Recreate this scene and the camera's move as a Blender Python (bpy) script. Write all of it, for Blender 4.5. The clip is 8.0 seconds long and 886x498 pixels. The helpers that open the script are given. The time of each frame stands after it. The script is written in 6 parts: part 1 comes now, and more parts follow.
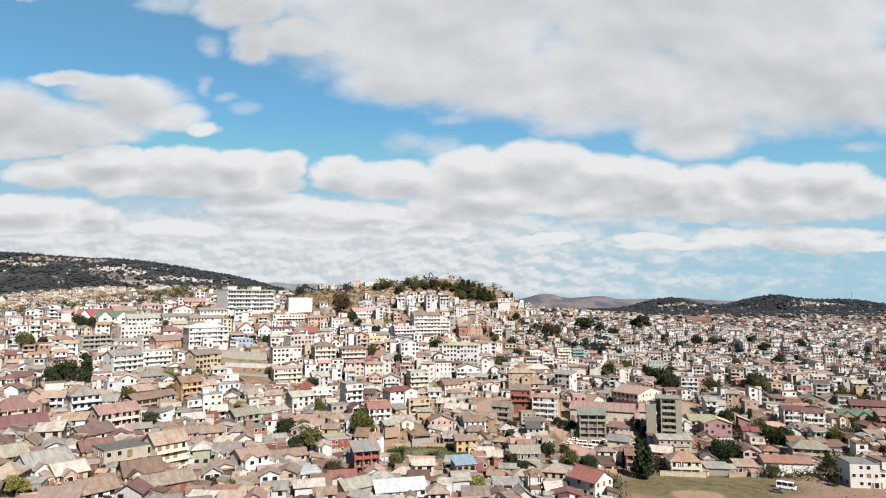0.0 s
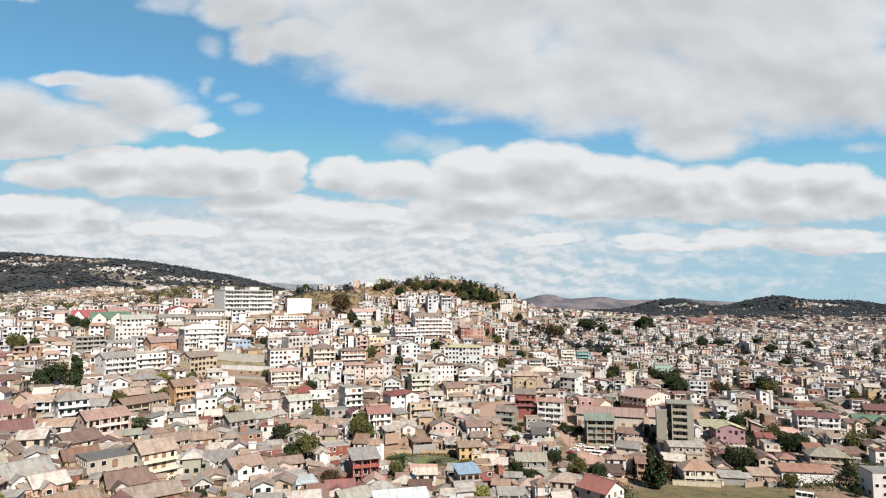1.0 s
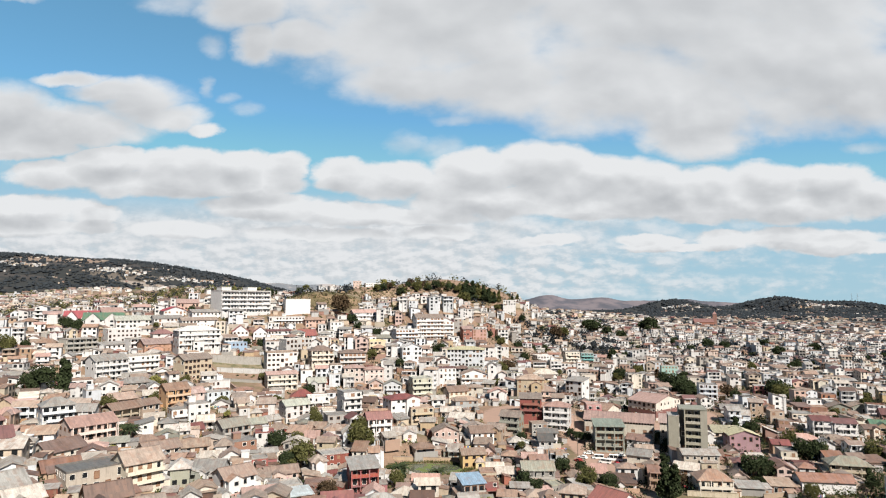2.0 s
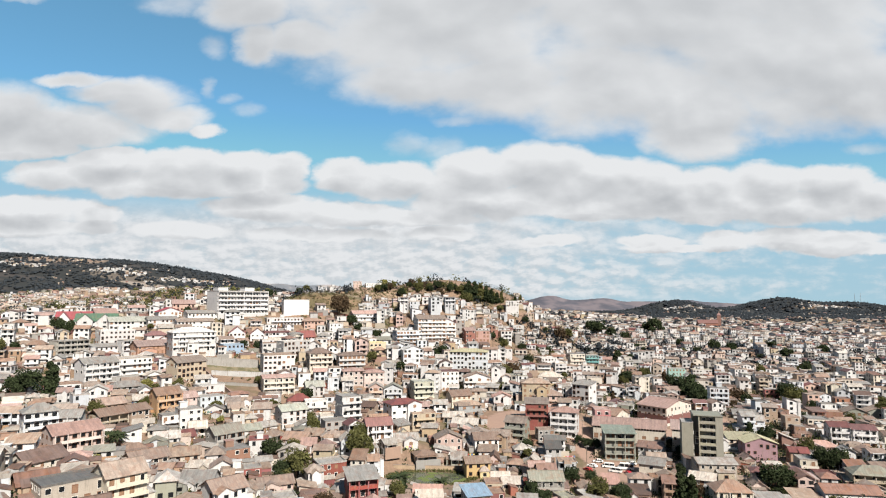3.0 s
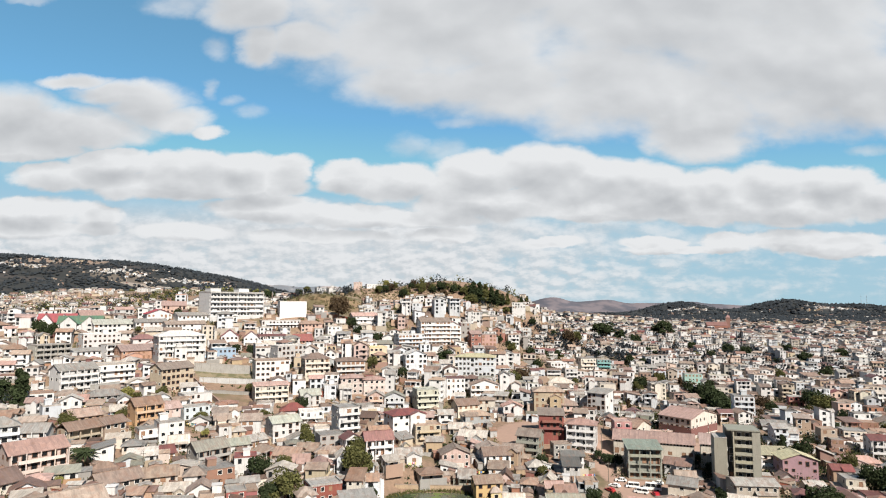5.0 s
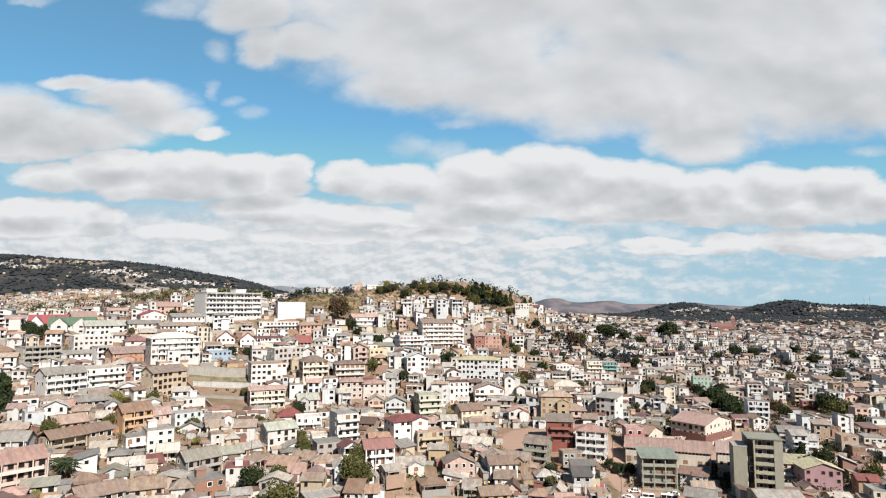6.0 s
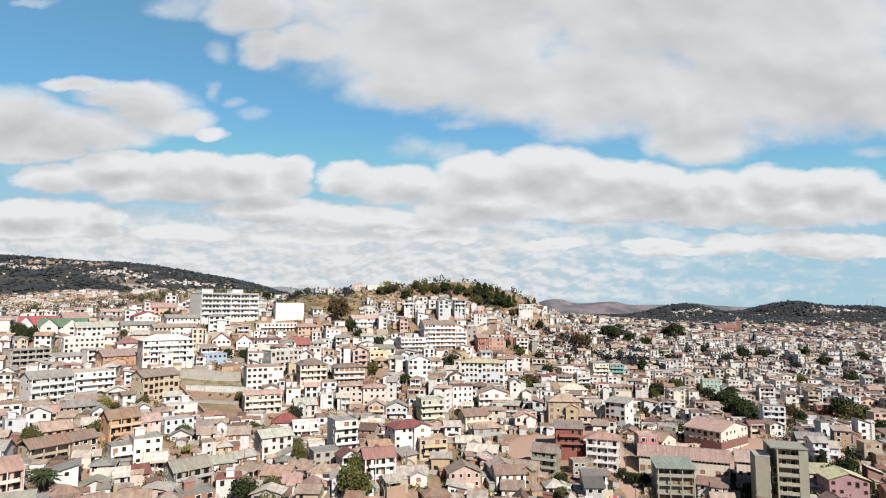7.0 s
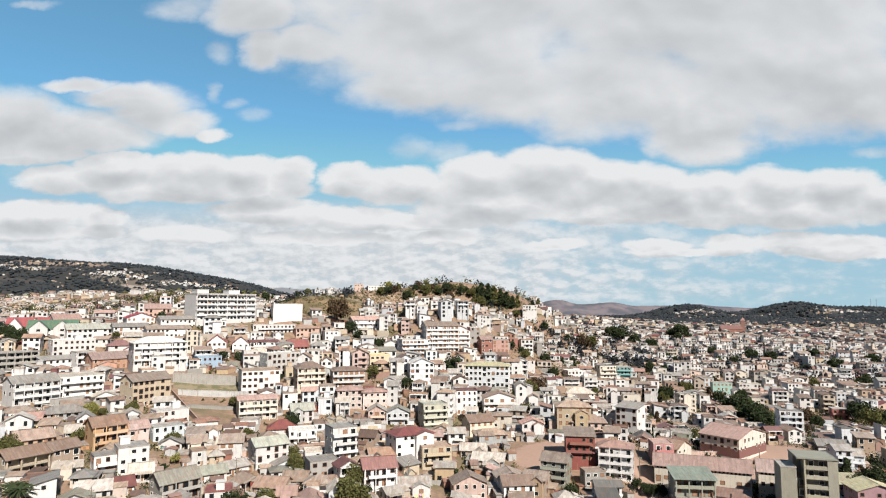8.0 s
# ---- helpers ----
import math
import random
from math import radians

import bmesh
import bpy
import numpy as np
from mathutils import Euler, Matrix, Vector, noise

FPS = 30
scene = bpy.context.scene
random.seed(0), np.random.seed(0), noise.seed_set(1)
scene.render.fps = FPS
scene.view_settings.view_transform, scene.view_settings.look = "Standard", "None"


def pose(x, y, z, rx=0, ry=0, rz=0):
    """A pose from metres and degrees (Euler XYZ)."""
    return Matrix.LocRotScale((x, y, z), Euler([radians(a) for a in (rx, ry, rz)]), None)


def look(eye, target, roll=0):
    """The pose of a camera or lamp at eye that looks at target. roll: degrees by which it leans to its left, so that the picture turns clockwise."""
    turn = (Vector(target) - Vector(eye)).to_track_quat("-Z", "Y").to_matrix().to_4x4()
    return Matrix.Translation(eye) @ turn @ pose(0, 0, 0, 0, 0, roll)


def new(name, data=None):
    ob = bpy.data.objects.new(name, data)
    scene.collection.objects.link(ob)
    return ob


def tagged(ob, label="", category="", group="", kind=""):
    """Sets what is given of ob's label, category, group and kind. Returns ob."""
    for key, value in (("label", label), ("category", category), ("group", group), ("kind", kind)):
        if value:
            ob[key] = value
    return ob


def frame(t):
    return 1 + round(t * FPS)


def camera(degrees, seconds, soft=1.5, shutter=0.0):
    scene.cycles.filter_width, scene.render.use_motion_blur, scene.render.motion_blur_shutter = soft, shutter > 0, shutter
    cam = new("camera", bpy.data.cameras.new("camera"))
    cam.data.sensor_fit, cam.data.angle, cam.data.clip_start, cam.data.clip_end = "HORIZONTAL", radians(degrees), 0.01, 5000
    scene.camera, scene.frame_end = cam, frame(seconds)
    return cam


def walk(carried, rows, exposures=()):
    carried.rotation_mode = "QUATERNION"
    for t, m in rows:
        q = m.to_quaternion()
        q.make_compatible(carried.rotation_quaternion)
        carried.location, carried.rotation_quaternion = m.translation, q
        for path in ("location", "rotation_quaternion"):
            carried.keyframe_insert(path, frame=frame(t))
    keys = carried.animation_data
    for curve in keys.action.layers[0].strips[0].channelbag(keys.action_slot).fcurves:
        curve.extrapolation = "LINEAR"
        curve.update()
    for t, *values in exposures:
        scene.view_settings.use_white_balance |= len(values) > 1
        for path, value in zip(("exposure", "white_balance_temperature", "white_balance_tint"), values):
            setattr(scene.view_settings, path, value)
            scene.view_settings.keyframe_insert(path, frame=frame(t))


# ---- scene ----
cam = camera(72, 8.0, soft=1.1)
PATH = [
    (0, look((0.00, 0.00, 72.00), (0.000, 99.646, 80.403), 0.00)),
    (1, look((-0.68, 10.35, 72.23), (-0.844, 109.986, 80.724), 0.06)),
    (2, look((-1.44, 21.55, 72.43), (-1.762, 121.176, 81.017), 0.10)),
    (3, look((-2.27, 33.24, 72.59), (-2.752, 132.864, 81.284), 0.14)),
    (4, look((-3.18, 45.19, 72.71), (-3.814, 144.799, 81.523), 0.17)),
    (5, look((-4.15, 57.24, 72.80), (-4.950, 156.832, 81.735), 0.18)),
    (6, look((-5.20, 69.33, 72.85), (-6.158, 168.916, 81.920), 0.19)),
    (7, look((-6.33, 81.53, 72.87), (-7.439, 181.104, 82.079), 0.19)),
    (8, look((-7.52, 94.00, 72.85), (-8.792, 193.553, 82.210), 0.17)),
]
walk(cam, PATH)
rng = random.Random(7)

# ---------------------------------------------------------------- sky and sun
SUN_TO = Vector((0.46, -0.82, 0.82)).normalized()
sun = new("sun", bpy.data.lights.new("sun", "SUN"))
sun.data.energy, sun.data.angle, sun.data.color = 8.6, radians(0.55), (1.0, 0.93, 0.84)
sun.matrix_world = look(SUN_TO * 500, (0, 0, 0))


class Nodes:
    """Short way to wire a node tree."""

    def __init__(self, tree):
        self.t = tree

    def add(self, kind, ins=None, **props):
        n = self.t.nodes.new(kind)
        for k, v in props.items():
            setattr(n, k, v)
        for k, v in (ins or {}).items():
            sock = n.inputs[k]
            if isinstance(v, bpy.types.NodeSocket):
                self.t.links.new(v, sock)
            else:
                sock.default_value = v
        return n

    def math(self, op, a, b=0.0, clamp=False):
        return self.add("ShaderNodeMath", {0: a, 1: b}, operation=op, use_clamp=clamp).outputs[0]

    def vec(self, op, a, b=(0, 0, 0)):
        n = self.add("ShaderNodeVectorMath", {0: a, 1: b}, operation=op)
        return n.outputs["Value"] if op in ("DOT_PRODUCT", "LENGTH") else n.outputs[0]

    def ramp(self, v, a, b, lo=0.0, hi=1.0, smooth=True):
        return self.add("ShaderNodeMapRange", {"Value": v, "From Min": a, "From Max": b, "To Min": lo, "To Max": hi},
                        interpolation_type="SMOOTHSTEP" if smooth else "LINEAR").outputs[0]

    def noise(self, v, scale, detail=4.0, rough=0.55, dist=0.0):
        return self.add("ShaderNodeTexNoise", {"Vector": v, "Scale": scale, "Detail": detail, "Roughness": rough, "Distortion": dist})

    def mix(self, f, a, b, blend="MIX"):
        n = self.add("ShaderNodeMix", data_type="RGBA", blend_type=blend)
        for i, v in ((0, f), (6, a), (7, b)):
            if isinstance(v, bpy.types.NodeSocket):
                self.t.links.new(v, n.inputs[i])
            else:
                n.inputs[i].default_value = v if i == 0 else (*v[:3], 1)
        return n.outputs[2]


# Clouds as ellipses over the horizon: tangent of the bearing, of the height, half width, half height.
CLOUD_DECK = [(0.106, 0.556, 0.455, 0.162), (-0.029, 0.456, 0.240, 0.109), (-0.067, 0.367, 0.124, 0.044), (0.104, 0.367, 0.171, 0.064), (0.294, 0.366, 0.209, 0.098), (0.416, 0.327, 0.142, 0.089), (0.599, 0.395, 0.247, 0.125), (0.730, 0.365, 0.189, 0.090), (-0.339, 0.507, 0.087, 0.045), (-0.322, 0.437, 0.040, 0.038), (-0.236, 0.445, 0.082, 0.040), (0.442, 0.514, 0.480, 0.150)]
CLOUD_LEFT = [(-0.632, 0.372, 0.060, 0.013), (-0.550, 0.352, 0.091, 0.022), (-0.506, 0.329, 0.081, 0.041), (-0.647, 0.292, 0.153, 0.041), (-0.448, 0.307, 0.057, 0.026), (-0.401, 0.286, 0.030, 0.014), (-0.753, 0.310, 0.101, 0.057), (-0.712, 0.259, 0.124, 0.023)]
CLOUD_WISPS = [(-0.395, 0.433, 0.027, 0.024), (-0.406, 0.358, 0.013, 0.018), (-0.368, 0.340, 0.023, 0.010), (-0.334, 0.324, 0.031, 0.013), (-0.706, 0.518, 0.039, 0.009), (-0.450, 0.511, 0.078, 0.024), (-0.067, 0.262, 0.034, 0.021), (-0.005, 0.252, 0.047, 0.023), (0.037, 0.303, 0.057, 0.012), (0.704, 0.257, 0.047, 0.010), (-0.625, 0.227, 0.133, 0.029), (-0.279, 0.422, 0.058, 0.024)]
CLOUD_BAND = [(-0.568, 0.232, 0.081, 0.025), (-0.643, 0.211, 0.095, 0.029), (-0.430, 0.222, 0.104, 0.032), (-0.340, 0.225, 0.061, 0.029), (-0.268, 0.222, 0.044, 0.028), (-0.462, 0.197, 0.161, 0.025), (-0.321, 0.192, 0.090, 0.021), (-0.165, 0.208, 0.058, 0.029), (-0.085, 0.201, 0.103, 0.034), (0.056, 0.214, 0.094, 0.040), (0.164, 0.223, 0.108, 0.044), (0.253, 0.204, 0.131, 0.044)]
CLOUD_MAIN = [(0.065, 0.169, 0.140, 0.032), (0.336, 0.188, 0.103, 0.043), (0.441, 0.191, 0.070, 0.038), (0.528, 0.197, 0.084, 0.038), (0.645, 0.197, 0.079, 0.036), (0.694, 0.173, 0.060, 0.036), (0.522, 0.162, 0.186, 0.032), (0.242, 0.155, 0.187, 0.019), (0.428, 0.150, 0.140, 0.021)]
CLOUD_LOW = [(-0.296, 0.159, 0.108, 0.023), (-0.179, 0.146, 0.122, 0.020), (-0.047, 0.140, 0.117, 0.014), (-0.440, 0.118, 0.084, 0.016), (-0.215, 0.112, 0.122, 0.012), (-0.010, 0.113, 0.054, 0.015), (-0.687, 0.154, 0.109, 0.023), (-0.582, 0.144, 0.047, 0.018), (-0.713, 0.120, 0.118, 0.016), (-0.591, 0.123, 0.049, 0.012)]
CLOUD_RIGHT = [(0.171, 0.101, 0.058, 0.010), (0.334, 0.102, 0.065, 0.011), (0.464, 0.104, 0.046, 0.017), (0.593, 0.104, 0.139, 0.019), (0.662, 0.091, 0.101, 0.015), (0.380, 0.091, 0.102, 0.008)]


world = bpy.data.worlds.new("world")
scene.world = world
world.use_nodes = True
W = Nodes(world.node_tree)
world.node_tree.nodes.clear()


def build_sky():
    sky = W.add("ShaderNodeTexSky", sky_type="NISHITA", sun_disc=False, sun_elevation=math.asin(SUN_TO.z),
                sun_rotation=math.atan2(SUN_TO.x, SUN_TO.y), altitude=1300, air_density=0.24, dust_density=0.0, ozone_density=1.0).outputs[0]
    way = W.add("ShaderNodeTexCoord").outputs["Generated"]
    xyz = W.add("ShaderNodeSeparateXYZ", {0: way}).outputs
    ahead = W.math("MAXIMUM", xyz[1], 0.06)
    u, v = W.math("DIVIDE", xyz[0], ahead), W.math("DIVIDE", xyz[2], ahead)
    p = W.add("ShaderNodeCombineXYZ", {0: u, 1: v}).outputs[0]
    # billows: large overhead, smaller and flatter towards the horizon
    flat = W.vec("MULTIPLY", p, (1.0, 1.55, 1.0))
    near = W.ramp(v, 0.13, 0.33)
    mid = W.ramp(v, 0.05, 0.15)

    def puffs(scale, detail, rough=0.55, off=(0, 0, 0)):
        """Noise about zero whose grain follows the height over the horizon."""
        far, half, big = (W.noise(W.vec("ADD", W.vec("MULTIPLY", flat, (k, k * g, 1)), off), scale, detail, rough).outputs[0] for k, g in ((2.6, 1.35), (1.5, 1.1), (0.85, 1.0)))
        n = W.add("ShaderNodeMix", {0: near, 2: W.add("ShaderNodeMix", {0: mid, 2: far, 3: half}).outputs[0], 3: big}).outputs[0]
        return W.math("SUBTRACT", n, 0.5)

    push = W.vec("SUBTRACT", W.noise(flat, 14.0, 5, 0.6).outputs["Color"], (0.5, 0.5, 0.5))
    p = W.vec("ADD", p, W.vec("MULTIPLY", push, (0.05, 0.026, 0)))
    puff = puffs(10.0, 7, 0.54)
    soft = puffs(10.0, 4, 0.42)
    soft_up = puffs(10.0, 4, 0.42, (0.012, 0.034, 0))
    broad = puffs(4.0, 3, 0.45)

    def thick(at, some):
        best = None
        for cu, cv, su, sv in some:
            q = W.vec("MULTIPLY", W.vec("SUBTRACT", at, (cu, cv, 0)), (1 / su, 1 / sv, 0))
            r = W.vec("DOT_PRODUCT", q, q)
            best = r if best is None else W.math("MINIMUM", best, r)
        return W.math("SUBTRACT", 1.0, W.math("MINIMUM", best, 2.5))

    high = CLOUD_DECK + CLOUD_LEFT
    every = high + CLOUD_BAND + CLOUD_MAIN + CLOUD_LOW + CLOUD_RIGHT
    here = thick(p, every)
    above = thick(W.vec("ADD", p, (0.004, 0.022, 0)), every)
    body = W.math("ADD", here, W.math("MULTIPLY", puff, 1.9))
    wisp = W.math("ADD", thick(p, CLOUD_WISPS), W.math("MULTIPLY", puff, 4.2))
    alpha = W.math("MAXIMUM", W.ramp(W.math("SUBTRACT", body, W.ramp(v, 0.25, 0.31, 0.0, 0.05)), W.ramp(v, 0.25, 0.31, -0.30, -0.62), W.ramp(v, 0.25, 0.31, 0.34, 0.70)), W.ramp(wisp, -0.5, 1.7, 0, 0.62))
    # thin broken rows of cloud low over the horizon, denser over the hills ahead to the west
    rows = puffs(9.0, 7, 0.58)
    rows_up = puffs(9.0, 7, 0.58, (0.012, 0.036, 0))
    cover = W.math("ADD", rows, W.ramp(u, 0.62, 0.0, -0.14, 0.20, False))
    low = W.math("MULTIPLY", W.ramp(v, 0.185, 0.12), W.ramp(v, -0.01, 0.02))
    low = W.math("MULTIPLY", low, W.ramp(cover, -0.22, 0.22, 0, W.ramp(u, 0.5, 0.0, 0.70, 0.92)))
    # grey undersides, bright tops and edges
    under = W.math("SUBTRACT", W.math("MAXIMUM", above, -0.6), W.math("MAXIMUM", here, -0.6))
    under = W.math("MAXIMUM", W.math("MINIMUM", under, 0.7), -0.7)
    relief = W.math("MULTIPLY", W.math("SUBTRACT", soft_up, soft), W.ramp(v, 0.27, 0.40, 1.7, 0.9))
    shade = W.math("ADD", W.math("ADD", W.math("MULTIPLY", under, W.ramp(v, 0.24, 0.36, 0.68, 0.28)), relief), W.ramp(body, 0.0, 1.0, -0.06, 0.36))
    shade = W.math("ADD", shade, W.math("MULTIPLY", broad, 0.9))
    white = W.mix(W.ramp(shade, -0.15, 0.75, 0, 1, False), CLOUD_TOP, CLOUD_BASE)
    lit = W.math("ADD", rows, W.math("MULTIPLY", W.math("SUBTRACT", rows, rows_up), 1.5))
    white_low = W.mix(W.ramp(lit, -0.26, 0.24), (0.62 * K, 0.645 * K, 0.67 * K), (0.82 * K, 0.82 * K, 0.83 * K))
    blue = W.mix(W.ramp(xyz[1], -0.1, 0.35), sky, W.mix(1.0, sky, SKY_TINT, "MULTIPLY"))
    blue = W.mix(1.0, blue, W.mix(W.ramp(xyz[1], -0.1, 0.35), (0.07 * K, 0.13 * K, 0.23 * K), (0.37 * K, 0.60 * K, 0.76 * K)), "DARKEN")  # unseen sky behind and overhead held dark blue, so shaded walls stay dark
    blue = W.mix(W.math("MULTIPLY", W.ramp(xyz[1], -0.1, 0.35), 0.30), blue, (0.19 * K, 0.44 * K, 0.69 * K))
    blue = W.mix(W.ramp(v, 0.30, -0.02, 0.0, 0.85, False), blue, (0.42 * K, 0.61 * K, 0.69 * K))
    col = W.mix(low, blue, white_low)
    col = W.mix(alpha, col, white)
    bg = W.add("ShaderNodeBackground", {"Color": col, "Strength": 0.12})
    W.add("ShaderNodeOutputWorld", {"Surface": bg.outputs[0]})


K = 1 / 0.12
CLOUD_TOP, CLOUD_BASE, SKY_TINT = (0.805 * K, 0.82 * K, 0.835 * K), (0.495 * K, 0.515 * K, 0.54 * K), (2.9, 4.4, 3.55)
build_sky()

# ---------------------------------------------------------------- materials
MATS = {}


def material(key, make):
    if key not in MATS:
        m = bpy.data.materials.new(key)
        m.use_nodes = True
        m.node_tree.nodes.clear()
        n = Nodes(m.node_tree)
        b = n.add("ShaderNodeBsdfPrincipled", {"Roughness": 0.85})
        n.add("ShaderNodeOutputMaterial", {"Surface": b.outputs[0]})
        make(n, b)
        MATS[key] = m
    return MATS[key]


def plaster(rgb, dirt=0.5):
    def make(n, b):
        pos = n.add("ShaderNodeNewGeometry").outputs["Position"]
        big = n.noise(pos, 0.35, 3).outputs[0]
        streak = n.noise(n.vec("MULTIPLY", pos, (1.6, 1.6, 0.22)), 1.0, 4).outputs[0]
        rnd = n.math("FRACT", n.math("ADD", n.add("ShaderNodeObjectInfo").outputs["Random"], n.math("MULTIPLY", n.add("ShaderNodeNewGeometry").outputs["Random Per Island"], 3.7)))
        patch = n.noise(pos, 0.9, 5, 0.65, 0.6).outputs[0]
        c = n.mix(n.ramp(big, 0.35, 0.7, 0, 0.5 * dirt), rgb, [x * 0.6 for x in rgb])
        c = n.mix(n.ramp(patch, 0.56, 0.66, 0, 0.55 * dirt), c, [x * 0.55 + 0.05 for x in rgb])
        c = n.mix(n.ramp(n.noise(pos, 2.6, 4, 0.65).outputs[0], 0.5, 0.72, 0, 0.6 * dirt), c, [x * 0.5 for x in rgb])
        c = n.mix(n.ramp(streak, 0.5, 0.7, 0, 0.75 * dirt), c, (0.20, 0.155, 0.115))
        hsv = n.add("ShaderNodeHueSaturation", {"Color": c, "Hue": n.ramp(n.math("FRACT", n.math("MULTIPLY", rnd, 7.3)), 0, 1, 0.487, 0.513, False), "Saturation": n.ramp(n.math("FRACT", n.math("MULTIPLY", rnd, 3.1)), 0, 1, 0.75, 1.25, False), "Value": n.ramp(rnd, 0, 1, 0.80, 1.08, False)}).outputs[0]
        n.t.links.new(hsv, b.inputs["Base Color"])
    return material("plaster_%.2f_%.2f_%.2f_%.1f" % (*rgb, dirt), make)


def sheet_roof(rgb, rust=0.5):
    def make(n, b):
        pos = n.add("ShaderNodeNewGeometry").outputs["Position"]
        own = n.add("ShaderNodeTexCoord").outputs["Object"]
        big = n.noise(pos, 0.33, 5, 0.65).outputs[0]
        fine = n.noise(n.vec("MULTIPLY", own, (1.5, 0.22, 0.3)), 1.0, 4, 0.6).outputs[0]
        sheets = n.noise(n.vec("MULTIPLY", own, (1.1, 0.02, 0.02)), 1.0, 1, 0.3).outputs[0]
        rnd = n.math("FRACT", n.math("ADD", n.add("ShaderNodeObjectInfo").outputs["Random"], n.math("MULTIPLY", n.add("ShaderNodeNewGeometry").outputs["Random Per Island"], 3.7)))
        c = n.mix(n.ramp(big, 0.44, 0.62, 0, rust), rgb, (0.16, 0.075, 0.045))
        c = n.mix(n.ramp(fine, 0.42, 0.7, 0, 0.6), c, [x * 0.42 for x in rgb])
        c = n.mix(n.ramp(sheets, 0.48, 0.56, 0, 0.3), c, [min(0.8, x * 1.2) for x in rgb])
        brick = n.add("ShaderNodeTexVoronoi", {"Vector": n.vec("MULTIPLY", own, (1.1, 0.75, 0.75)), "Scale": 1.0, "Randomness": 0.35}, distance="CHEBYCHEV").outputs["Color"]
        sheet = n.add("ShaderNodeSeparateColor", {0: brick}).outputs
        c = n.mix(n.ramp(sheet[0], 0.1, 0.95, 0, 0.42, False), c, [x * 0.5 + 0.02 for x in rgb])
        c = n.mix(n.ramp(sheet[1], 0.80, 0.90, 0, 0.15 + 0.35 * rust), c, (0.21, 0.115, 0.075))
        hsv = n.add("ShaderNodeHueSaturation", {"Color": c, "Saturation": n.ramp(n.math("FRACT", n.math("MULTIPLY", rnd, 3.1)), 0, 1, 0.8, 1.2, False), "Value": n.ramp(rnd, 0, 1, 0.76, 1.38, False)}).outputs[0]
        n.t.links.new(hsv, b.inputs["Base Color"])
        b.inputs["Roughness"].default_value = 0.6
        speck = n.noise(n.vec("MULTIPLY", own, (4.5, 1.1, 1.1)), 1.0, 5, 0.65).outputs[0]
        hsv = n.mix(n.ramp(speck, 0.48, 0.74, 0, 0.42), hsv, (0.11, 0.075, 0.055))
        n.t.links.new(hsv, b.inputs["Base Color"])
        ribs = n.add("ShaderNodeTexWave", {"Vector": own, "Scale": 1.3, "Distortion": 0.4}, wave_type="BANDS", bands_direction="X").outputs[1]
        n.t.links.new(n.add("ShaderNodeBump", {"Height": ribs, "Strength": 0.35, "Distance": 0.06}).outputs[0], b.inputs["Normal"])
    return material("roof_%.2f_%.2f_%.2f_%.1f" % (*rgb, rust), make)


def plain(key, rgb, rough=0.8, metal=0.0):
    def make(n, b):
        pos = n.add("ShaderNodeNewGeometry").outputs["Position"]
        f = n.noise(pos, 2.0, 3).outputs[0]
        n.t.links.new(n.mix(n.ramp(f, 0.3, 0.75), rgb, [x * 0.75 for x in rgb]), b.inputs["Base Color"])
        b.inputs["Roughness"].default_value, b.inputs["Metallic"].default_value = rough, metal
    return material(key, make)


# ---------------------------------------------------------------- ground
BUMPS = [
    (62, -40, 730, 110, 90), (40, 60, 740, 90, 80), (42, -120, 600, 110, 90), (23, -200, 480, 110, 90),
    (37, -340, 500, 180, 120), (26, -60, 430, 70, 60), (15, -140, 330, 80, 70), (10, -120, 190, 70, 70),
    (11, 20, 430, 50, 60), (66, -500, 900, 350, 300), (82, -900, 1500, 500, 500), (40, -200, 1100, 250, 250),
    (12, 600, 1300, 500, 350), (9, 150, 620, 120, 120), (20, 300, 900, 250, 220), (48, 0, 1600, 500, 400),
    (31, -250, 100, 160, 140), (25, -300, 300, 120, 110), (13, -118, 534, 34, 28), (11, -180, 506, 40, 30), (14, -105, 705, 35, 45), (8, 75, 690, 35, 40),
    (15.8, -135, 635, 50, 38), (12, 55, 352, 52, 42), (7, -38, 308, 24, 34), (7.5, 150, 378, 45, 38), (8, -158, 402, 34, 30),
]
FAR_BUMPS = [
    (14, 1200, 2200, 800, 700), (19, 0, 2400, 500, 600), (50, 0, 560, 70, 70),
    (324, -2500, 3350, 1000, 600), (120, -1550, 3350, 460, 500), (96, -1020, 3400, 380, 450),
    (62, 1880, 3450, 190, 260), (58, 1290, 3500, 170, 260), (30, 2250, 3500, 200, 260), (30, 2600, 3500, 700, 350), (25, 1700, 3600, 900, 350),
]


def ground_z(x, y):
    z = 3.2 + 0.0 * x
    for a, cx, cy, sx, sy in BUMPS + FAR_BUMPS:
        z = z + a * np.exp(-(((x - cx) / sx) ** 2) - ((y - cy) / sy) ** 2)
    # the pond's shelf is level
    k = np.clip((1.75 - np.hypot((x + 8) / 17, (y - 280) / 11)) / 0.6, 0, 1)
    return z * (1 - k) + 3.6 * k


def gz(x, y):
    return float(ground_z(np.float64(x), np.float64(y)))


def mesh_object(name, verts, faces, mats, index=None, parent=None, label=""):
    me = bpy.data.meshes.new(name)
    me.from_pydata([tuple(v) for v in verts], [], faces)
    for m in mats:
        me.materials.append(m)
    if index is not None:
        me.polygons.foreach_set("material_index", index)
    me.update()
    ob = new(name, me)
    if parent is not None:
        ob.parent = parent
    if label:
        tagged(ob, label)
    return ob


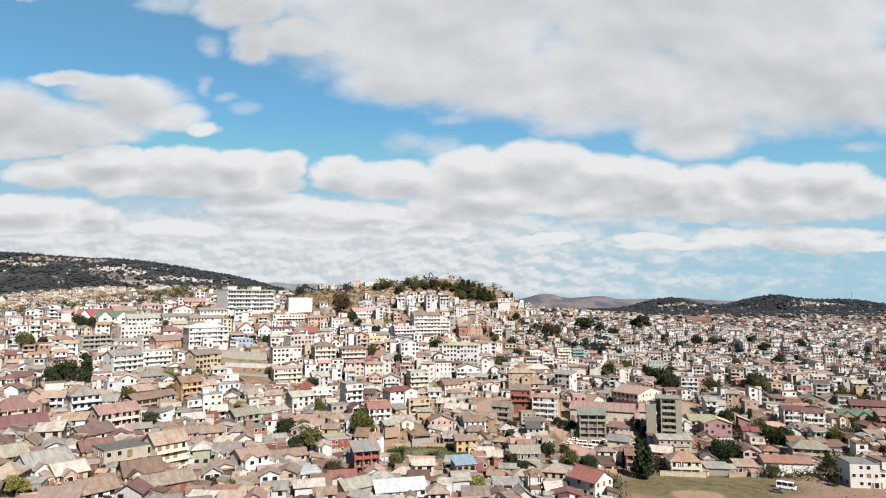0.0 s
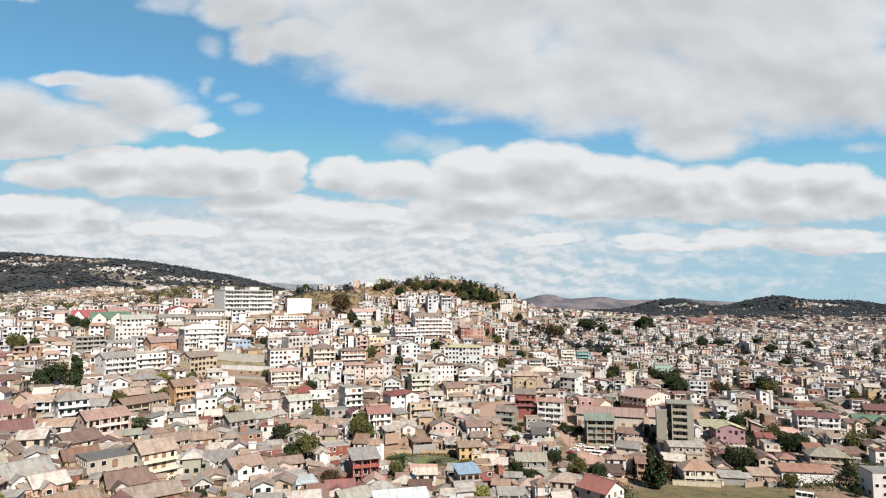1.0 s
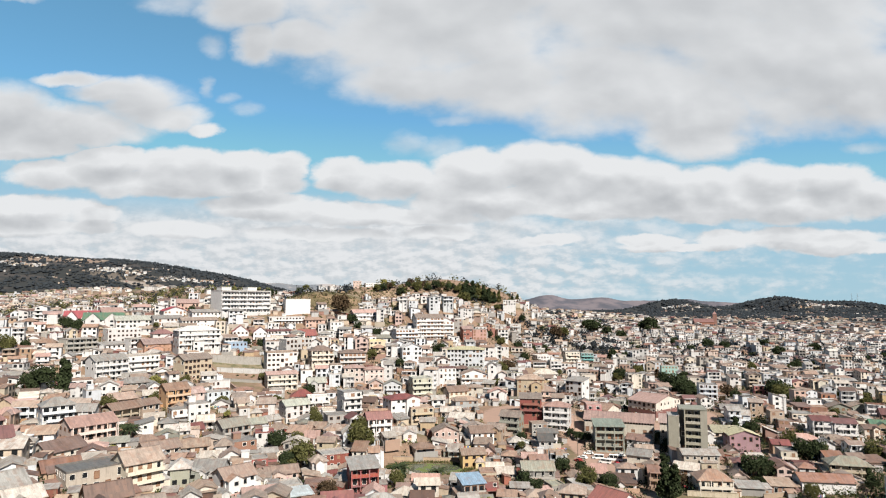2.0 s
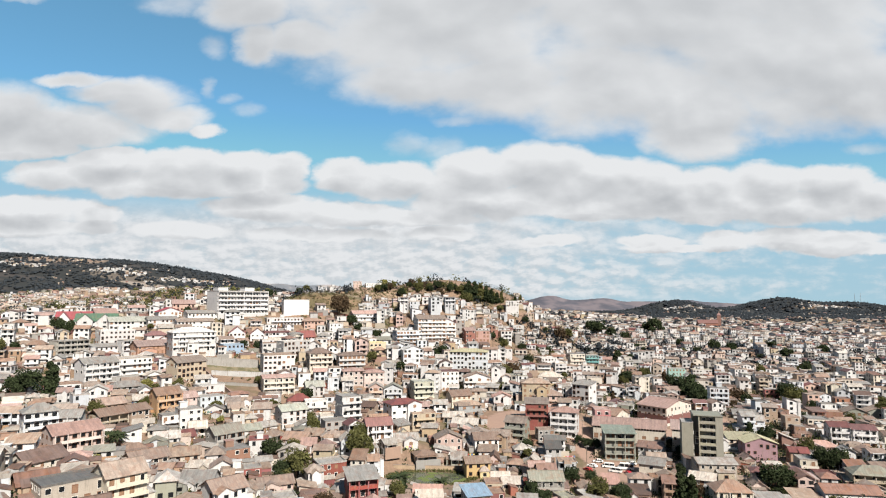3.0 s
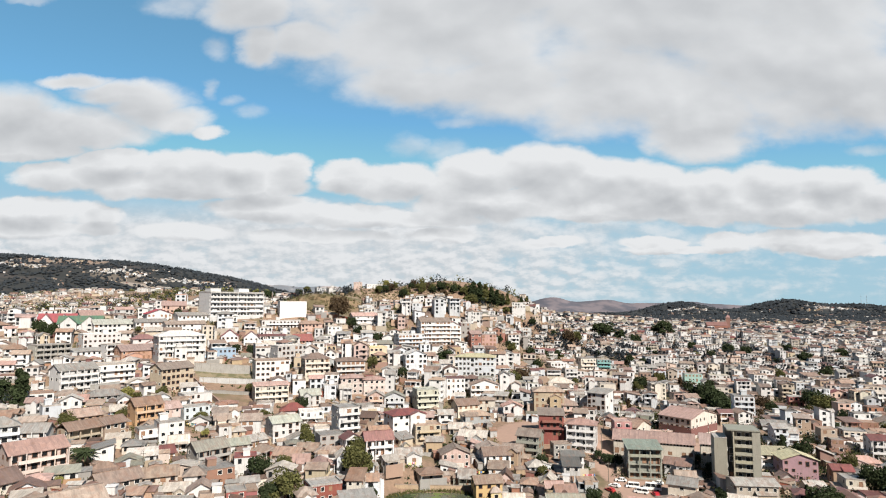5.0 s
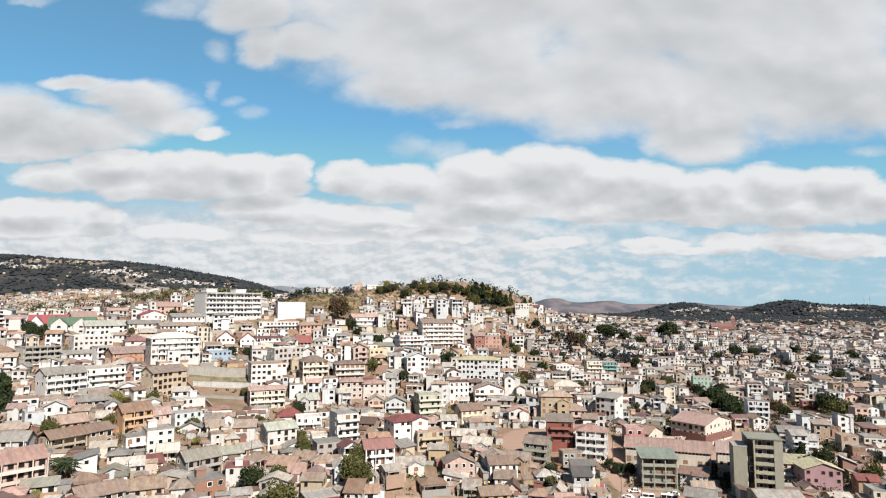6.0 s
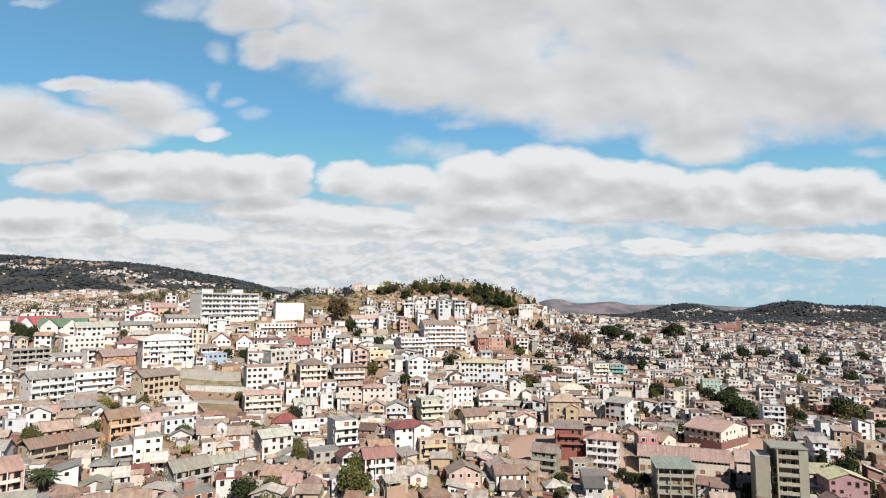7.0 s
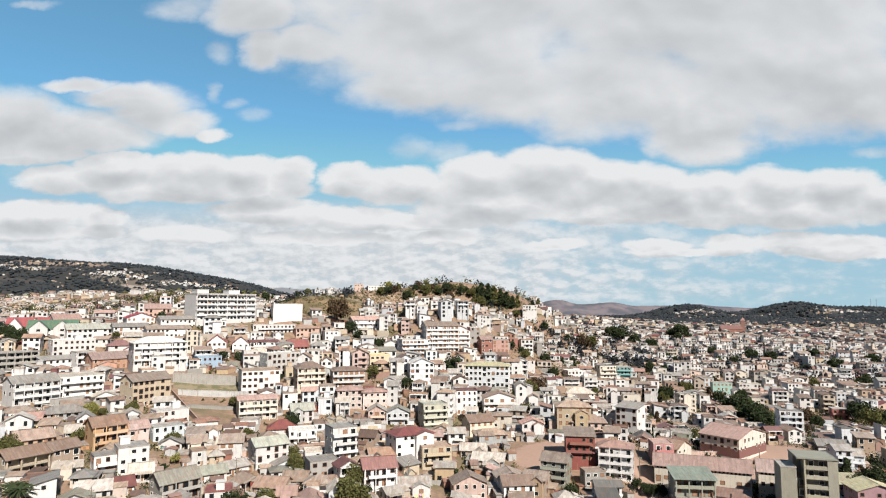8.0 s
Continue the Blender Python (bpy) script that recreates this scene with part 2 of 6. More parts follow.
def make_ground():
    xs = np.concatenate([-np.geomspace(4800, 420, 40), np.arange(-410, 420, 7.0), np.geomspace(425, 4800, 40)])
    ys = np.concatenate([np.linspace(-900, 60, 20), np.arange(70, 880, 7.0), np.geomspace(890, 4900, 110)])
    X, Y = np.meshgrid(xs, ys)
    Z = ground_z(X, Y)
    Z = Z + np.array([[noise.fractal((x / 70, y / 70, 0.3), 1.0, 2.0, 4) for x in xs] for y in ys]) * np.clip((Y - 500) / 900, 0.04, 9) * 4.0
    nx = len(xs)
    verts = np.stack([X.ravel(), Y.ravel(), Z.ravel()], -1).tolist()
    faces = [(j * nx + i, j * nx + i + 1, (j + 1) * nx + i + 1, (j + 1) * nx + i) for j in range(len(ys) - 1) for i in range(nx - 1)]

    def make(n, b):
        pos = n.add("ShaderNodeNewGeometry").outputs["Position"]
        far = n.ramp(n.add("ShaderNodeSeparateXYZ", {0: pos}).outputs[1], 1200, 1900)
        big = n.noise(pos, 0.03, 5).outputs[0]
        fine = n.noise(pos, 0.6, 4).outputs[0]
        c = n.mix(n.ramp(fine, 0.3, 0.7), (0.24, 0.16, 0.11), (0.17, 0.115, 0.08))
        c = n.mix(n.ramp(big, 0.52, 0.62), c, (0.125, 0.10, 0.055))

        def spot(x, y, rx, ry):
            q = n.vec("MULTIPLY", n.vec("SUBTRACT", pos, (x, y, 0)), (1 / rx, 1 / ry, 0))
            return n.ramp(n.math("ADD", n.vec("LENGTH", q), n.math("MULTIPLY", fine, 0.3)), 1.2, 0.95)
        c = n.mix(spot(98, 232, 38, 17), c, n.mix(n.ramp(n.noise(pos, 0.25, 4).outputs[0], 0.4, 0.65), (0.135, 0.105, 0.05), (0.085, 0.078, 0.035)))
        c = n.mix(spot(90, 222, 10, 6), c, (0.27, 0.19, 0.115))
        for x, y, rx, ry in ((31, 342, 15, 14), (131, 364, 18, 18), (68, 287, 15, 12), (60, 322, 6, 34), (98, 340, 18, 12)):
            c = n.mix(spot(x, y, rx, ry), c, n.mix(fine, (0.32, 0.215, 0.165), (0.26, 0.175, 0.135)))
        c = n.mix(spot(-60, 640, 60, 45), c, n.mix(n.ramp(n.noise(pos, 0.12, 5).outputs[0], 0.4, 0.6), (0.27, 0.205, 0.145), (0.11, 0.095, 0.05)))
        c = n.mix(spot(-200, 362, 27, 20), c, n.mix(n.ramp(n.noise(pos, 0.3, 4).outputs[0], 0.42, 0.6), (0.30, 0.215, 0.15), (0.19, 0.135, 0.085)))
        c = n.mix(spot(-66, 662, 42, 26), c, n.mix(n.ramp(n.noise(n.vec("MULTIPLY", pos, (1, 1, 0.3)), 0.3, 5).outputs[0], 0.42, 0.6), (0.34, 0.245, 0.17), (0.17, 0.125, 0.075)))
        c = n.mix(spot(-128, 600, 55, 55), c, n.mix(n.ramp(big, 0.4, 0.6), (0.22, 0.15, 0.085), (0.12, 0.095, 0.045)))
        c = n.mix(spot(-126, 398, 19, 16), c, n.mix(n.ramp(n.noise(pos, 0.22, 4).outputs[0], 0.42, 0.58), (0.20, 0.165, 0.105), (0.105, 0.10, 0.05)))
        # far ground darkened in colour: forest floor, and cloud shadow over the hills
        c = n.mix(far, c, n.mix(n.ramp(n.noise(n.vec("MULTIPLY", pos, (1.0, 1.6, 4.0)), 0.0045, 7).outputs[0], 0.53, 0.60), (0.018, 0.020, 0.020), (0.038, 0.034, 0.032)))
        c = n.mix(spot(-2020, 3230, 260, 90), c, (0.20, 0.15, 0.115))
        c = n.mix(spot(-1450, 2975, 130, 26), c, (0.22, 0.19, 0.165))
        c = n.mix(spot(-1600, 3040, 200, 60), c, (0.10, 0.085, 0.07))
        n.t.links.new(c, b.inputs["Base Color"])
        b.inputs["Roughness"].default_value = 0.95
    ob = mesh_object("ground", verts, faces, [material("earth", make)])
    ob.data.polygons.foreach_set("use_smooth", [True] * len(faces))
    tagged(ob, "red-brown earth with dry grass climbing to wooded hills", "ground", kind="structure")


make_ground()

# ---------------------------------------------------------------- houses
WALL = {
    "white": (0.80, 0.79, 0.775), "whitegrey": (0.66, 0.655, 0.64), "bluewhite": (0.70, 0.74, 0.78), "cream": (0.76, 0.69, 0.58),
    "creamyellow": (0.76, 0.68, 0.54), "creamgreen": (0.66, 0.66, 0.53), "beige": (0.60, 0.50, 0.37), "tanw": (0.50, 0.37, 0.26),
    "salmon": (0.66, 0.38, 0.28), "salmonw": (0.78, 0.62, 0.53), "pinkw": (0.70, 0.50, 0.42), "pinkred": (0.55, 0.22, 0.19),
    "orange": (0.66, 0.38, 0.20), "ochre": (0.62, 0.47, 0.28), "yellow": (0.74, 0.57, 0.28), "brickred": (0.40, 0.19, 0.13),
    "maroonw": (0.30, 0.09, 0.07), "crimson": (0.40, 0.10, 0.10), "mauve": (0.45, 0.24, 0.27), "grey": (0.40, 0.38, 0.35),
    "greyblue": (0.48, 0.50, 0.50), "greengrey": (0.36, 0.37, 0.30), "olivegrey": (0.42, 0.395, 0.29), "concrete": (0.52, 0.49, 0.43),
    "teal": (0.16, 0.46, 0.45), "mint": (0.40, 0.68, 0.60), "skyblue": (0.38, 0.60, 0.80), "paleblue": (0.66, 0.74, 0.80),
    "yellowroof": (0.70, 0.62, 0.42), "earth": (0.44, 0.27, 0.18),
}
ROOF = {
    "red": (0.42, 0.08, 0.10), "pinkred": (0.56, 0.19, 0.19), "redroof": (0.34, 0.14, 0.12), "maroon": (0.25, 0.085, 0.08),
    "green": (0.09, 0.19, 0.125), "sage": (0.27, 0.33, 0.27), "palegreen": (0.45, 0.47, 0.39), "pink": (0.58, 0.36, 0.30), "salmonroof": (0.53, 0.35, 0.30),
    "rustbrown": (0.39, 0.265, 0.195), "brown": (0.19, 0.115, 0.085), "grey": (0.40, 0.39, 0.36), "darkgrey": (0.15, 0.15, 0.14),
    "tan": (0.45, 0.345, 0.265), "pale": (0.62, 0.56, 0.48), "white": (0.74, 0.72, 0.68), "whiteroof": (0.74, 0.72, 0.68),
    "greygreen": (0.34, 0.33, 0.27), "greengrey": (0.33, 0.33, 0.26), "yellowroof": (0.58, 0.54, 0.34), "blue": (0.30, 0.46, 0.62),
    "corr": (0.52, 0.49, 0.44), "rustcorr": (0.33, 0.19, 0.145), "yellow": (0.70, 0.52, 0.20), "cream": (0.66, 0.60, 0.46),
    "paleblue": (0.60, 0.68, 0.70),
}
RUSTY = {"rustbrown": 0.5, "rustcorr": 0.8, "tan": 0.45, "corr": 0.5, "brown": 0.3, "pale": 0.2, "grey": 0.3, "greengrey": 0.3, "greygreen": 0.25}
WORDS = {
    "white": "white", "whitegrey": "off-white", "bluewhite": "bluish-white", "cream": "cream", "creamyellow": "pale yellow", "creamgreen": "cream-green",
    "beige": "beige", "tanw": "tan", "salmon": "salmon-pink", "salmonw": "pale salmon", "pinkw": "pale pink", "pinkred": "dusty red",
    "orange": "orange", "ochre": "ochre", "yellow": "yellow", "brickred": "brick-red", "maroonw": "maroon", "crimson": "crimson",
    "mauve": "mauve", "grey": "grey", "greyblue": "grey-blue", "greengrey": "grey-green", "olivegrey": "olive-grey", "concrete": "bare concrete",
    "teal": "teal", "mint": "mint-green", "skyblue": "sky-blue", "paleblue": "pale blue", "yellowroof": "straw-yellow", "earth": "earth-brown",
    "red": "bright red", "redroof": "red", "maroon": "maroon", "green": "green", "palegreen": "pale green", "pink": "faded pink",
    "salmonroof": "salmon", "rustbrown": "rust-brown", "brown": "dark brown", "darkgrey": "dark grey", "tan": "tan", "pale": "pale",
    "whiteroof": "white", "greygreen": "grey-green", "blue": "blue", "sage": "sage-green", "corr": "grey corrugated", "rustcorr": "rusted corrugated",
}
WALL = {k: tuple(0.61 * c + 0.11 * sum(v) / 3 for c in v) for k, v in WALL.items()}
ROOF = {k: tuple(0.58 * c + 0.11 * sum(v) / 3 for c in v) for k, v in ROOF.items()}
STOREYS = {1: "single-storey", 2: "two-storey", 3: "three-storey", 4: "four-storey", 5: "five-storey", 6: "six-storey", 7: "seven-storey"}


def dark_glass(n, b):
    b.inputs["Base Color"].default_value = (0.012, 0.014, 0.016, 1)
    b.inputs["Roughness"].default_value = 0.3
    b.inputs["Specular IOR Level"].default_value = 0.3


glass = material("window_glass", dark_glass)
frame_white = plain("frame_white", (0.70, 0.68, 0.63))
frame_brown = plain("frame_brown", (0.20, 0.10, 0.06))
shutter = plain("shutter_brown", (0.26, 0.15, 0.09))
rail_mat = plain("rail_metal", (0.10, 0.09, 0.08), 0.5)
tank_mat = plain("tank_plastic", (0.05, 0.05, 0.055), 0.5)


def boxes(items):
    """Vertices and faces of boxes given as (x0, x1, y0, y1, z0, z1)."""
    v, f = [], []
    for x0, x1, y0, y1, z0, z1 in items:
        o = len(v)
        v += [(x0, y0, z0), (x1, y0, z0), (x1, y1, z0), (x0, y1, z0), (x0, y0, z1), (x1, y0, z1), (x1, y1, z1), (x0, y1, z1)]
        f += [tuple(o + i for i in q) for q in ((0, 3, 2, 1), (4, 5, 6, 7), (0, 1, 5, 4), (1, 2, 6, 5), (2, 3, 7, 6), (3, 0, 4, 7))]
    return v, f


def raw_mesh(name, v, f, mats, index=None):
    me = bpy.data.meshes.new(name)
    me.from_pydata([tuple(q) for q in v], [], f)
    for m in mats:
        me.materials.append(m)
    if index is not None:
        me.polygons.foreach_set("material_index", index)
    me.update()
    return me


def window_mesh(frame_mat, pane_mat, rim=0.09):
    """A window one metre wide and high, foot at z 0, in a wall that looks to -y: a raised frame and a pane set back in it, in one piece."""
    loops = [(0.5, 0.0, 1.0, 0.05), (0.5, 0.0, 1.0, -0.09), (0.5 - rim, rim, 1 - rim, -0.09), (0.5 - rim, rim, 1 - rim, -0.012)]
    v = [q for a, z0, z1, y in loops for q in ((-a, y, z0), (a, y, z0), (a, y, z1), (-a, y, z1))]
    f = [(4 * k + i, 4 * k + (i + 1) % 4, 4 * k + 4 + (i + 1) % 4, 4 * k + 4 + i) for k in range(3) for i in range(4)] + [(12, 13, 14, 15)]
    return raw_mesh("window", v, f, [frame_mat, pane_mat], [0] * 12 + [1])


WINDOWS = [window_mesh(frame_white, glass), window_mesh(frame_white, glass, 0.04), window_mesh(frame_brown, glass), window_mesh(frame_brown, shutter)]
DOOR = raw_mesh("door", *boxes([(-0.5, 0.5, -0.05, 0.05, 0, 1)]), [shutter])


def roof_and_walls(w, d, h, roof, rise, over=0.65, base=4.0):
    """Walls and roof about the middle of the foot; the front looks to -y. gfront: the gable looks to -y."""
    if roof == "gfront":
        wv, wf, rv, rf = roof_and_walls(d, w, h, "gable", rise, over, base)
        turn = lambda vs: [(y, -x, z) for x, y, z in vs]  # noqa: E731
        return turn(wv), wf, turn(rv), rf
    a, b = w / 2, d / 2
    wv = [(-a, -b, -base), (a, -b, -base), (a, b, -base), (-a, b, -base), (-a, -b, h), (a, -b, h), (a, b, h), (-a, b, h)]
    wf = [(0, 1, 5, 4), (1, 2, 6, 5), (2, 3, 7, 6), (3, 0, 4, 7)]
    t, A, B = 0.16, a + over, b + over
    drop = rise * over / b
    if roof == "gable":
        wv += [(-a, 0, h + rise), (a, 0, h + rise)]
        wf += [(7, 4, 8), (5, 6, 9)]
        top = [(-A, -B, h - drop), (A, -B, h - drop), (A, 0, h + rise), (-A, 0, h + rise), (-A, B, h - drop), (A, B, h - drop)]
        rv = [(x, y, z + t) for x, y, z in top] + top
        rf = [(0, 1, 2, 3), (3, 2, 5, 4), (7, 6, 9, 8), (8, 9, 10, 11), (0, 6, 7, 1), (5, 11, 10, 4), (0, 3, 9, 6), (3, 4, 10, 9), (1, 7, 8, 2), (2, 8, 11, 5)]
    elif roof == "hip":
        k = max(a - b, 0.2)
        top = [(-A, -B, h - drop), (A, -B, h - drop), (A, B, h - drop), (-A, B, h - drop), (-k, 0, h + rise), (k, 0, h + rise)]
        rv = [(x, y, z + t) for x, y, z in top] + [(x, y, z) for x, y, z in top[:4]]
        rf = [(0, 1, 5, 4), (1, 2, 5), (2, 3, 4, 5), (3, 0, 4), (0, 6, 7, 1), (1, 7, 8, 2), (2, 8, 9, 3), (3, 9, 6, 0), (9, 8, 7, 6)]
    elif roof == "shed":
        top = [(-A, -B, h - 0.1), (A, -B, h - 0.1), (A, B, h + rise), (-A, B, h + rise)]
        wv[6], wv[7] = (a, b, h + rise * 0.86), (-a, b, h + rise * 0.86)
        rv = [(x, y, z + t) for x, y, z in top] + top
        rf = [(0, 1, 2, 3), (7, 6, 5, 4), (0, 4, 5, 1), (1, 5, 6, 2), (2, 6, 7, 3), (3, 7, 4, 0)]
    else:
        q = 0.22
        e = 0.08
        out = [(-a - e, -b - e), (a + e, -b - e), (a + e, b + e), (-a - e, b + e)]
        inn = [(-a + q, -b + q), (a - q, -b + q), (a - q, b - q), (-a + q, b - q)]
        rv = [(x, y, h - 0.02) for x, y in out] + [(x, y, h + rise) for x, y in out] + [(x, y, h + rise) for x, y in inn] + [(x, y, h + 0.1) for x, y in inn]
        rf = [(i, (i + 1) % 4, 4 + (i + 1) % 4, 4 + i) for i in range(4)]
        rf += [(4 + i, 4 + (i + 1) % 4, 8 + (i + 1) % 4, 8 + i) for i in range(4)] + [(8 + i, 8 + (i + 1) % 4, 12 + (i + 1) % 4, 12 + i) for i in range(4)] + [(12, 13, 14, 15)]
    return wv, wf, rv, rf


TAKEN = {}
ANNEXES = []  # houses that may get a lean-to
KEPT_IN_VIEW = []  # points kept in the camera's view: only lower houses stand before them
# camera positions early, midway and late on its path
CAMERA_SPOTS = np.array([(0.0, 0.0, 72.0), (-4.0, 55.0, 72.8), (-7.5, 94.0, 72.8)])


def hides_from_camera(x, y, w, d, top):
    """Whether a house with its roof at height top would hide a kept point from the camera."""
    if not KEPT_IN_VIEW:
        return False
    f = np.array(KEPT_IN_VIEW)
    hidden = np.zeros(len(f), bool)
    r = 0.5 * min(w, d) + 0.22 * abs(w - d)
    for o in CAMERA_SPOTS:
        way = f - o
        t = ((x - o[0]) * way[:, 0] + (y - o[1]) * way[:, 1]) / (way[:, 0] ** 2 + way[:, 1] ** 2)
        off = np.hypot(o[0] + t * way[:, 0] - x, o[1] + t * way[:, 1] - y)
        hidden |= (t > 0.2) & (t < 0.985) & (off < r) & (o[2] + t * way[:, 2] < top)
    return bool(hidden.any())


def take(x, y, w, d, rot):
    TAKEN.setdefault((int(x // 15), int(y // 15)), []).append((x, y, w, d, rot))


def is_free(x, y, w, d, rot, gap=0.4):
    """Whether a rectangle on the plan meets none of those already taken."""
    def axes(r):
        c, s = math.cos(radians(r)), math.sin(radians(r))
        return (c, s), (-s, c)
    i, j = int(x // 15), int(y // 15)
    mine = axes(rot)
    for ox, oy, ow, od, orot in (o for a in range(-3, 4) for b in range(-3, 4) for o in TAKEN.get((i + a, j + b), ())):
        dx, dy = ox - x, oy - y
        theirs = axes(orot)
        apart = False
        for ax in (*mine, *theirs):
            r1 = (abs(mine[0][0] * ax[0] + mine[0][1] * ax[1]) * w + abs(mine[1][0] * ax[0] + mine[1][1] * ax[1]) * d) / 2
            r2 = (abs(theirs[0][0] * ax[0] + theirs[0][1] * ax[1]) * ow + abs(theirs[1][0] * ax[0] + theirs[1][1] * ax[1]) * od) / 2
            if abs(dx * ax[0] + dy * ax[1]) > r1 + r2 + gap:
                apart = True
                break
        if not apart:
            return False
    return True


def put(name, data, parent, x, y, z, rz=0.0, scale=(1, 1, 1)):
    ob = new(name, data)
    ob.parent = parent
    ob.location, ob.rotation_euler, ob.scale = (x, y, z), (0, 0, radians(rz)), scale
    return ob


def facade(parent, length, off, turn, floors, fh, style, lo=0, end=False):
    """Windows of one side: length of the wall, its distance from the middle, and its turn."""
    n = max(1, int(length / (2.5 if not end else 3.2)))
    if length < 3:
        n = 1
    pick = WINDOWS[rng.choice((0, 0, 1, 2, 2, 3))]
    ww, hh = rng.uniform(1.1, 1.7), rng.uniform(1.2, 1.65)
    tall = 0.1 if end else 0.75 if style in ("balc", "arch", "open", "tower", "slab") else 0.15
    if style == "glass":
        pick, ww, hh, n = WINDOWS[0], 1.9, 2.0, max(2, int(length / 2.3))
    c, s = math.cos(radians(turn)), math.sin(radians(turn))
    for k in range(lo, floors):
        for i in range(n):
            if rng.random() < (0.18 if not end else 0.36):
                continue
            u = ((i + 0.5) / n - 0.5) * length
            x, y = u * c + off * s, u * s - off * c
            me = pick if rng.random() < 0.8 else WINDOWS[rng.randrange(4)]
            if rng.random() < tall:
                put("window", me, parent, x, y, k * fh + 0.12, turn, (min(ww * 1.1, length / n * 0.8), 1, 2.15))
            else:
                put("window", me, parent, x, y, k * fh + 0.95, turn, (min(ww, length / n * 0.7), 1, hh))


def house(x, y, z, rot, w, d, floors, roof, rise, wall, roofc, style, fh=2.9, label="", windows=True, reserve=True, name="house"):
    top = new(name)
    top.empty_display_size = 2
    top.matrix_world = pose(x, y, z, 0, 0, rot)
    h = floors * fh
    wm, rm = plaster(WALL[wall], 0.28 if wall in ("white", "bluewhite", "paleblue", "yellow", "skyblue") else 0.55), sheet_roof(ROOF[roofc], RUSTY.get(roofc, 0.12))
    if reserve:
        take(x, y, w, d, rot)
        c, sn = math.cos(radians(rot)), math.sin(radians(rot))
        for u, k in ((-0.32, 0.62), (0.32, 0.62), (0, 0.45), (0, 0.85)):
            KEPT_IN_VIEW.append((x + u * w * c + d / 2 * sn, y + u * w * sn - d / 2 * c, z + k * floors * fh))
    a, b = w / 2, d / 2
    wv, wf, rv, rf = roof_and_walls(w, d, h, roof, rise, 0.65, 11.0 if y > 450 else 4.0)
    if style in ("open", "tower", "slab"):
        back = 1.5
        cut = -a * 0.62 if style == "tower" else -a
        cv, cf = boxes([(cut, a, -b + back, b, -12 if style == "slab" else -4, h)] + ([(-a, cut, -b + 5.5, b, -4, h)] if style == "tower" else []))
        mesh_object("wall", cv, cf, [wm], parent=top)
        for k in range(0, floors + 1):
            sv, sf = boxes([(cut, a, -b, -b + back, k * fh - 0.22 - ((12 if style == "slab" else 3.5) if k == 0 else 0), k * fh)])
            mesh_object("floor_slab", sv, sf, [wm], parent=top)
        n = max(2, round(w / (7 if style == "slab" else 3.6)))
        for i in range(n + 1 if style != "tower" else 0):
            u = -a + 0.2 + (w - 0.4) * i / n
            pv, pf = boxes([(u - 0.2, u + 0.2, -b + 0.01, -b + 0.4, 0, h - 0.22)])
            mesh_object("column", pv, pf, [wm], parent=top)
        for k in range(floors):
            if style != "open" or rng.random() < 0.5:
                gv, gf = boxes([(cut + 0.45, a - 0.45, -b + 0.06, -b + 0.2, k * fh, k * fh + 0.95)])
                mesh_object("parapet", gv, gf, [wm], parent=top)
        if style == "tower":
            for x0, x1, y1 in ((-a * 0.66, -a * 0.58, -b + back - 0.02), (a * 0.50, a, -b + back - 0.02)):
                pv, pf = boxes([(x0, x1, -b - 0.03, y1, -3, h - 0.02)])
                mesh_object("pier", pv, pf, [wm], parent=top)
            pv, pf = boxes([(-a - 0.15, a + 0.15, -b - 0.3, b + 0.15, h, h + 0.35)])
            mesh_object("roof_slab", pv, pf, [plaster(WALL["greengrey"], 0.5)], parent=top)
        facade(top, w, b - back, 0, floors, fh, style)
        if style == "slab":
            for u in (-a * 0.66, a * 0.4):
                tv, tf = boxes([(u - 4, u + 4, -2, 6, h, h + 3.2), (u - 4.2, u + 4.2, -2.2, 6.2, h + 3.2, h + 3.45)])
                mesh_object("stair_tower", tv, tf, [wm], parent=top)
    else:
        mesh_object("wall", wv, wf, [wm], parent=top)
        if windows and style not in ("plainw", "vents"):
            facade(top, w, b, 0, floors, fh, style)
            put("door", DOOR, top, rng.uniform(-0.3, 0.3) * w, -b, 0, 0, (1.0, 1, 2.1))
    if windows and style not in ("plainw", "slab"):
        facade(top, d, a, 90, floors, fh, style, 0, True)
        facade(top, d, a, -90, floors, fh, style, 0, True)
    cover = mesh_object("roof", rv, rf, [rm], parent=top)
    if roof in ("gable", "gfront") and y < 420:
        le, along = (w, True) if roof == "gable" else (d, False)
        zz = h + rise + 0.11
        half = le / 2 + 0.65
        cap = boxes([(-half, half, -0.17, 0.17, zz, zz + 0.13)] if along else [(-0.17, 0.17, -half, half, zz, zz + 0.13)])
        mesh_object("ridge_cap", *cap, [rm], parent=cover)
    trim = plaster(tuple(min(0.8, c * 1.12) for c in WALL[wall]), 0.25)
    if style in ("balc", "arch"):
        for k in range(1 if floors > 1 else 0, floors):
            e = 0.05 if style == "arch" else rng.choice((0.0, 0.0, 0.25))
            x0, x1 = -a * (1 - e), a * (1 - e * rng.random())
            zz = k * fh
            bv, bf = boxes([(x0, x1, -b - 1.35, -b, zz - 0.16, zz)])
            slab = mesh_object("balcony", bv, bf, [trim], parent=top)
            o, i, top_z = -b - 1.35, -b - 1.23, zz + 0.85
            ring = [(x0, -b), (x0, o), (x1, o), (x1, -b), (x1 - 0.12, -b), (x1 - 0.12, i), (x0 + 0.12, i), (x0 + 0.12, -b)]
            pv = [(px, py, zz) for px, py in ring] + [(px, py, top_z) for px, py in ring]
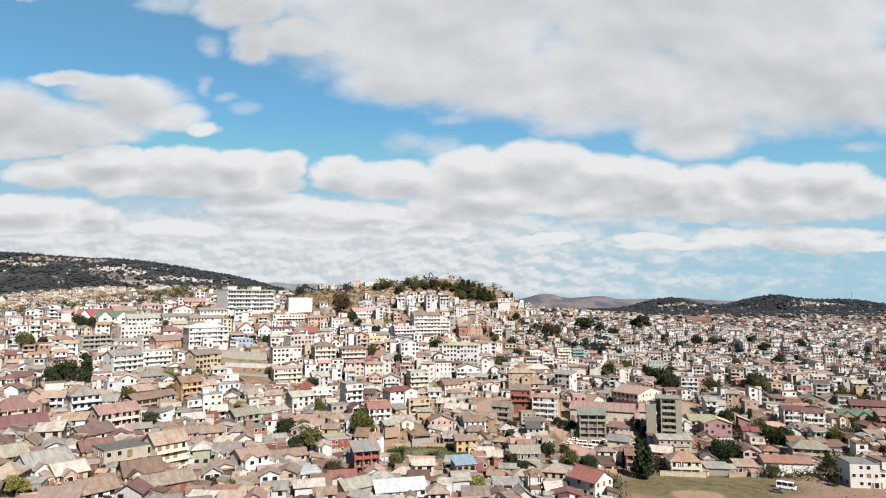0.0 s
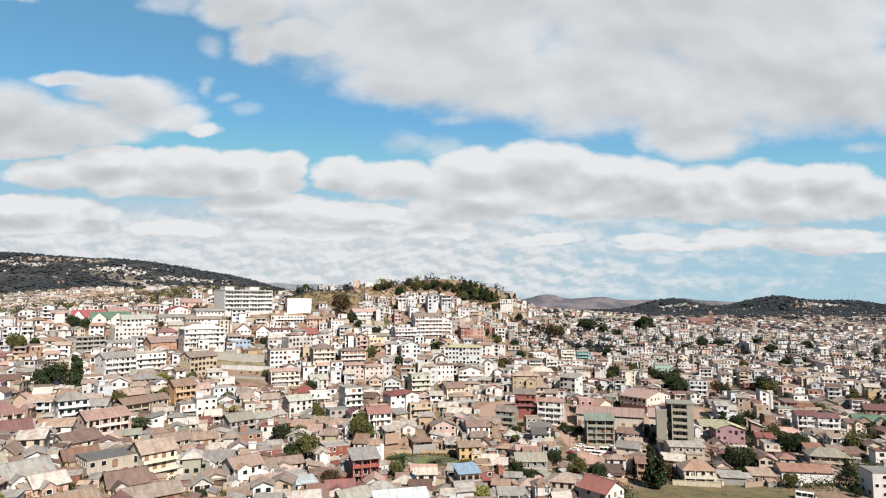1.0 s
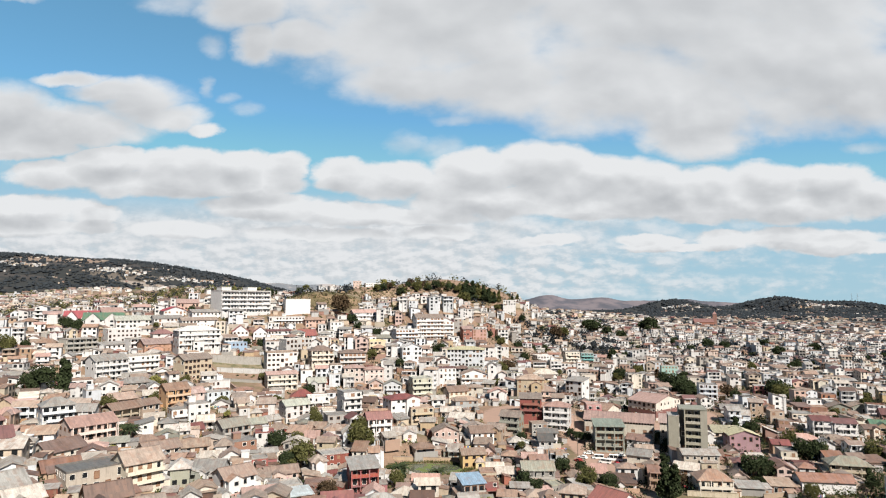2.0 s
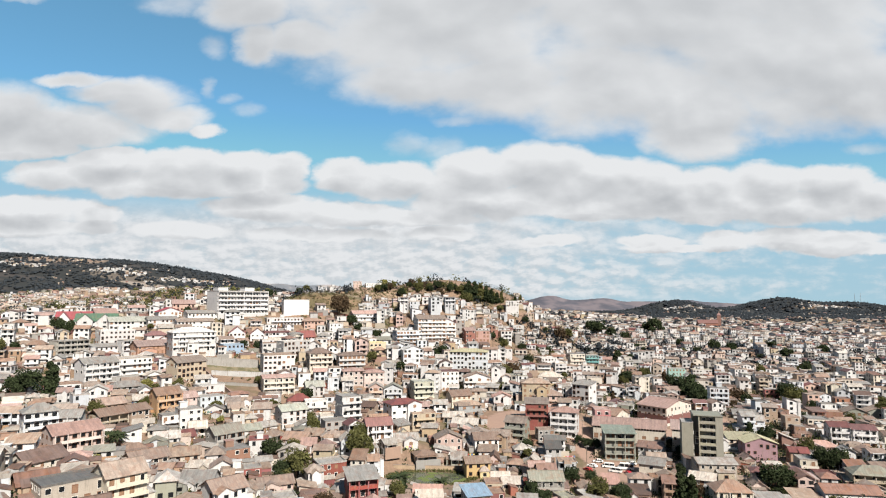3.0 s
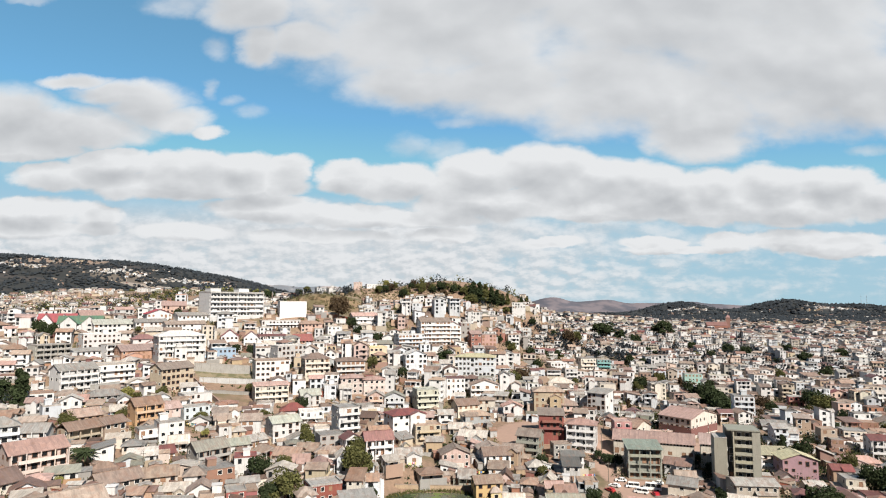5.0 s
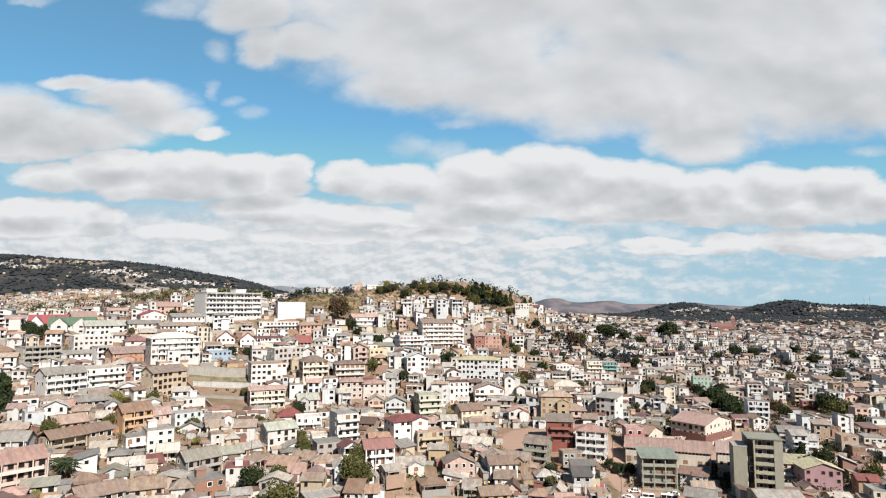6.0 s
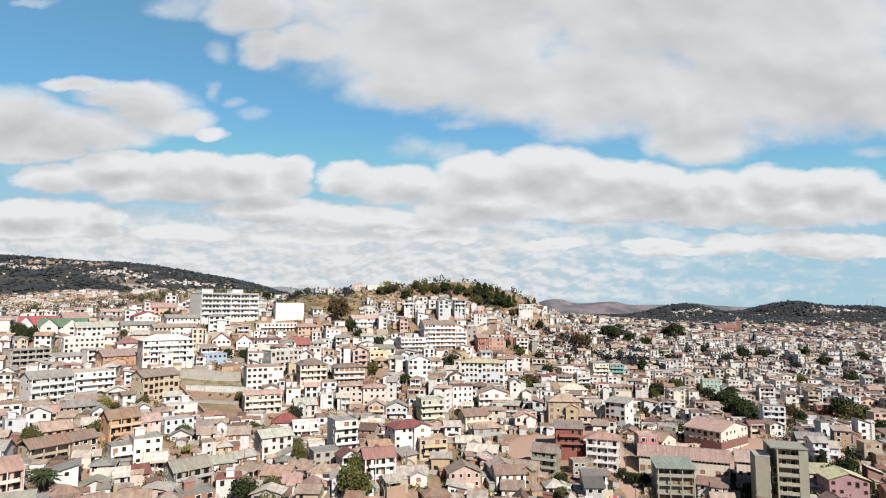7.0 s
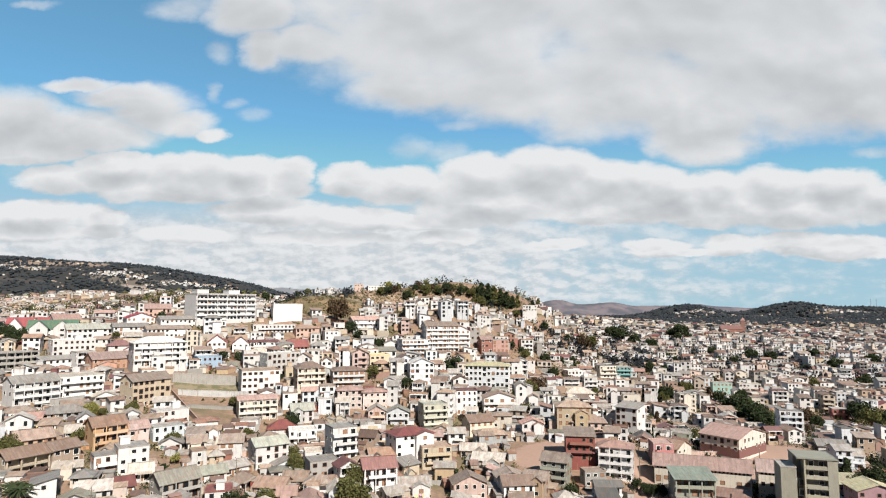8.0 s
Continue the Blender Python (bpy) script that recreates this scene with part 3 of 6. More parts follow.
            pf = [(k2, (k2 + 1) % 8, 8 + (k2 + 1) % 8, 8 + k2) for k2 in range(8)] + [(8, 9, 14, 15), (9, 10, 13, 14), (10, 11, 12, 13)]
            mesh_object("parapet", pv, pf, [trim], parent=slab)
        if style == "arch" or rng.random() < 0.4:
            n = max(2, int(w / 3.2))
            for i in range(n + 1):
                u = -a + 0.15 + (w - 0.3) * i / n
                pv, pf = boxes([(u - 0.14, u + 0.14, -b - 1.34, -b - 1.07, -3, h - 0.1)])
                mesh_object("column", pv, pf, [trim], parent=top)
    if style == "veranda":
        zz = 2.45
        vv = [(-a, -b - 1.9, zz), (a, -b - 1.9, zz), (a, -b, zz + 0.5), (-a, -b, zz + 0.5)]
        mesh_object("porch_roof", vv + [(q[0], q[1], q[2] + 0.1) for q in vv], [(3, 2, 1, 0), (4, 5, 6, 7), (0, 1, 5, 4), (1, 2, 6, 5), (2, 3, 7, 6), (3, 0, 4, 7)], [rm], parent=top)
        for u in (-a + 0.15, 0, a - 0.15):
            pv, pf = boxes([(u - 0.09, u + 0.09, -b - 1.82, -b - 1.64, -2, zz + 0.03)])
            mesh_object("post", pv, pf, [trim], parent=top)
    if style == "win" and w > 6.2 and roof in ("gable", "hip") and y < 460 and rng.random() < 0.55:
        ww, wd, wh = w * rng.uniform(0.36, 0.5), rng.uniform(1.4, 2.6), h - rng.choice((0.15, 0.15, fh * 0.9 if floors > 1 else 0.3))
        gv, gf, qv, qf = roof_and_walls(ww, wd + 0.6, wh, rng.choice(("gfront", "gfront", "hip", "shed")), min(rise, 1.7) * 0.8, 0.35)
        at = (rng.choice((-1, 1)) * (w - ww) / 2 * rng.uniform(0.5, 0.98), -b - wd / 2 + 0.3, 0)
        wing = mesh_object("wing", gv, gf, [wm], parent=top)
        wing.location = at
        mesh_object("wing_roof", qv, qf, [rm], parent=wing)
        for k in range(max(1, int(wh / fh + 0.2))):
            put("window", WINDOWS[rng.randrange(4)], wing, 0, -wd / 2 - 0.3, k * fh + 0.9, 0, (min(1.5, ww * 0.6), 1, 1.35))
    if floors < 4 and y < 430 and style in ("win", "balc", "veranda", "plainw", "open"):
        ANNEXES.append((top, x, y, z, rot, w, d, wm))
    if style in ("band", "glass"):
        for k in range(1, floors + 1):
            bv, bf = boxes([(-a - 0.12, a + 0.12, -b - 0.12, b + 0.12, k * fh - 0.3, k * fh - 0.08)])
            mesh_object("string_course", bv, bf, [trim], parent=top)
    if style == "vents":
        n = int(w / 1.3)
        for i in range(n):
            put("vent", WINDOWS[2], top, ((i + 0.5) / n - 0.5) * (w - 1), -b, h - 1.1, 0, (0.7, 1, 0.7))
        facade(top, w, b, 0, 1, fh, "win")
    if style == "school":
        bv, bf = boxes([(-a - 0.05, a + 0.05, -b - 0.05, b + 0.05, -2, 1.5)])
        mesh_object("plinth", bv, bf, [plaster(WALL["maroonw"], 0.3)], parent=top)
    if style == "twin":
        for u in (-a * 0.5, a * 0.45):
            gv, gf, qv, qf = roof_and_walls(w * 0.36, 3.6, h, "gfront", rise * 0.9, 0.3, 4.0)
            g = mesh_object("gable_front", gv, gf, [wm], parent=top)
            g.location = (u, -b - 0.9, 0)
            for k in range(floors):
                put("window", WINDOWS[1], g, 0, -1.8, k * fh + 0.9, 0, (2.2, 1, 1.4))
            q = mesh_object("gable_roof", qv, qf, [rm], parent=top)
            q.location = (u, -b - 0.9, 0)
    if roof == "flat" and style != "slab" and rng.random() < 0.22 and w > 7:
        u, q = rng.uniform(-0.25, 0.25) * w, rng.uniform(-0.1, 0.3) * d
        tv, tf = boxes([(u - 1.5, u + 1.5, q - 1.3, q + 1.3, h + 0.1, h + 2.4), (u - 1.7, u + 1.7, q - 1.5, q + 1.5, h + 2.4, h + 2.55)])
        mesh_object("stair_head", tv, tf, [wm], parent=top)
    kind = {"gable": "pitched", "gfront": "gabled", "hip": "hipped", "shed": "lean-to", "flat": "flat"}[roof]
    more = {"balc": " and balconies", "arch": " and arcades", "open": " and open galleries", "tower": " and deep balconies", "slab": " and balcony bands", "veranda": " and a porch"}.get(style, "")
    words = f"{STOREYS.get(floors, 'tall')} {WORDS[wall]} house with {WORDS[roofc]} {kind} roof{more}"
    if len(words.split()) < 9:
        words = words.replace(" house", " plastered house")
    tagged(top, label or words, "building" if floors > 3 else "house", "houses of the town")
    return top


def add_annexes():
    """Lean-tos built on to the ends of houses where the plot has room."""
    for top, x, y, z, rot, w, d, wm in ANNEXES:
        c, s = math.cos(radians(rot)), math.sin(radians(rot))
        if rng.random() < 0.22:
            continue
        for side in rng.sample((-1, 1), 2):
            lw, ld, lh = rng.uniform(2.0, 3.4), d * rng.uniform(0.5, 0.8), rng.uniform(2.1, 2.7)
            u, q = side * (w + lw) / 2, rng.uniform(-0.5, 0.5) * (d - ld)
            wx, wy = x + u * c - q * s, y + u * s + q * c
            if not is_free(wx, wy, lw, ld, rot, -0.35) or hides_from_camera(wx, wy, lw, ld, z + lh + 0.4):
                continue
            take(wx, wy, lw, ld, rot)
            gv, gf, qv, qf = roof_and_walls(lw, ld, lh, rng.choice(("shed", "shed", "gable")), rng.uniform(0.4, 0.8), 0.25, 3)
            wall = mesh_object("annex", gv, gf, [wm if rng.random() < 0.5 else plaster(WALL[rng.choice(("tanw", "beige", "grey", "pinkw", "whitegrey", "brickred"))], 0.7)], parent=top)
            wall.location = (u, q, 0)
            mesh_object("annex_roof", qv, qf, [sheet_roof(ROOF[rng.choice(("rustcorr", "corr", "tan", "grey", "rustbrown"))], 0.6)], parent=wall)
            if rng.random() < 0.6:
                put("door", DOOR, wall, rng.uniform(-0.2, 0.2) * lw, -ld / 2, 0, 0, (0.9, 1, 1.9))
            break


house(-163.5, 508.0, 63.1, 48, 42.0, 18, 5, "flat", 0.8, "white", "white", "slab", 3.4, label="five-storey pale concrete block with balcony bands and stair towers")
house(-263.0, 463.0, 54.4, 20, 21.5, 10, 2, "gable", 5.2, "white", "red", "twin")
house(-243.0, 456.0, 53.8, 22, 25.0, 10, 2, "gable", 4.6, "white", "green", "twin")
house(-225.2, 460.2, 53.2, 46, 24.3, 10, 2, "gable", 3, "white", "palegreen", "win")
house(-250.3, 477.2, 58.4, 52, 15.0, 9, 2, "gable", 3.4, "white", "pink", "win")
house(-205.9, 482.3, 59.5, 42, 16.3, 9, 2, "gfront", 3, "white", "red", "win")
house(-183.8, 486.0, 58.5, 39, 21.2, 12, 2, "gable", 2, "white", "grey", "win")
house(-204.5, 468.9, 54.3, 38, 19.2, 9, 2, "gable", 2, "white", "grey", "win")
house(-183.0, 472.8, 52.9, 40, 25.2, 9, 2, "gable", 2, "white", "tan", "win")
house(-157.9, 408.8, 42.8, 37, 24.8, 14, 4, "hip", 2.6, "white", "whiteroof", "balc")
house(-141.5, 433.1, 39.2, 36, 12.8, 9, 2, "flat", 0.4, "skyblue", "blue", "win")
house(-218.5, 434.6, 45.1, 47, 21.0, 10, 3, "flat", 0.5, "white", "white", "win")
house(-233.7, 411.3, 39.9, 60, 19.3, 10, 3, "flat", 0.4, "concrete", "grey", "open")
house(-212.4, 413.4, 39.2, 52, 17.1, 8, 2, "shed", 1.5, "white", "grey", "win")
house(-200.6, 416.2, 39.7, 51, 8.8, 9, 3, "flat", 0.5, "white", "grey", "open")
house(-183.5, 412.4, 40.1, 49, 21.6, 11, 2, "gable", 3, "salmon", "salmonroof", "win")
house(-194.8, 440.9, 44.9, 38, 12.9, 8, 2, "hip", 2.4, "white", "maroon", "win")
house(-180.1, 347.2, 30.1, 59, 17.3, 9, 4, "gable", 2.6, "white", "grey", "balc")
house(-172.2, 364.9, 30.8, 49, 18.1, 12, 4, "flat", 0.5, "white", "pale", "balc")
house(-142.5, 366.7, 28.9, 58, 17.5, 10, 4, "gable", 2.6, "beige", "tan", "win")
house(-158.8, 335.7, 28.8, 37, 15.3, 8, 1, "hip", 2.2, "greyblue", "grey", "win")
house(-127.5, 309.9, 23.2, 49, 10.8, 8, 3, "gable", 2.6, "orange", "rustbrown", "balc")
house(-122.3, 318.8, 23.3, 42, 8.4, 7, 2, "gable", 2.2, "pinkw", "salmonroof", "win")
house(-122.3, 347.1, 25.0, 42, 12.7, 8, 2, "flat", 0.4, "white", "white", "win")
house(-114.5, 327.5, 22.4, 42, 11.1, 7, 2, "flat", 0.3, "paleblue", "grey", "win")
house(-111.3, 296.4, 19.0, 37, 9.0, 9, 3, "flat", 0.3, "white", "grey", "win")
house(-117.7, 293.1, 19.9, 39, 7.8, 7, 2, "flat", 0.3, "white", "grey", "balc")
house(-108.7, 320.2, 20.9, 14, 7.8, 8, 1, "gfront", 2, "white", "grey", "win")
house(-149.7, 304.5, 25.5, 49, 10.8, 8, 1, "gable", 2.4, "tanw", "rustbrown", "win")
house(-138.0, 283.5, 21.9, 59, 12.0, 8, 2, "gable", 2.2, "beige", "rustbrown", "open")
house(-132.2, 292.7, 22.1, 62, 8.7, 7, 2, "gable", 2, "tanw", "rustbrown", "win")
house(-91.8, 285.4, 14.6, 48, 12.0, 8, 2, "gable", 2.6, "grey", "greygreen", "balc")
house(-87.5, 302.1, 15.2, 31, 9.4, 7, 1, "gable", 1.8, "white", "palegreen", "win")
house(-105.8, 281.3, 16.9, 38, 5.3, 7, 1, "gable", 2, "white", "maroon", "win")
house(-129.1, 512.9, 54.3, 26, 27.9, 12, 2, "flat", 0.5, "white", "white", "balc")
house(-124.0, 528.0, 68.1, 24, 20.0, 12, 2, "flat", 0.5, "white", "white", "plainw", label="plain white flat-roofed hall on the upper slope")
house(-107.4, 516.3, 52.0, 33, 16.4, 9, 2, "hip", 2, "pinkw", "rustbrown", "win")
house(-108.4, 497.5, 43.8, 29, 12.6, 8, 1, "gable", 4.2, "salmon", "maroon", "win")
house(-150.3, 468.6, 45.0, 21, 10.9, 9, 2, "gfront", 4.4, "white", "red", "win")
house(-137.7, 474.5, 44.1, 19, 9.7, 9, 2, "gfront", 4, "white", "pinkred", "win")
house(-127.1, 485.4, 44.5, 29, 17.5, 8, 2, "gable", 1, "white", "maroon", "balc")
house(-97.6, 418.5, 36.5, 40, 17.9, 10, 4, "flat", 0.5, "whitegrey", "white", "win")
house(-101.4, 396.5, 30.1, 27, 18.0, 11, 4, "flat", 0.6, "white", "tan", "win")
house(-77.9, 400.8, 31.1, 25, 13.6, 10, 4, "hip", 2.6, "cream", "rustbrown", "balc")
house(-60.0, 407.5, 32.1, 19, 15.8, 10, 3, "hip", 1.6, "whitegrey", "rustbrown", "balc")
house(-47.7, 433.1, 37.6, 22, 11.1, 10, 3, "flat", 0.6, "yellow", "yellow", "win")
house(-55.8, 389.7, 24.8, 14, 11.7, 10, 3, "hip", 1.4, "salmonw", "salmonroof", "band")
house(-44.1, 391.0, 23.9, 12, 11.2, 10, 3, "hip", 1.2, "salmonw", "salmonroof", "band")
house(-93.9, 370.0, 23.3, 25, 16.3, 10, 3, "gable", 1.2, "cream", "salmonroof", "balc")
house(-74.2, 371.8, 21.3, 23, 9.6, 9, 2, "gable", 2.4, "whitegrey", "palegreen", "win")
house(-69.6, 540.2, 54.5, 23, 21.5, 12, 3, "gable", 2.4, "white", "pink", "arch")
house(-14.7, 507.7, 42.6, 16, 22.1, 14, 6, "gable", 2.6, "white", "tan", "balc")
house(-32.3, 496.6, 39.5, 23, 17.9, 10, 4, "flat", 0.6, "bluewhite", "white", "balc")
house(-23.4, 422.4, 31.5, 13, 12.6, 9, 4, "gfront", 2.6, "bluewhite", "white", "glass")
house(-41.4, 379.7, 19.9, 7, 7.7, 8, 2, "gfront", 2.2, "pinkw", "grey", "balc")
house(-31.8, 380.4, 19.1, 5, 10.3, 8, 2, "gfront", 2.4, "bluewhite", "palegreen", "balc")
house(-15.7, 378.5, 17.2, 19, 11.3, 9, 4, "flat", 0.5, "creamgreen", "palegreen", "balc")
house(-47.9, 323.5, 17.4, 30, 9.2, 9, 4, "flat", 0.4, "whitegrey", "grey", "balc")
house(-68.9, 351.4, 16.5, 18, 11.1, 8, 2, "flat", 0.5, "white", "white", "arch")
house(-78.9, 358.4, 19.0, 15, 11.8, 9, 1, "hip", 2.8, "white", "maroon", "win")
house(-74.3, 322.5, 14.4, 34, 11.8, 10, 3, "gable", 2, "white", "palegreen", "band")
house(-23.8, 342.4, 14.4, 28, 16.1, 11, 3, "hip", 1.8, "white", "maroon", "win")
house(-31.7, 302.8, 14.6, 18, 10.7, 9, 2, "gable", 2.4, "white", "redroof", "balc")
house(-41.0, 351.1, 14.2, -12, 6.8, 7, 2, "gable", 2, "tanw", "brown", "win")
house(-13.8, 338.9, 10.2, 16, 11.7, 9, 3, "flat", 0.4, "ochre", "tan", "balc")
house(-24.7, 320.2, 11.2, 44, 7.1, 10, 2, "gable", 1.8, "beige", "grey", "win")
house(-20.8, 308.3, 10.2, 11, 11.8, 8, 1, "gable", 2, "white", "corr", "win")
house(-51.9, 309.9, 14.7, 26, 9.9, 8, 2, "flat", 0.3, "grey", "grey", "win")
house(-34.5, 336.9, 13.3, 16, 9.8, 9, 1, "gable", 2, "tanw", "rustbrown", "win")
house(-58.7, 302.6, 13.2, -1, 7.7, 7, 1, "gable", 2, "cream", "tan", "win")
house(-64.8, 297.5, 12.6, -9, 9.9, 8, 1, "gable", 2.2, "tanw", "rustbrown", "win")
house(-83.4, 311.0, 14.9, 49, 9.0, 7, 1, "gable", 1.6, "white", "grey", "win")
house(12.8, 432.6, 26.6, -8, 23.7, 14, 5, "hip", 1.7, "bluewhite", "yellowroof", "glass")
house(-0.1, 395.2, 21.0, 6, 10.1, 8, 4, "flat", 0.5, "white", "maroon", "win")
house(16.0, 398.7, 20.3, 3, 15.2, 9, 3, "gfront", 2.6, "white", "rustbrown", "balc")
house(15.8, 380.7, 17.8, 3, 8.8, 8, 2, "hip", 1.2, "cream", "tan", "win")
house(4.8, 374.3, 16.4, 22, 11.6, 9, 2, "gable", 2.4, "cream", "rustbrown", "win")
house(9.2, 358.3, 14.0, 8, 13.2, 8, 2, "hip", 1.6, "greyblue", "tan", "win")
house(79.1, 528.6, 19.7, 13, 13.0, 9, 3, "flat", 0.5, "white", "white", "win")
house(76.2, 500.5, 14.6, -2, 18.5, 12, 1, "hip", 3, "white", "pale", "win")
house(46.2, 368.9, 21.1, -3, 14.6, 10, 3, "hip", 2, "ochre", "tan", "win")
house(76.6, 386.1, 17.7, -41, 10.4, 9, 3, "shed", 1.6, "white", "grey", "win")
house(52.6, 367.5, 17.8, -7, 14.6, 10, 2, "hip", 2.4, "pinkw", "rustbrown", "balc")
house(41.6, 333.1, 16.0, -7, 10.6, 10, 3, "shed", 1.4, "maroonw", "tan", "balc")
house(54.0, 326.8, 7.4, -19, 12.0, 9, 5, "hip", 1.6, "white", "pink", "balc")
house(73.5, 336.4, 12.4, -4, 7.3, 8, 3, "flat", 0.4, "pinkred", "pink", "balc")
house(31.0, 322.3, 9.2, -24, 9.4, 8, 3, "gable", 2.2, "greengrey", "tan", "balc")
house(-1.2, 313.2, 6.8, 8, 11.6, 8, 2, "gfront", 2.6, "pinkw", "tan", "win")
house(15.4, 312.9, 6.6, 9, 10.8, 8, 2, "gable", 2.2, "white", "rustbrown", "balc")
house(125.3, 572.1, 15.4, -6, 10.5, 8, 4, "flat", 0.4, "teal", "grey", "balc")
house(105.9, 548.4, 15.6, 11, 12.7, 9, 5, "flat", 0.4, "cream", "grey", "balc")
house(25.9, 514.9, 38.7, 5, 10.9, 9, 4, "flat", 0.4, "salmon", "grey", "win")
house(15.5, 508.5, 39.4, 17, 7.6, 8, 4, "gable", 2.2, "brickred", "salmonroof", "win")
house(64.5, 466.1, 13.1, -1, 8.5, 7, 2, "flat", 0.3, "cream", "grey", "win")
house(23.2, 316.6, 7.5, -23, 8.1, 9, 2, "gable", 1.8, "tanw", "tan", "win")
house(7.8, 341.2, 10.7, -13, 12.2, 9, 1, "gable", 2, "greyblue", "pale", "win")
house(1.9, 351.7, 12.0, -2, 10.3, 8, 1, "gable", 2, "tanw", "corr", "win")
house(114.8, 366.2, 13.0, -51, 17.0, 24, 2, "gable", 3, "cream", "salmonroof", "school")
house(81.9, 318.9, 11.0, -20, 31.3, 10, 2, "gable", 3, "cream", "salmonroof", "vents")
house(105.5, 315.0, 10.9, -20, 10.6, 10, 2, "gable", 3, "cream", "salmonroof", "vents")
house(84.0, 354.2, 10.2, -49, 11.2, 11, 2, "gable", 2.6, "cream", "rustbrown", "win")
house(72.6, 304.1, 5.5, -6, 12.5, 10, 4, "shed", 1.5, "greengrey", "sage", "open")
house(105.9, 292.0, 6.3, -16, 11.0, 11, 7, "flat", 0.4, "olivegrey", "grey", "tower")
house(98.2, 293.6, 6.2, -16, 4.4, 9, 6, "flat", 0.3, "olivegrey", "grey", "plainw")
house(155.6, 352.6, 7.7, -17, 8.3, 8, 2, "gable", 2, "bluewhite", "grey", "balc")
house(159.5, 370.7, 10.3, -16, 12.1, 9, 1, "gable", 2, "whitegrey", "grey", "win")
house(171.0, 366.5, 8.8, -18, 6.5, 7, 3, "shed", 1, "tanw", "tan", "win")
house(183.0, 559.4, 11.5, -7, 9.5, 8, 3, "flat", 0.3, "bluewhite", "grey", "win")
house(187.9, 544.5, 10.1, -9, 13.0, 8, 3, "flat", 0.3, "mint", "grey", "win")
house(215.6, 561.1, 10.3, -11, 15.2, 9, 2, "flat", 0.3, "white", "cream", "win")
house(469.0, 949.7, 21.1, -14, 32.1, 9, 3, "flat", 0.4, "cream", "grey", "win")
house(392.1, 816.5, 20.4, -14, 20.3, 9, 2, "flat", 0.4, "yellowroof", "grey", "win")
house(307.6, 652.1, 10.7, -15, 23.4, 9, 2, "flat", 0.4, "white", "white", "win")
house(162.2, 408.7, 10.1, -14, 10.4, 9, 4, "flat", 0.4, "bluewhite", "grey", "balc")
house(192.7, 481.9, 5.8, -12, 7.9, 9, 2, "flat", 0.4, "orange", "grey", "win")
house(237.2, 504.0, 6.0, -16, 13.3, 9, 2, "flat", 0.4, "white", "white", "balc")
house(231.3, 479.8, 5.2, -17, 8.9, 8, 2, "flat", 0.4, "pinkred", "grey", "balc")
house(135.0, 309.0, 3.6, -8, 13.0, 10, 3, "gfront", 2.2, "mauve", "yellowroof", "win")
house(134.3, 326.8, 4.5, -8, 11.4, 14, 2, "gable", 2, "beige", "yellowroof", "win")
house(150.2, 349.9, 7.4, -8, 5.9, 8, 3, "gable", 1.6, "bluewhite", "grey", "balc")
house(173.6, 351.4, 6.5, -11, 6.9, 7, 3, "flat", 0.3, "tanw", "tan", "win")
house(145.9, 291.7, 3.3, -12, 6.5, 8, 2, "flat", 0.4, "cream", "grey", "balc")
house(138.4, 253.7, 3.2, -9, 18.0, 9, 1, "gable", 1.8, "white", "rustcorr", "plainw", 4.4)
house(155.8, 234.8, 3.2, -8, 10.2, 9, 3, "flat", 0.5, "white", "grey", "win")
house(159.8, 235.1, 3.2, -9, 7.9, 9, 2, "flat", 0.5, "white", "grey", "win")
house(109.0, 249.9, 3.3, -9, 8.5, 7, 1, "shed", 0.6, "grey", "grey", "plainw")
house(95.9, 250.6, 3.3, -6, 11.5, 9, 2, "hip", 2.6, "cream", "rustbrown", "balc")
house(121.9, 252.8, 3.3, -11, 7.9, 8, 1, "shed", 0.8, "brickred", "tan", "win")
house(189.7, 340.0, 4.3, -14, 8.5, 9, 3, "gable", 1.6, "white", "maroon", "balc")
house(199.1, 336.0, 3.8, -16, 10.0, 9, 3, "gable", 1.6, "white", "maroon", "balc")
house(223.2, 397.0, 4.0, -14, 8.9, 7, 2, "flat", 0.3, "brickred", "rustbrown", "win")
house(174.3, 346.2, 5.8, -12, 5.2, 6, 2, "flat", 0.3, "brickred", "grey", "win")
house(195.1, 366.2, 5.8, -13, 10.2, 9, 2, "flat", 0.4, "cream", "grey", "win")
house(227.7, 344.2, 3.4, -19, 16.6, 9, 2, "gable", 2.4, "tanw", "green", "twin")
house(238.0, 400.5, 3.6, -16, 12.0, 9, 2, "gfront", 2.4, "greengrey", "tan", "win")
house(250.7, 401.0, 3.5, -17, 12.0, 9, 2, "gfront", 2.4, "greengrey", "tan", "win")
house(257.9, 376.8, 3.3, -20, 19.7, 9, 2, "gable", 2.6, "brickred", "maroon", "win")
house(158.8, 271.1, 3.2, -16, 14.5, 9, 2, "hip", 2.4, "beige", "greengrey", "open")
house(171.8, 305.7, 3.3, -14, 5.1, 7, 2, "gfront", 1.4, "white", "grey", "win")
house(101.0, 275.0, 3.3, -5, 13.7, 10, 3, "gable", 1.2, "beige", "corr", "win")
house(74.7, 313.0, 7.3, -23, 14.3, 6, 1, "flat", 0.2, "concrete", "grey", "plainw")
house(-169.8, 245.8, 23.9, 49, 14.2, 9, 2, "hip", 4, "cream", "redroof", "arch")
house(-155.1, 227.8, 24.3, 46, 16.3, 8, 1, "gable", 3, "grey", "maroon", "open")
house(-148.3, 256.2, 25.0, 42, 10.5, 8, 3, "hip", 2.4, "bluewhite", "grey", "balc")
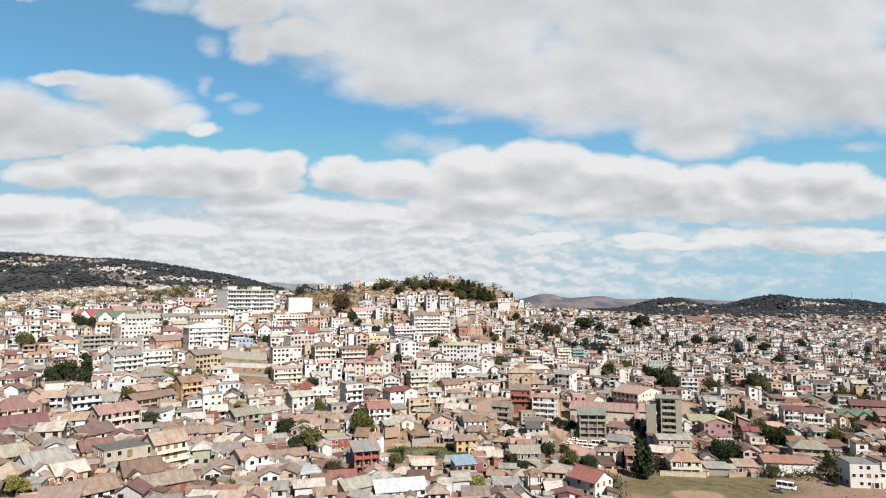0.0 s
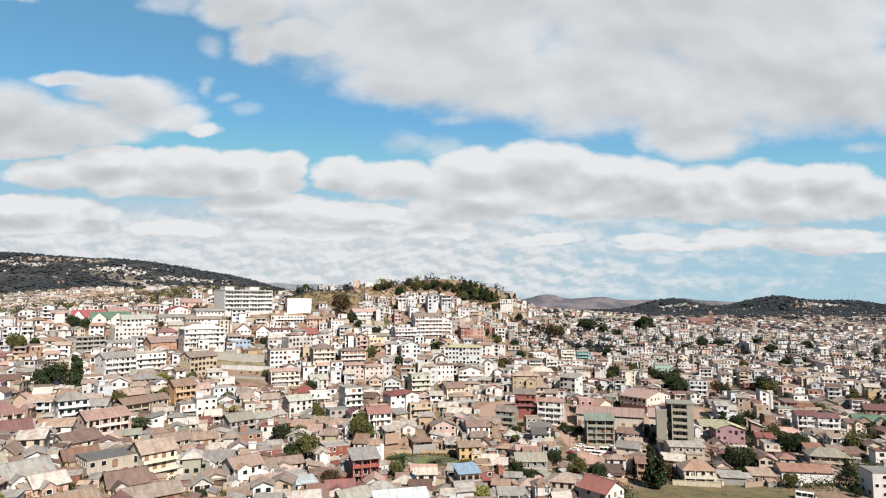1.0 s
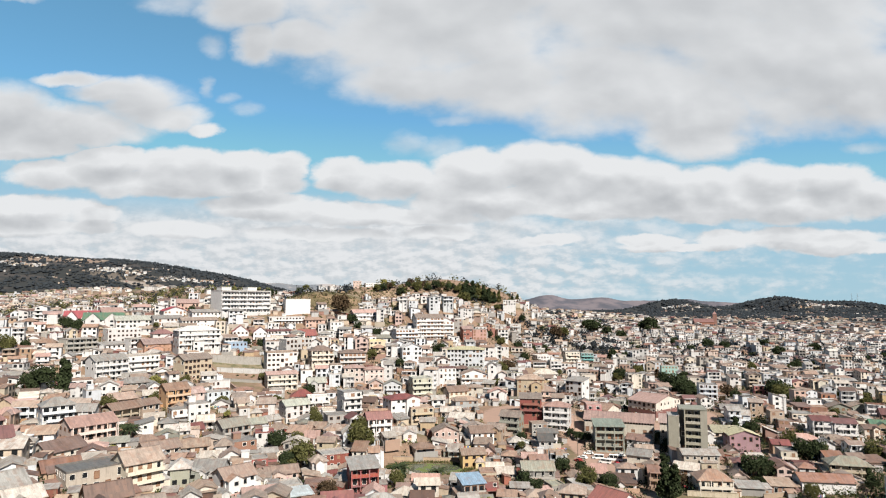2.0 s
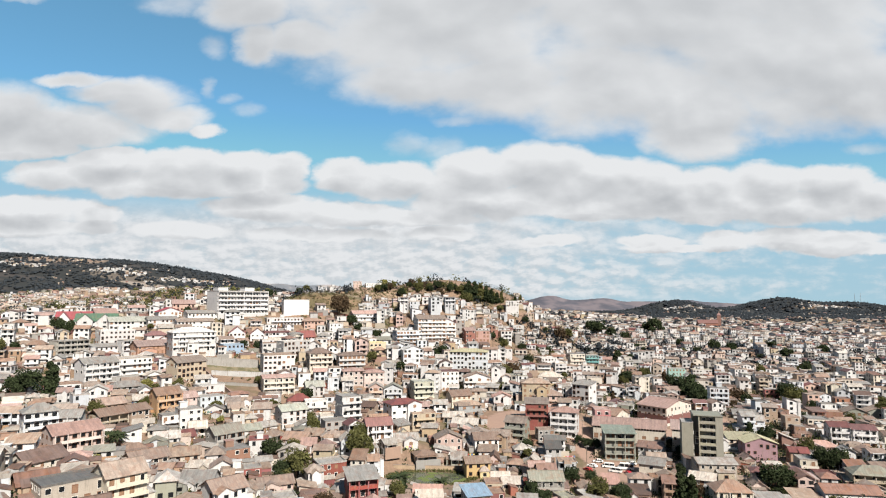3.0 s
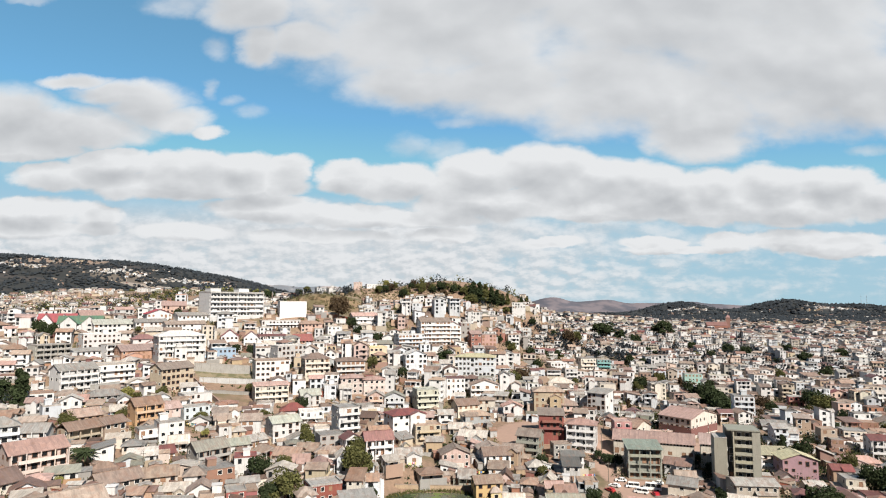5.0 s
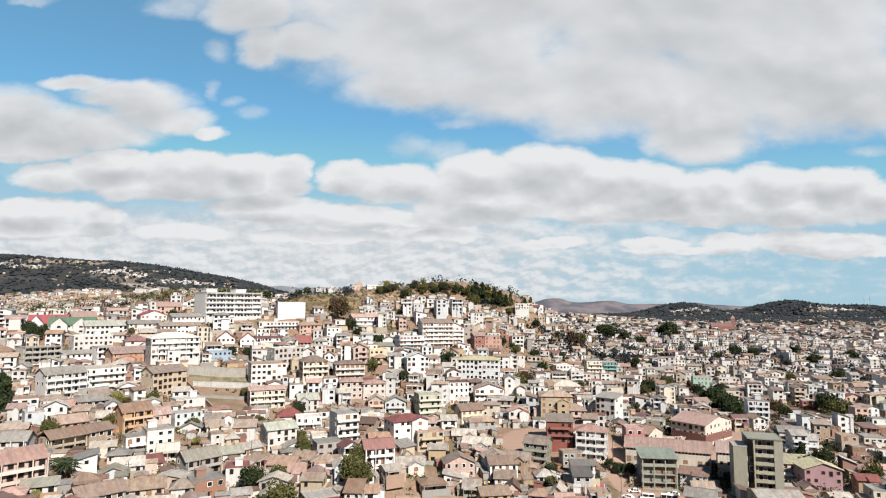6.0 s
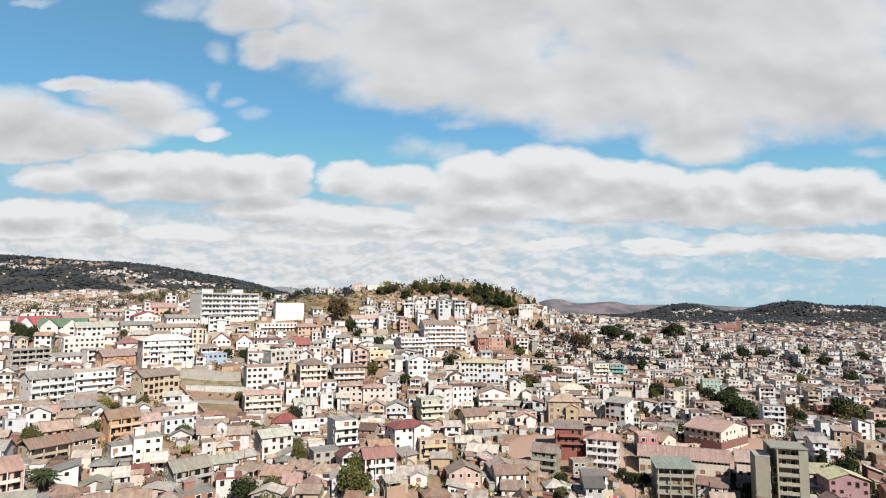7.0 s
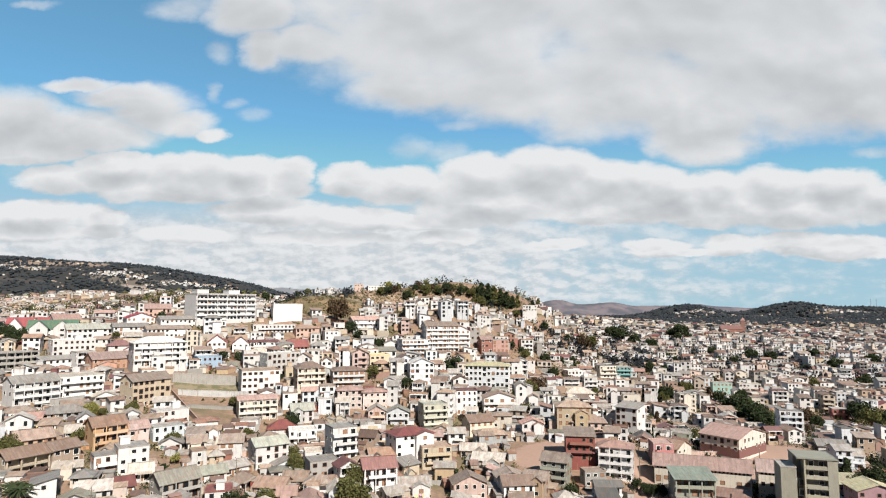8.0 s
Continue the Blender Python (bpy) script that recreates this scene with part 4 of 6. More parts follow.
house(-131.5, 248.5, 19.6, 52, 15.5, 11, 3, "gable", 2.6, "salmonw", "salmonroof", "balc")
house(-126.5, 223.7, 22.2, 64, 12.3, 9, 1, "gable", 2.6, "cream", "rustcorr", "win")
house(-100.4, 196.4, 20.9, 47, 14.9, 10, 2, "flat", 0.5, "beige", "darkgrey", "win")
house(-89.9, 202.0, 18.4, 49, 10.3, 9, 3, "gable", 2.8, "creamyellow", "tan", "balc")
house(-110.8, 199.0, 22.8, 44, 9.2, 8, 1, "gable", 2.2, "tanw", "rustcorr", "win")
house(-124.1, 178.4, 25.7, 50, 7.4, 8, 1, "gable", 2.4, "tanw", "greengrey", "open")
house(-112.8, 176.7, 23.7, 57, 11.3, 10, 1, "gable", 3.2, "white", "grey", "win")
house(-104.2, 173.6, 22.4, 51, 7.7, 8, 1, "gable", 2, "pinkw", "pale", "win")
house(-89.6, 185.4, 19.3, 41, 10.2, 8, 1, "gable", 3, "cream", "brown", "win")
house(-81.0, 181.0, 17.5, 39, 14.9, 9, 1, "gable", 2, "maroonw", "tan", "win")
house(-93.4, 165.2, 19.9, 49, 11.6, 9, 1, "gable", 2.4, "white", "tan", "win")
house(-67.6, 218.5, 12.7, 45, 10.1, 9, 2, "gable", 2.4, "white", "rustbrown", "win")
house(-81.5, 266.6, 12.6, 37, 9.7, 8, 2, "flat", 0.3, "brickred", "grey", "win")
house(-71.3, 255.9, 11.4, 25, 6.0, 7, 1, "flat", 0.5, "crimson", "grey", "win")
house(-48.1, 219.4, 9.6, 27, 8.3, 7, 1, "shed", 0.6, "white", "paleblue", "win")
house(-59.2, 242.0, 10.1, 26, 11.0, 7, 1, "gable", 1.8, "pinkw", "rustbrown", "win")
house(-45.0, 263.8, 8.4, 27, 10.4, 8, 2, "flat", 0.6, "maroonw", "grey", "band")
house(-30.1, 240.3, 6.7, 19, 9.6, 9, 3, "shed", 2, "crimson", "grey", "open")
house(-30.1, 211.1, 7.5, 38, 10.4, 8, 1, "gable", 2.2, "grey", "greengrey", "plainw")
house(-33.5, 245.5, 7.2, -12, 8.1, 7, 1, "gable", 2, "cream", "pale", "win")
house(10.1, 284.7, 3.6, 10, 9.6, 8, 2, "gable", 1.6, "yellow", "tan", "win")
house(7.7, 240.4, 4.5, 16, 7.6, 8, 2, "shed", 1.4, "grey", "blue", "balc")
house(52.8, 223.7, 3.6, -51, 11.1, 10, 2, "gable", 3, "white", "redroof", "win")
house(23.1, 226.7, 4.1, -1, 10.9, 9, 1, "flat", 0.4, "white", "grey", "open")
house(80.1, 282.3, 3.8, -28, 9.3, 8, 2, "gable", 1.8, "cream", "grey", "win")
house(86.7, 304.2, 5.3, -28, 9.5, 8, 2, "gable", 1.6, "white", "rustcorr", "win")
house(-15.2, 214.8, 6.1, 16, 16.9, 12, 1, "gable", 2.2, "white", "paleblue", "win")
house(13.4, 319.0, 7.4, 9, 10.0, 8, 2, "gfront", 1.8, "white", "tan", "win")
house(33.9, 261.2, 3.7, 0, 11.7, 9, 2, "gable", 2.2, "grey", "greengrey", "balc")
house(-104.6, 246.9, 17.0, 48, 12.2, 8, 1, "gable", 2.2, "tanw", "rustbrown", "win")
house(-97.2, 258.1, 15.4, 26, 11.6, 7, 1, "gable", 2, "cream", "tan", "win")
house(-79.1, 229.4, 14.7, 4, 9.5, 8, 1, "gable", 2.4, "whitegrey", "grey", "win")
house(171.3, 326.5, 4.0, -13, 15.8, 8, 1, "hip", 1.8, "pinkw", "salmonroof", "win")
house(41.6, 233.4, 3.7, -15, 8.3, 8, 2, "hip", 1.8, "beige", "tan", "balc")
house(92.2, 263.7, 3.3, -29, 8.4, 8, 2, "gable", 1.6, "white", "pale", "win")
house(-98.6, 698.0, 88.6, 9, 8.9, 9, 2, "flat", 0.4, "salmonw", "pink", "win", label="pale salmon two-storey house on the hilltop rock")
house(-80.1, 704.8, 86.7, 17, 21.7, 10, 2, "flat", 0.4, "white", "white", "win", label="low white walled building on the hilltop")
house(67.6, 676.9, 68.1, -7, 13.3, 9, 2, "flat", 0.4, "white", "white", "win")
house(500.8, 1216.0, 25.5, -9, 35.9, 14, 3, "gable", 6, "brickred", "redroof", "plainw", label="red brick church nave with steep red roof")
house(523.3, 1216.1, 26.2, -25, 7.2, 7, 8, "hip", 5, "brickred", "redroof", "plainw", label="slender red brick church tower with pointed roof")
house(-556.5, 993.5, 80.8, 31, 5.6, 5.4, 4, "hip", 3.4, "white", "whiteroof", "plainw", label="small white far church with pointed roof")
house(-202.7, 499.8, 65.2, 26, 15.5, 15, 2, "gable", 3, "salmon", "salmonroof", "win")
house(-56.9, 516.6, 45.7, 17, 9.8, 9, 2, "flat", 0.4, "white", "pale", "win")
house(-50.5, 610.1, 62.4, 10, 7.6, 8, 2, "flat", 0.4, "white", "white", "win")
house(70.0, 647.4, 43.9, -3, 11.1, 9, 2, "flat", 0.4, "whitegrey", "white", "balc")
house(-1.2, 512.4, 45.2, 9, 12.4, 9, 4, "gfront", 3, "white", "pinkred", "balc")
house(8.3, 518.8, 46.9, 13, 7.2, 9, 4, "flat", 0.4, "grey", "white", "win")
house(262.4, 1206.6, 29.0, -9, 35.7, 10, 3, "flat", 0.4, "white", "white", "win")
house(332.5, 1301.3, 32.0, -11, 15.5, 9, 4, "flat", 0.4, "cream", "grey", "win")
house(319.8, 1199.9, 27.4, -12, 18.2, 9, 3, "flat", 0.4, "white", "grey", "balc")
house(316.6, 1099.5, 26.3, -13, 18.4, 9, 3, "flat", 0.4, "salmon", "grey", "win")
house(372.5, 1044.7, 25.7, -17, 17.4, 9, 4, "flat", 0.4, "white", "white", "win")
house(-146.1, 433.7, 38.7, 37, 24.3, 10, 1, "flat", 0.3, "skyblue", "paleblue", "plainw", label="low sky-blue building with pale flat roof above grey wall")

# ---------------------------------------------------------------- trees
# far: haze blue and cloud-shadow darkness put into the leaf colour
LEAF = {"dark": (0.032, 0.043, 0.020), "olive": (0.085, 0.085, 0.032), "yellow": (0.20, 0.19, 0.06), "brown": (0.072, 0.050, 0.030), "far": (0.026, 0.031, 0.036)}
LEAF_WORDS = {"dark": "dark green", "olive": "olive-green", "yellow": "yellow-green", "brown": "brownish"}


def leaf_mat(key):
    rgb = LEAF[key]

    def make(n, b):
        r = n.add("ShaderNodeNewGeometry").outputs["Random Per Island"]
        n.t.links.new(n.mix(r, [c * 0.7 for c in rgb], [c * 1.35 for c in rgb]), b.inputs["Base Color"])
        b.inputs["Roughness"].default_value = 0.95
        b.inputs["Specular IOR Level"].default_value = 0.1
    return material("leaves_" + key, make)


bark = plain("bark", (0.13, 0.09, 0.06), 0.95)


def tapered(path, r0, r1, sides=6):
    """A tapered limb along a path of points."""
    v, f = [], []
    for i, q in enumerate(path):
        r = r0 + (r1 - r0) * i / (len(path) - 1)
        v += [(q[0] + r * math.cos(2 * math.pi * k / sides), q[1] + r * math.sin(2 * math.pi * k / sides), q[2]) for k in range(sides)]
    for i in range(len(path) - 1):
        f += [(i * sides + k, i * sides + (k + 1) % sides, (i + 1) * sides + (k + 1) % sides, (i + 1) * sides + k) for k in range(sides)]
    return v, f


def tree_meshes(kind, seed):
    """Trunk with limbs, and crown, of a tree one metre high."""
    r = random.Random(seed)
    tv, tf, cv, cf = [], [], [], []

    def limb(path, r0, r1):
        v, f = tapered(path, r0, r1)
        tf.extend(tuple(i + len(tv) for i in q) for q in f)
        tv.extend(v)

    def leaf(c, size, up=0.3):
        n = Vector((r.gauss(0, 1), r.gauss(0, 1), r.gauss(up, 0.8))).normalized()
        t = n.orthogonal().normalized()
        t = t * math.cos(2.1 * size * 99) + n.cross(t) * math.sin(2.1 * size * 99)
        s = n.cross(t)
        o = len(cv)
        cv.extend([c + t * size, c + s * size * 0.7 + n * size * 0.25, c - t * size * 0.9, c - s * size * 0.7 + n * size * 0.2])
        cf.append((o, o + 1, o + 2, o + 3))

    if kind == "palm":
        limb([(0, 0, 0), (0.02, 0.01, 0.3), (0.03, 0, 0.6)], 0.035, 0.025)
        for i in range(46):
            a, lift = r.uniform(0, 6.28), r.uniform(-0.1, 0.9)
            q, d = Vector((0.03, 0, 0.6)), Vector((math.cos(a), math.sin(a), lift)).normalized()
            side = Vector((-d.y, d.x, 0)).normalized()
            for k in range(7):
                w = 0.034 * (1 - k / 8)
                e = q + d * 0.085
                o = len(cv)
                for sgn in (-1, 1):
                    o = len(cv)
                    cv.extend([q, e, e + side * sgn * w * 1.8 - Vector((0, 0, w * 1.1)), q + side * sgn * w * 1.8 - Vector((0, 0, w * 1.1))])
                    cf.append((o, o + 1, o + 2, o + 3))
                q, d = e, (d - Vector((0, 0, 0.16))).normalized()
        return tv, tf, cv, cf
    lobes = []
    if kind == "tall":
        limb([(0, 0, 0), (0.01, 0, 0.4), (0, 0.01, 0.85)], 0.03, 0.01)
        for i in range(15):
            z = 0.18 + 0.75 * i / 14
            w = 0.20 * (1 - (z - 0.1) ** 2 * 0.85)
            a = r.uniform(0, 6.28)
            lobes.append((Vector((math.cos(a) * w * 0.5, math.sin(a) * w * 0.5, z)), w * r.uniform(0.5, 0.85)))
    else:
        limb([(0, 0, 0), (0.01, 0.01, 0.2), (0, 0.02, 0.42)], 0.05, 0.03)
        for i in range(13):
            a, e = i * 2.4 + r.uniform(-0.4, 0.4), r.uniform(0, 1)
            q = Vector((math.cos(a) * 0.34 * (1 - 0.5 * e), math.sin(a) * 0.34 * (1 - 0.5 * e), 0.36 + 0.44 * e))
            lobes.append((q, r.uniform(0.13, 0.22)))
            if i % 2 == 0:
                limb([(0, 0.02, 0.3), (q.x * 0.5, q.y * 0.5, q.z * 0.75), tuple(q)], 0.022, 0.006)
    for c, rad in lobes:
        for _ in range(150):
            d = Vector((r.gauss(0, 1), r.gauss(0, 1), r.gauss(0, 0.85))).normalized()
            leaf(c + d * rad * (0.4 + 0.65 * r.random() ** 0.5), r.uniform(0.028, 0.048))
    return tv, tf, cv, cf


TREES = {}


def tree(x, y, z, h, kind, leaves, reserve=True):
    variant = rng.randrange(3)
    key = (kind, leaves, variant)
    if key not in TREES:
        tv, tf, cv, cf = tree_meshes(kind, variant + 11)
        TREES[key] = raw_mesh("trunk", tv, tf, [bark]), raw_mesh("crown", cv, cf, [leaf_mat(leaves)])
    if reserve:
        take(x, y, 2.0, 2.0, 0)
        KEPT_IN_VIEW.extend([(x, y, z + 0.45 * h), (x, y, z + 0.75 * h)])
    top = new("palm_tree" if kind == "palm" else "tree")
    top.empty_display_size = 1
    top.matrix_world = pose(x, y, z, 0, 0, rng.uniform(0, 360))
    wide = rng.uniform(0.9, 1.2)
    for name, me in zip(("trunk", "crown"), TREES[key]):
        put(name, me, top, 0, 0, 0, 0, (h * wide, h * wide, h))
    shape = {"palm": "palm with drooping fronds", "tall": "slender upright tree", "round": "broad leafy tree"}[kind]
    tagged(top, f"{LEAF_WORDS[leaves]} {shape} standing among the houses", "palm" if kind == "palm" else "tree", "trees of the town")


tree(-90.1, 540.7, 59.4, 20.6, "round", "brown")
tree(-78.6, 528.9, 52.6, 10.4, "round", "dark")
tree(-71.7, 518.4, 47.3, 9.4, "round", "dark")
tree(-54.8, 505.0, 42.6, 9.8, "round", "dark")
tree(-47.8, 415.0, 34.6, 8.2, "round", "olive")
tree(-5.6, 462.0, 31.9, 12.1, "round", "dark")
tree(-10.0, 465.3, 32.9, 8.1, "round", "dark")
tree(-69.4, 703.5, 88.4, 9.6, "round", "yellow")
tree(-59.3, 697.7, 86.6, 7.3, "round", "olive")
tree(-48.6, 681.4, 80.3, 8.1, "round", "olive")
tree(-42.5, 698.4, 87.2, 7.8, "round", "dark")
tree(-31.1, 692.2, 84.9, 10.0, "round", "olive")
tree(-20.0, 692.9, 84.9, 8.9, "round", "olive")
tree(-11.7, 693.5, 84.9, 12.2, "round", "dark")
tree(2.1, 692.3, 82.8, 10.0, "round", "dark")
tree(13.2, 693.1, 81.7, 10.0, "round", "olive")
tree(22.7, 685.3, 75.1, 20.7, "tall", "dark")
tree(28.6, 684.0, 73.5, 21.8, "tall", "dark")
tree(34.7, 685.1, 72.9, 19.1, "tall", "olive")
tree(40.6, 684.8, 71.9, 18.5, "tall", "dark")
tree(46.0, 684.5, 70.8, 16.3, "tall", "dark")
tree(52.0, 684.6, 70.3, 13.1, "tall", "dark")
tree(18.2, 681.8, 74.0, 10.8, "round", "olive")
tree(-254.8, 440.0, 49.7, 10.2, "round", "dark")
tree(-237.8, 1012.9, 80.8, 15.3, "round", "dark")
tree(-358.5, 1593.4, 97.1, 19.5, "round", "olive")
tree(-265.2, 943.1, 76.9, 15.7, "round", "dark")
tree(-258.0, 950.7, 76.9, 12.7, "tall", "dark")
tree(-109.5, 681.2, 79.0, 7.6, "round", "dark")
tree(-214.9, 485.2, 61.3, 5.4, "round", "olive")
tree(-193.4, 485.9, 62.1, 7.3, "round", "dark")
tree(-127.2, 443.2, 39.2, 8.3, "round", "dark")
tree(-151.0, 340.4, 28.3, 6.3, "round", "yellow")
tree(-146.9, 342.0, 28.0, 4.1, "round", "olive")
tree(-138.7, 348.2, 27.4, 6.5, "round", "olive")
tree(-149.7, 293.1, 24.6, 6.9, "round", "olive")
tree(-127.1, 264.7, 19.7, 6.5, "palm", "dark")
tree(-61.5, 312.3, 13.7, 7.9, "round", "olive")
tree(-39.0, 297.5, 13.5, 8.1, "round", "olive")
tree(-34.2, 293.7, 12.2, 4.3, "round", "dark")
tree(36.6, 446.5, 20.6, 10.9, "round", "olive")
tree(44.7, 465.8, 19.1, 12.2, "round", "brown")
tree(-5.6, 331.0, 9.0, 3.0, "round", "dark")
tree(-2.2, 331.1, 9.0, 2.8, "round", "dark")
tree(113.0, 656.3, 32.2, 16.4, "round", "brown")
tree(124.7, 673.4, 34.2, 12.7, "round", "olive")
tree(201.5, 855.0, 25.0, 25.0, "round", "dark")
tree(206.4, 913.1, 27.3, 21.0, "round", "dark")
tree(214.3, 842.2, 24.5, 17.8, "round", "dark")
tree(220.2, 797.7, 22.4, 15.4, "round", "dark")
tree(288.9, 890.6, 27.4, 24.7, "round", "dark")
tree(283.9, 906.5, 28.0, 17.8, "round", "dark")
tree(169.8, 504.7, 7.5, 11.1, "round", "dark")
tree(162.8, 471.1, 5.5, 15.0, "round", "dark")
tree(165.5, 462.7, 5.1, 16.6, "round", "dark")
tree(161.6, 441.6, 4.7, 16.9, "round", "dark")
tree(160.6, 431.0, 5.0, 13.9, "round", "dark")
tree(178.2, 451.8, 4.6, 9.7, "round", "olive")
tree(193.2, 450.0, 4.4, 11.5, "round", "brown")
tree(195.1, 441.5, 4.3, 9.4, "round", "dark")
tree(236.3, 468.1, 4.4, 13.5, "round", "dark")
tree(228.8, 447.0, 4.0, 13.3, "round", "olive")
tree(234.6, 447.6, 3.9, 12.7, "round", "dark")
tree(-51.0, 397.4, 29.0, 4.4, "round", "olive")
tree(-190.0, 310.2, 28.8, 14.2, "round", "dark")
tree(-179.2, 309.7, 28.3, 17.5, "tall", "dark")
tree(-270.2, 397.1, 39.0, 13.1, "round", "olive")
tree(-265.1, 408.0, 41.1, 7.5, "round", "dark")
tree(-254.9, 448.2, 52.0, 8.2, "round", "dark")
tree(-121.5, 259.4, 18.9, 8.5, "palm", "dark")
tree(-106.1, 156.2, 22.5, 6.5, "round", "yellow")
tree(-68.8, 273.1, 11.0, 9.9, "round", "dark")
tree(-54.8, 253.7, 9.1, 12.4, "round", "olive")
tree(-59.5, 251.1, 9.7, 8.2, "round", "dark")
tree(-36.6, 280.7, 9.3, 13.2, "round", "olive")
tree(-29.9, 266.3, 7.4, 4.8, "round", "dark")
tree(-19.0, 257.0, 5.5, 8.4, "palm", "dark")
tree(-4.2, 257.6, 4.5, 7.0, "palm", "dark")
tree(-69.6, 189.4, 14.9, 4.1, "round", "dark")
tree(-39.6, 226.2, 7.9, 6.9, "round", "brown")
tree(76.5, 243.1, 3.1, 15.8, "tall", "dark")
tree(78.5, 240.6, 3.0, 13.0, "tall", "dark")
tree(117.4, 263.2, 3.0, 10.9, "round", "dark")
tree(124.6, 267.2, 2.9, 9.7, "round", "dark")
tree(156.2, 286.8, 2.9, 11.9, "round", "dark")
tree(152.1, 288.8, 3.0, 11.5, "round", "dark")
tree(159.8, 314.8, 3.4, 9.1, "round", "olive")
tree(185.3, 293.3, 2.9, 9.0, "round", "olive")
tree(51.3, 253.6, 3.3, 8.2, "round", "olive")
tree(58.0, 249.1, 3.2, 8.1, "round", "dark")
tree(45.5, 270.7, 3.4, 7.8, "round", "dark")
tree(11.5, 219.9, 4.3, 7.1, "round", "yellow")
tree(159.9, 454.2, 4.8, 12.4, "round", "dark")
tree(166.9, 454.2, 4.8, 9.9, "round", "dark")
tree(-108.6, 320.4, 21.1, 6.4, "round", "olive")
tree(-66.0, 324.0, 14.1, 7.7, "round", "olive")
tree(-146.8, 291.0, 24.2, 6.4, "round", "olive")
tree(145.8, 232.6, 2.8, 4.2, "round", "dark")
tree(33.0, 300.6, 5.7, 4.9, "round", "olive")
tree(-22.1, 260.4, 6.0, 3.8, "round", "dark")
tree(60.2, 311.4, 7.9, 5.0, "round", "dark")
tree(63.4, 309.5, 7.4, 5.8, "round", "dark")
tree(99.5, 316.1, 6.0, 5.9, "round", "dark")
tree(103.5, 316.2, 5.6, 6.7, "round", "dark")
tree(57.8, 314.8, 8.8, 4.7, "round", "dark")
tree(140.2, 323.8, 4.3, 9.0, "round", "dark")
tree(149.8, 329.4, 4.7, 10.5, "round", "dark")
tree(140.7, 330.8, 5.1, 6.3, "round", "dark")
tree(137.9, 513.7, 8.9, 11.4, "round", "dark")
tree(159.9, 536.4, 10.2, 10.4, "round", "olive")
tree(304.7, 738.6, 16.6, 14.1, "round", "dark")
tree(315.2, 719.8, 14.9, 14.8, "round", "dark")
tree(375.7, 750.6, 15.8, 14.3, "round", "dark")
tree(357.2, 683.5, 11.1, 15.0, "round", "dark")
tree(323.8, 594.6, 7.1, 13.6, "round", "dark")
tree(421.0, 726.4, 12.5, 14.9, "round", "dark")
tree(267.5, 696.1, 14.8, 12.0, "round", "dark")
tree(160.0, 616.1, 17.5, 10.4, "round", "dark")
tree(62.1, 512.8, 23.6, 9.2, "round", "dark")
tree(44.7, 480.2, 21.1, 8.4, "round", "dark")
tree(276.9, 583.3, 8.4, 10.6, "round", "olive")
tree(203.4, 699.3, 19.6, 9.9, "round", "dark")
tree(278.0, 771.6, 19.6, 11.1, "round", "dark")
tree(-194.5, 309.7, 28.9, 11.3, "round", "dark")
tree(-266.9, 449.7, 52.3, 9.9, "round", "dark")
tree(-207.6, 459.5, 52.6, 5.4, "round", "olive")
tree(-167.8, 415.3, 41.0, 4.7, "round", "olive")
tree(-138.8, 448.9, 40.5, 6.5, "round", "dark")
tree(-105.6, 375.3, 26.4, 5.6, "round", "olive")
tree(-88.1, 342.6, 19.0, 5.4, "round", "olive")
tree(-54.2, 343.4, 14.6, 5.9, "round", "dark")
tree(-29.8, 409.6, 30.2, 6.9, "round", "dark")
tree(15.3, 438.6, 26.5, 6.9, "round", "dark")
tree(44.1, 520.1, 34.9, 9.3, "round", "olive")
tree(59.0, 529.3, 30.2, 10.3, "round", "dark")
tree(35.0, 525.8, 42.2, 7.1, "round", "dark")
tree(-75.4, 361.1, 19.8, 7.2, "round", "dark")
tree(-135.9, 308.0, 24.7, 6.2, "round", "olive")
tree(-18.7, 246.9, 5.5, 6.7, "round", "olive")
tree(27.8, 254.1, 3.6, 6.9, "round", "dark")
tree(31.6, 248.1, 3.5, 5.8, "round", "dark")
tree(52.8, 270.7, 3.4, 6.4, "round", "dark")


# ---------------------------------------------------------------- garden walls
def garden_wall(ax, ay, az, bx, by, bz, h, wall, label, thick=0.35):
    """A free-standing or retaining wall between two points of its top edge, with a coping."""
    n = max(2, int(math.hypot(bx - ax, by - ay) / 6))
    dx, dy = bx - ax, by - ay
    le = math.hypot(dx, dy)
    ex, ey = -dy / le * thick / 2, dx / le * thick / 2
    for t in (0.15, 0.5, 0.85):
        KEPT_IN_VIEW.append((ax + dx * t, ay + dy * t, az + (bz - az) * t - 0.6 * h))
    top = new("garden_wall")
    top.location = (ax, ay, az - h)
    for name, z0, z1, g in (("wall", -h - 2, 0.0, 1.0), ("coping", 0.0, 0.14, 1.5)):
        v, f = [], []
        for i in range(n + 1):
            t = i / n
            x, y, z = dx * t, dy * t, h + (bz - az) * t
            v += [(x - ex * g, y - ey * g, z + z0), (x + ex * g, y + ey * g, z + z0), (x + ex * g, y + ey * g, z + z1), (x - ex * g, y - ey * g, z + z1)]
        for i in range(n):
            o = 4 * i
            f += [(o + k, o + (k + 1) % 4, o + 4 + (k + 1) % 4, o + 4 + k) for k in range(4)]
        f += [(3, 2, 1, 0), (4 * n, 4 * n + 1, 4 * n + 2, 4 * n + 3)]
        mesh_object(name, v, f, [plaster(WALL[wall], 0.7)], parent=top)
    tagged(top, label, "wall")


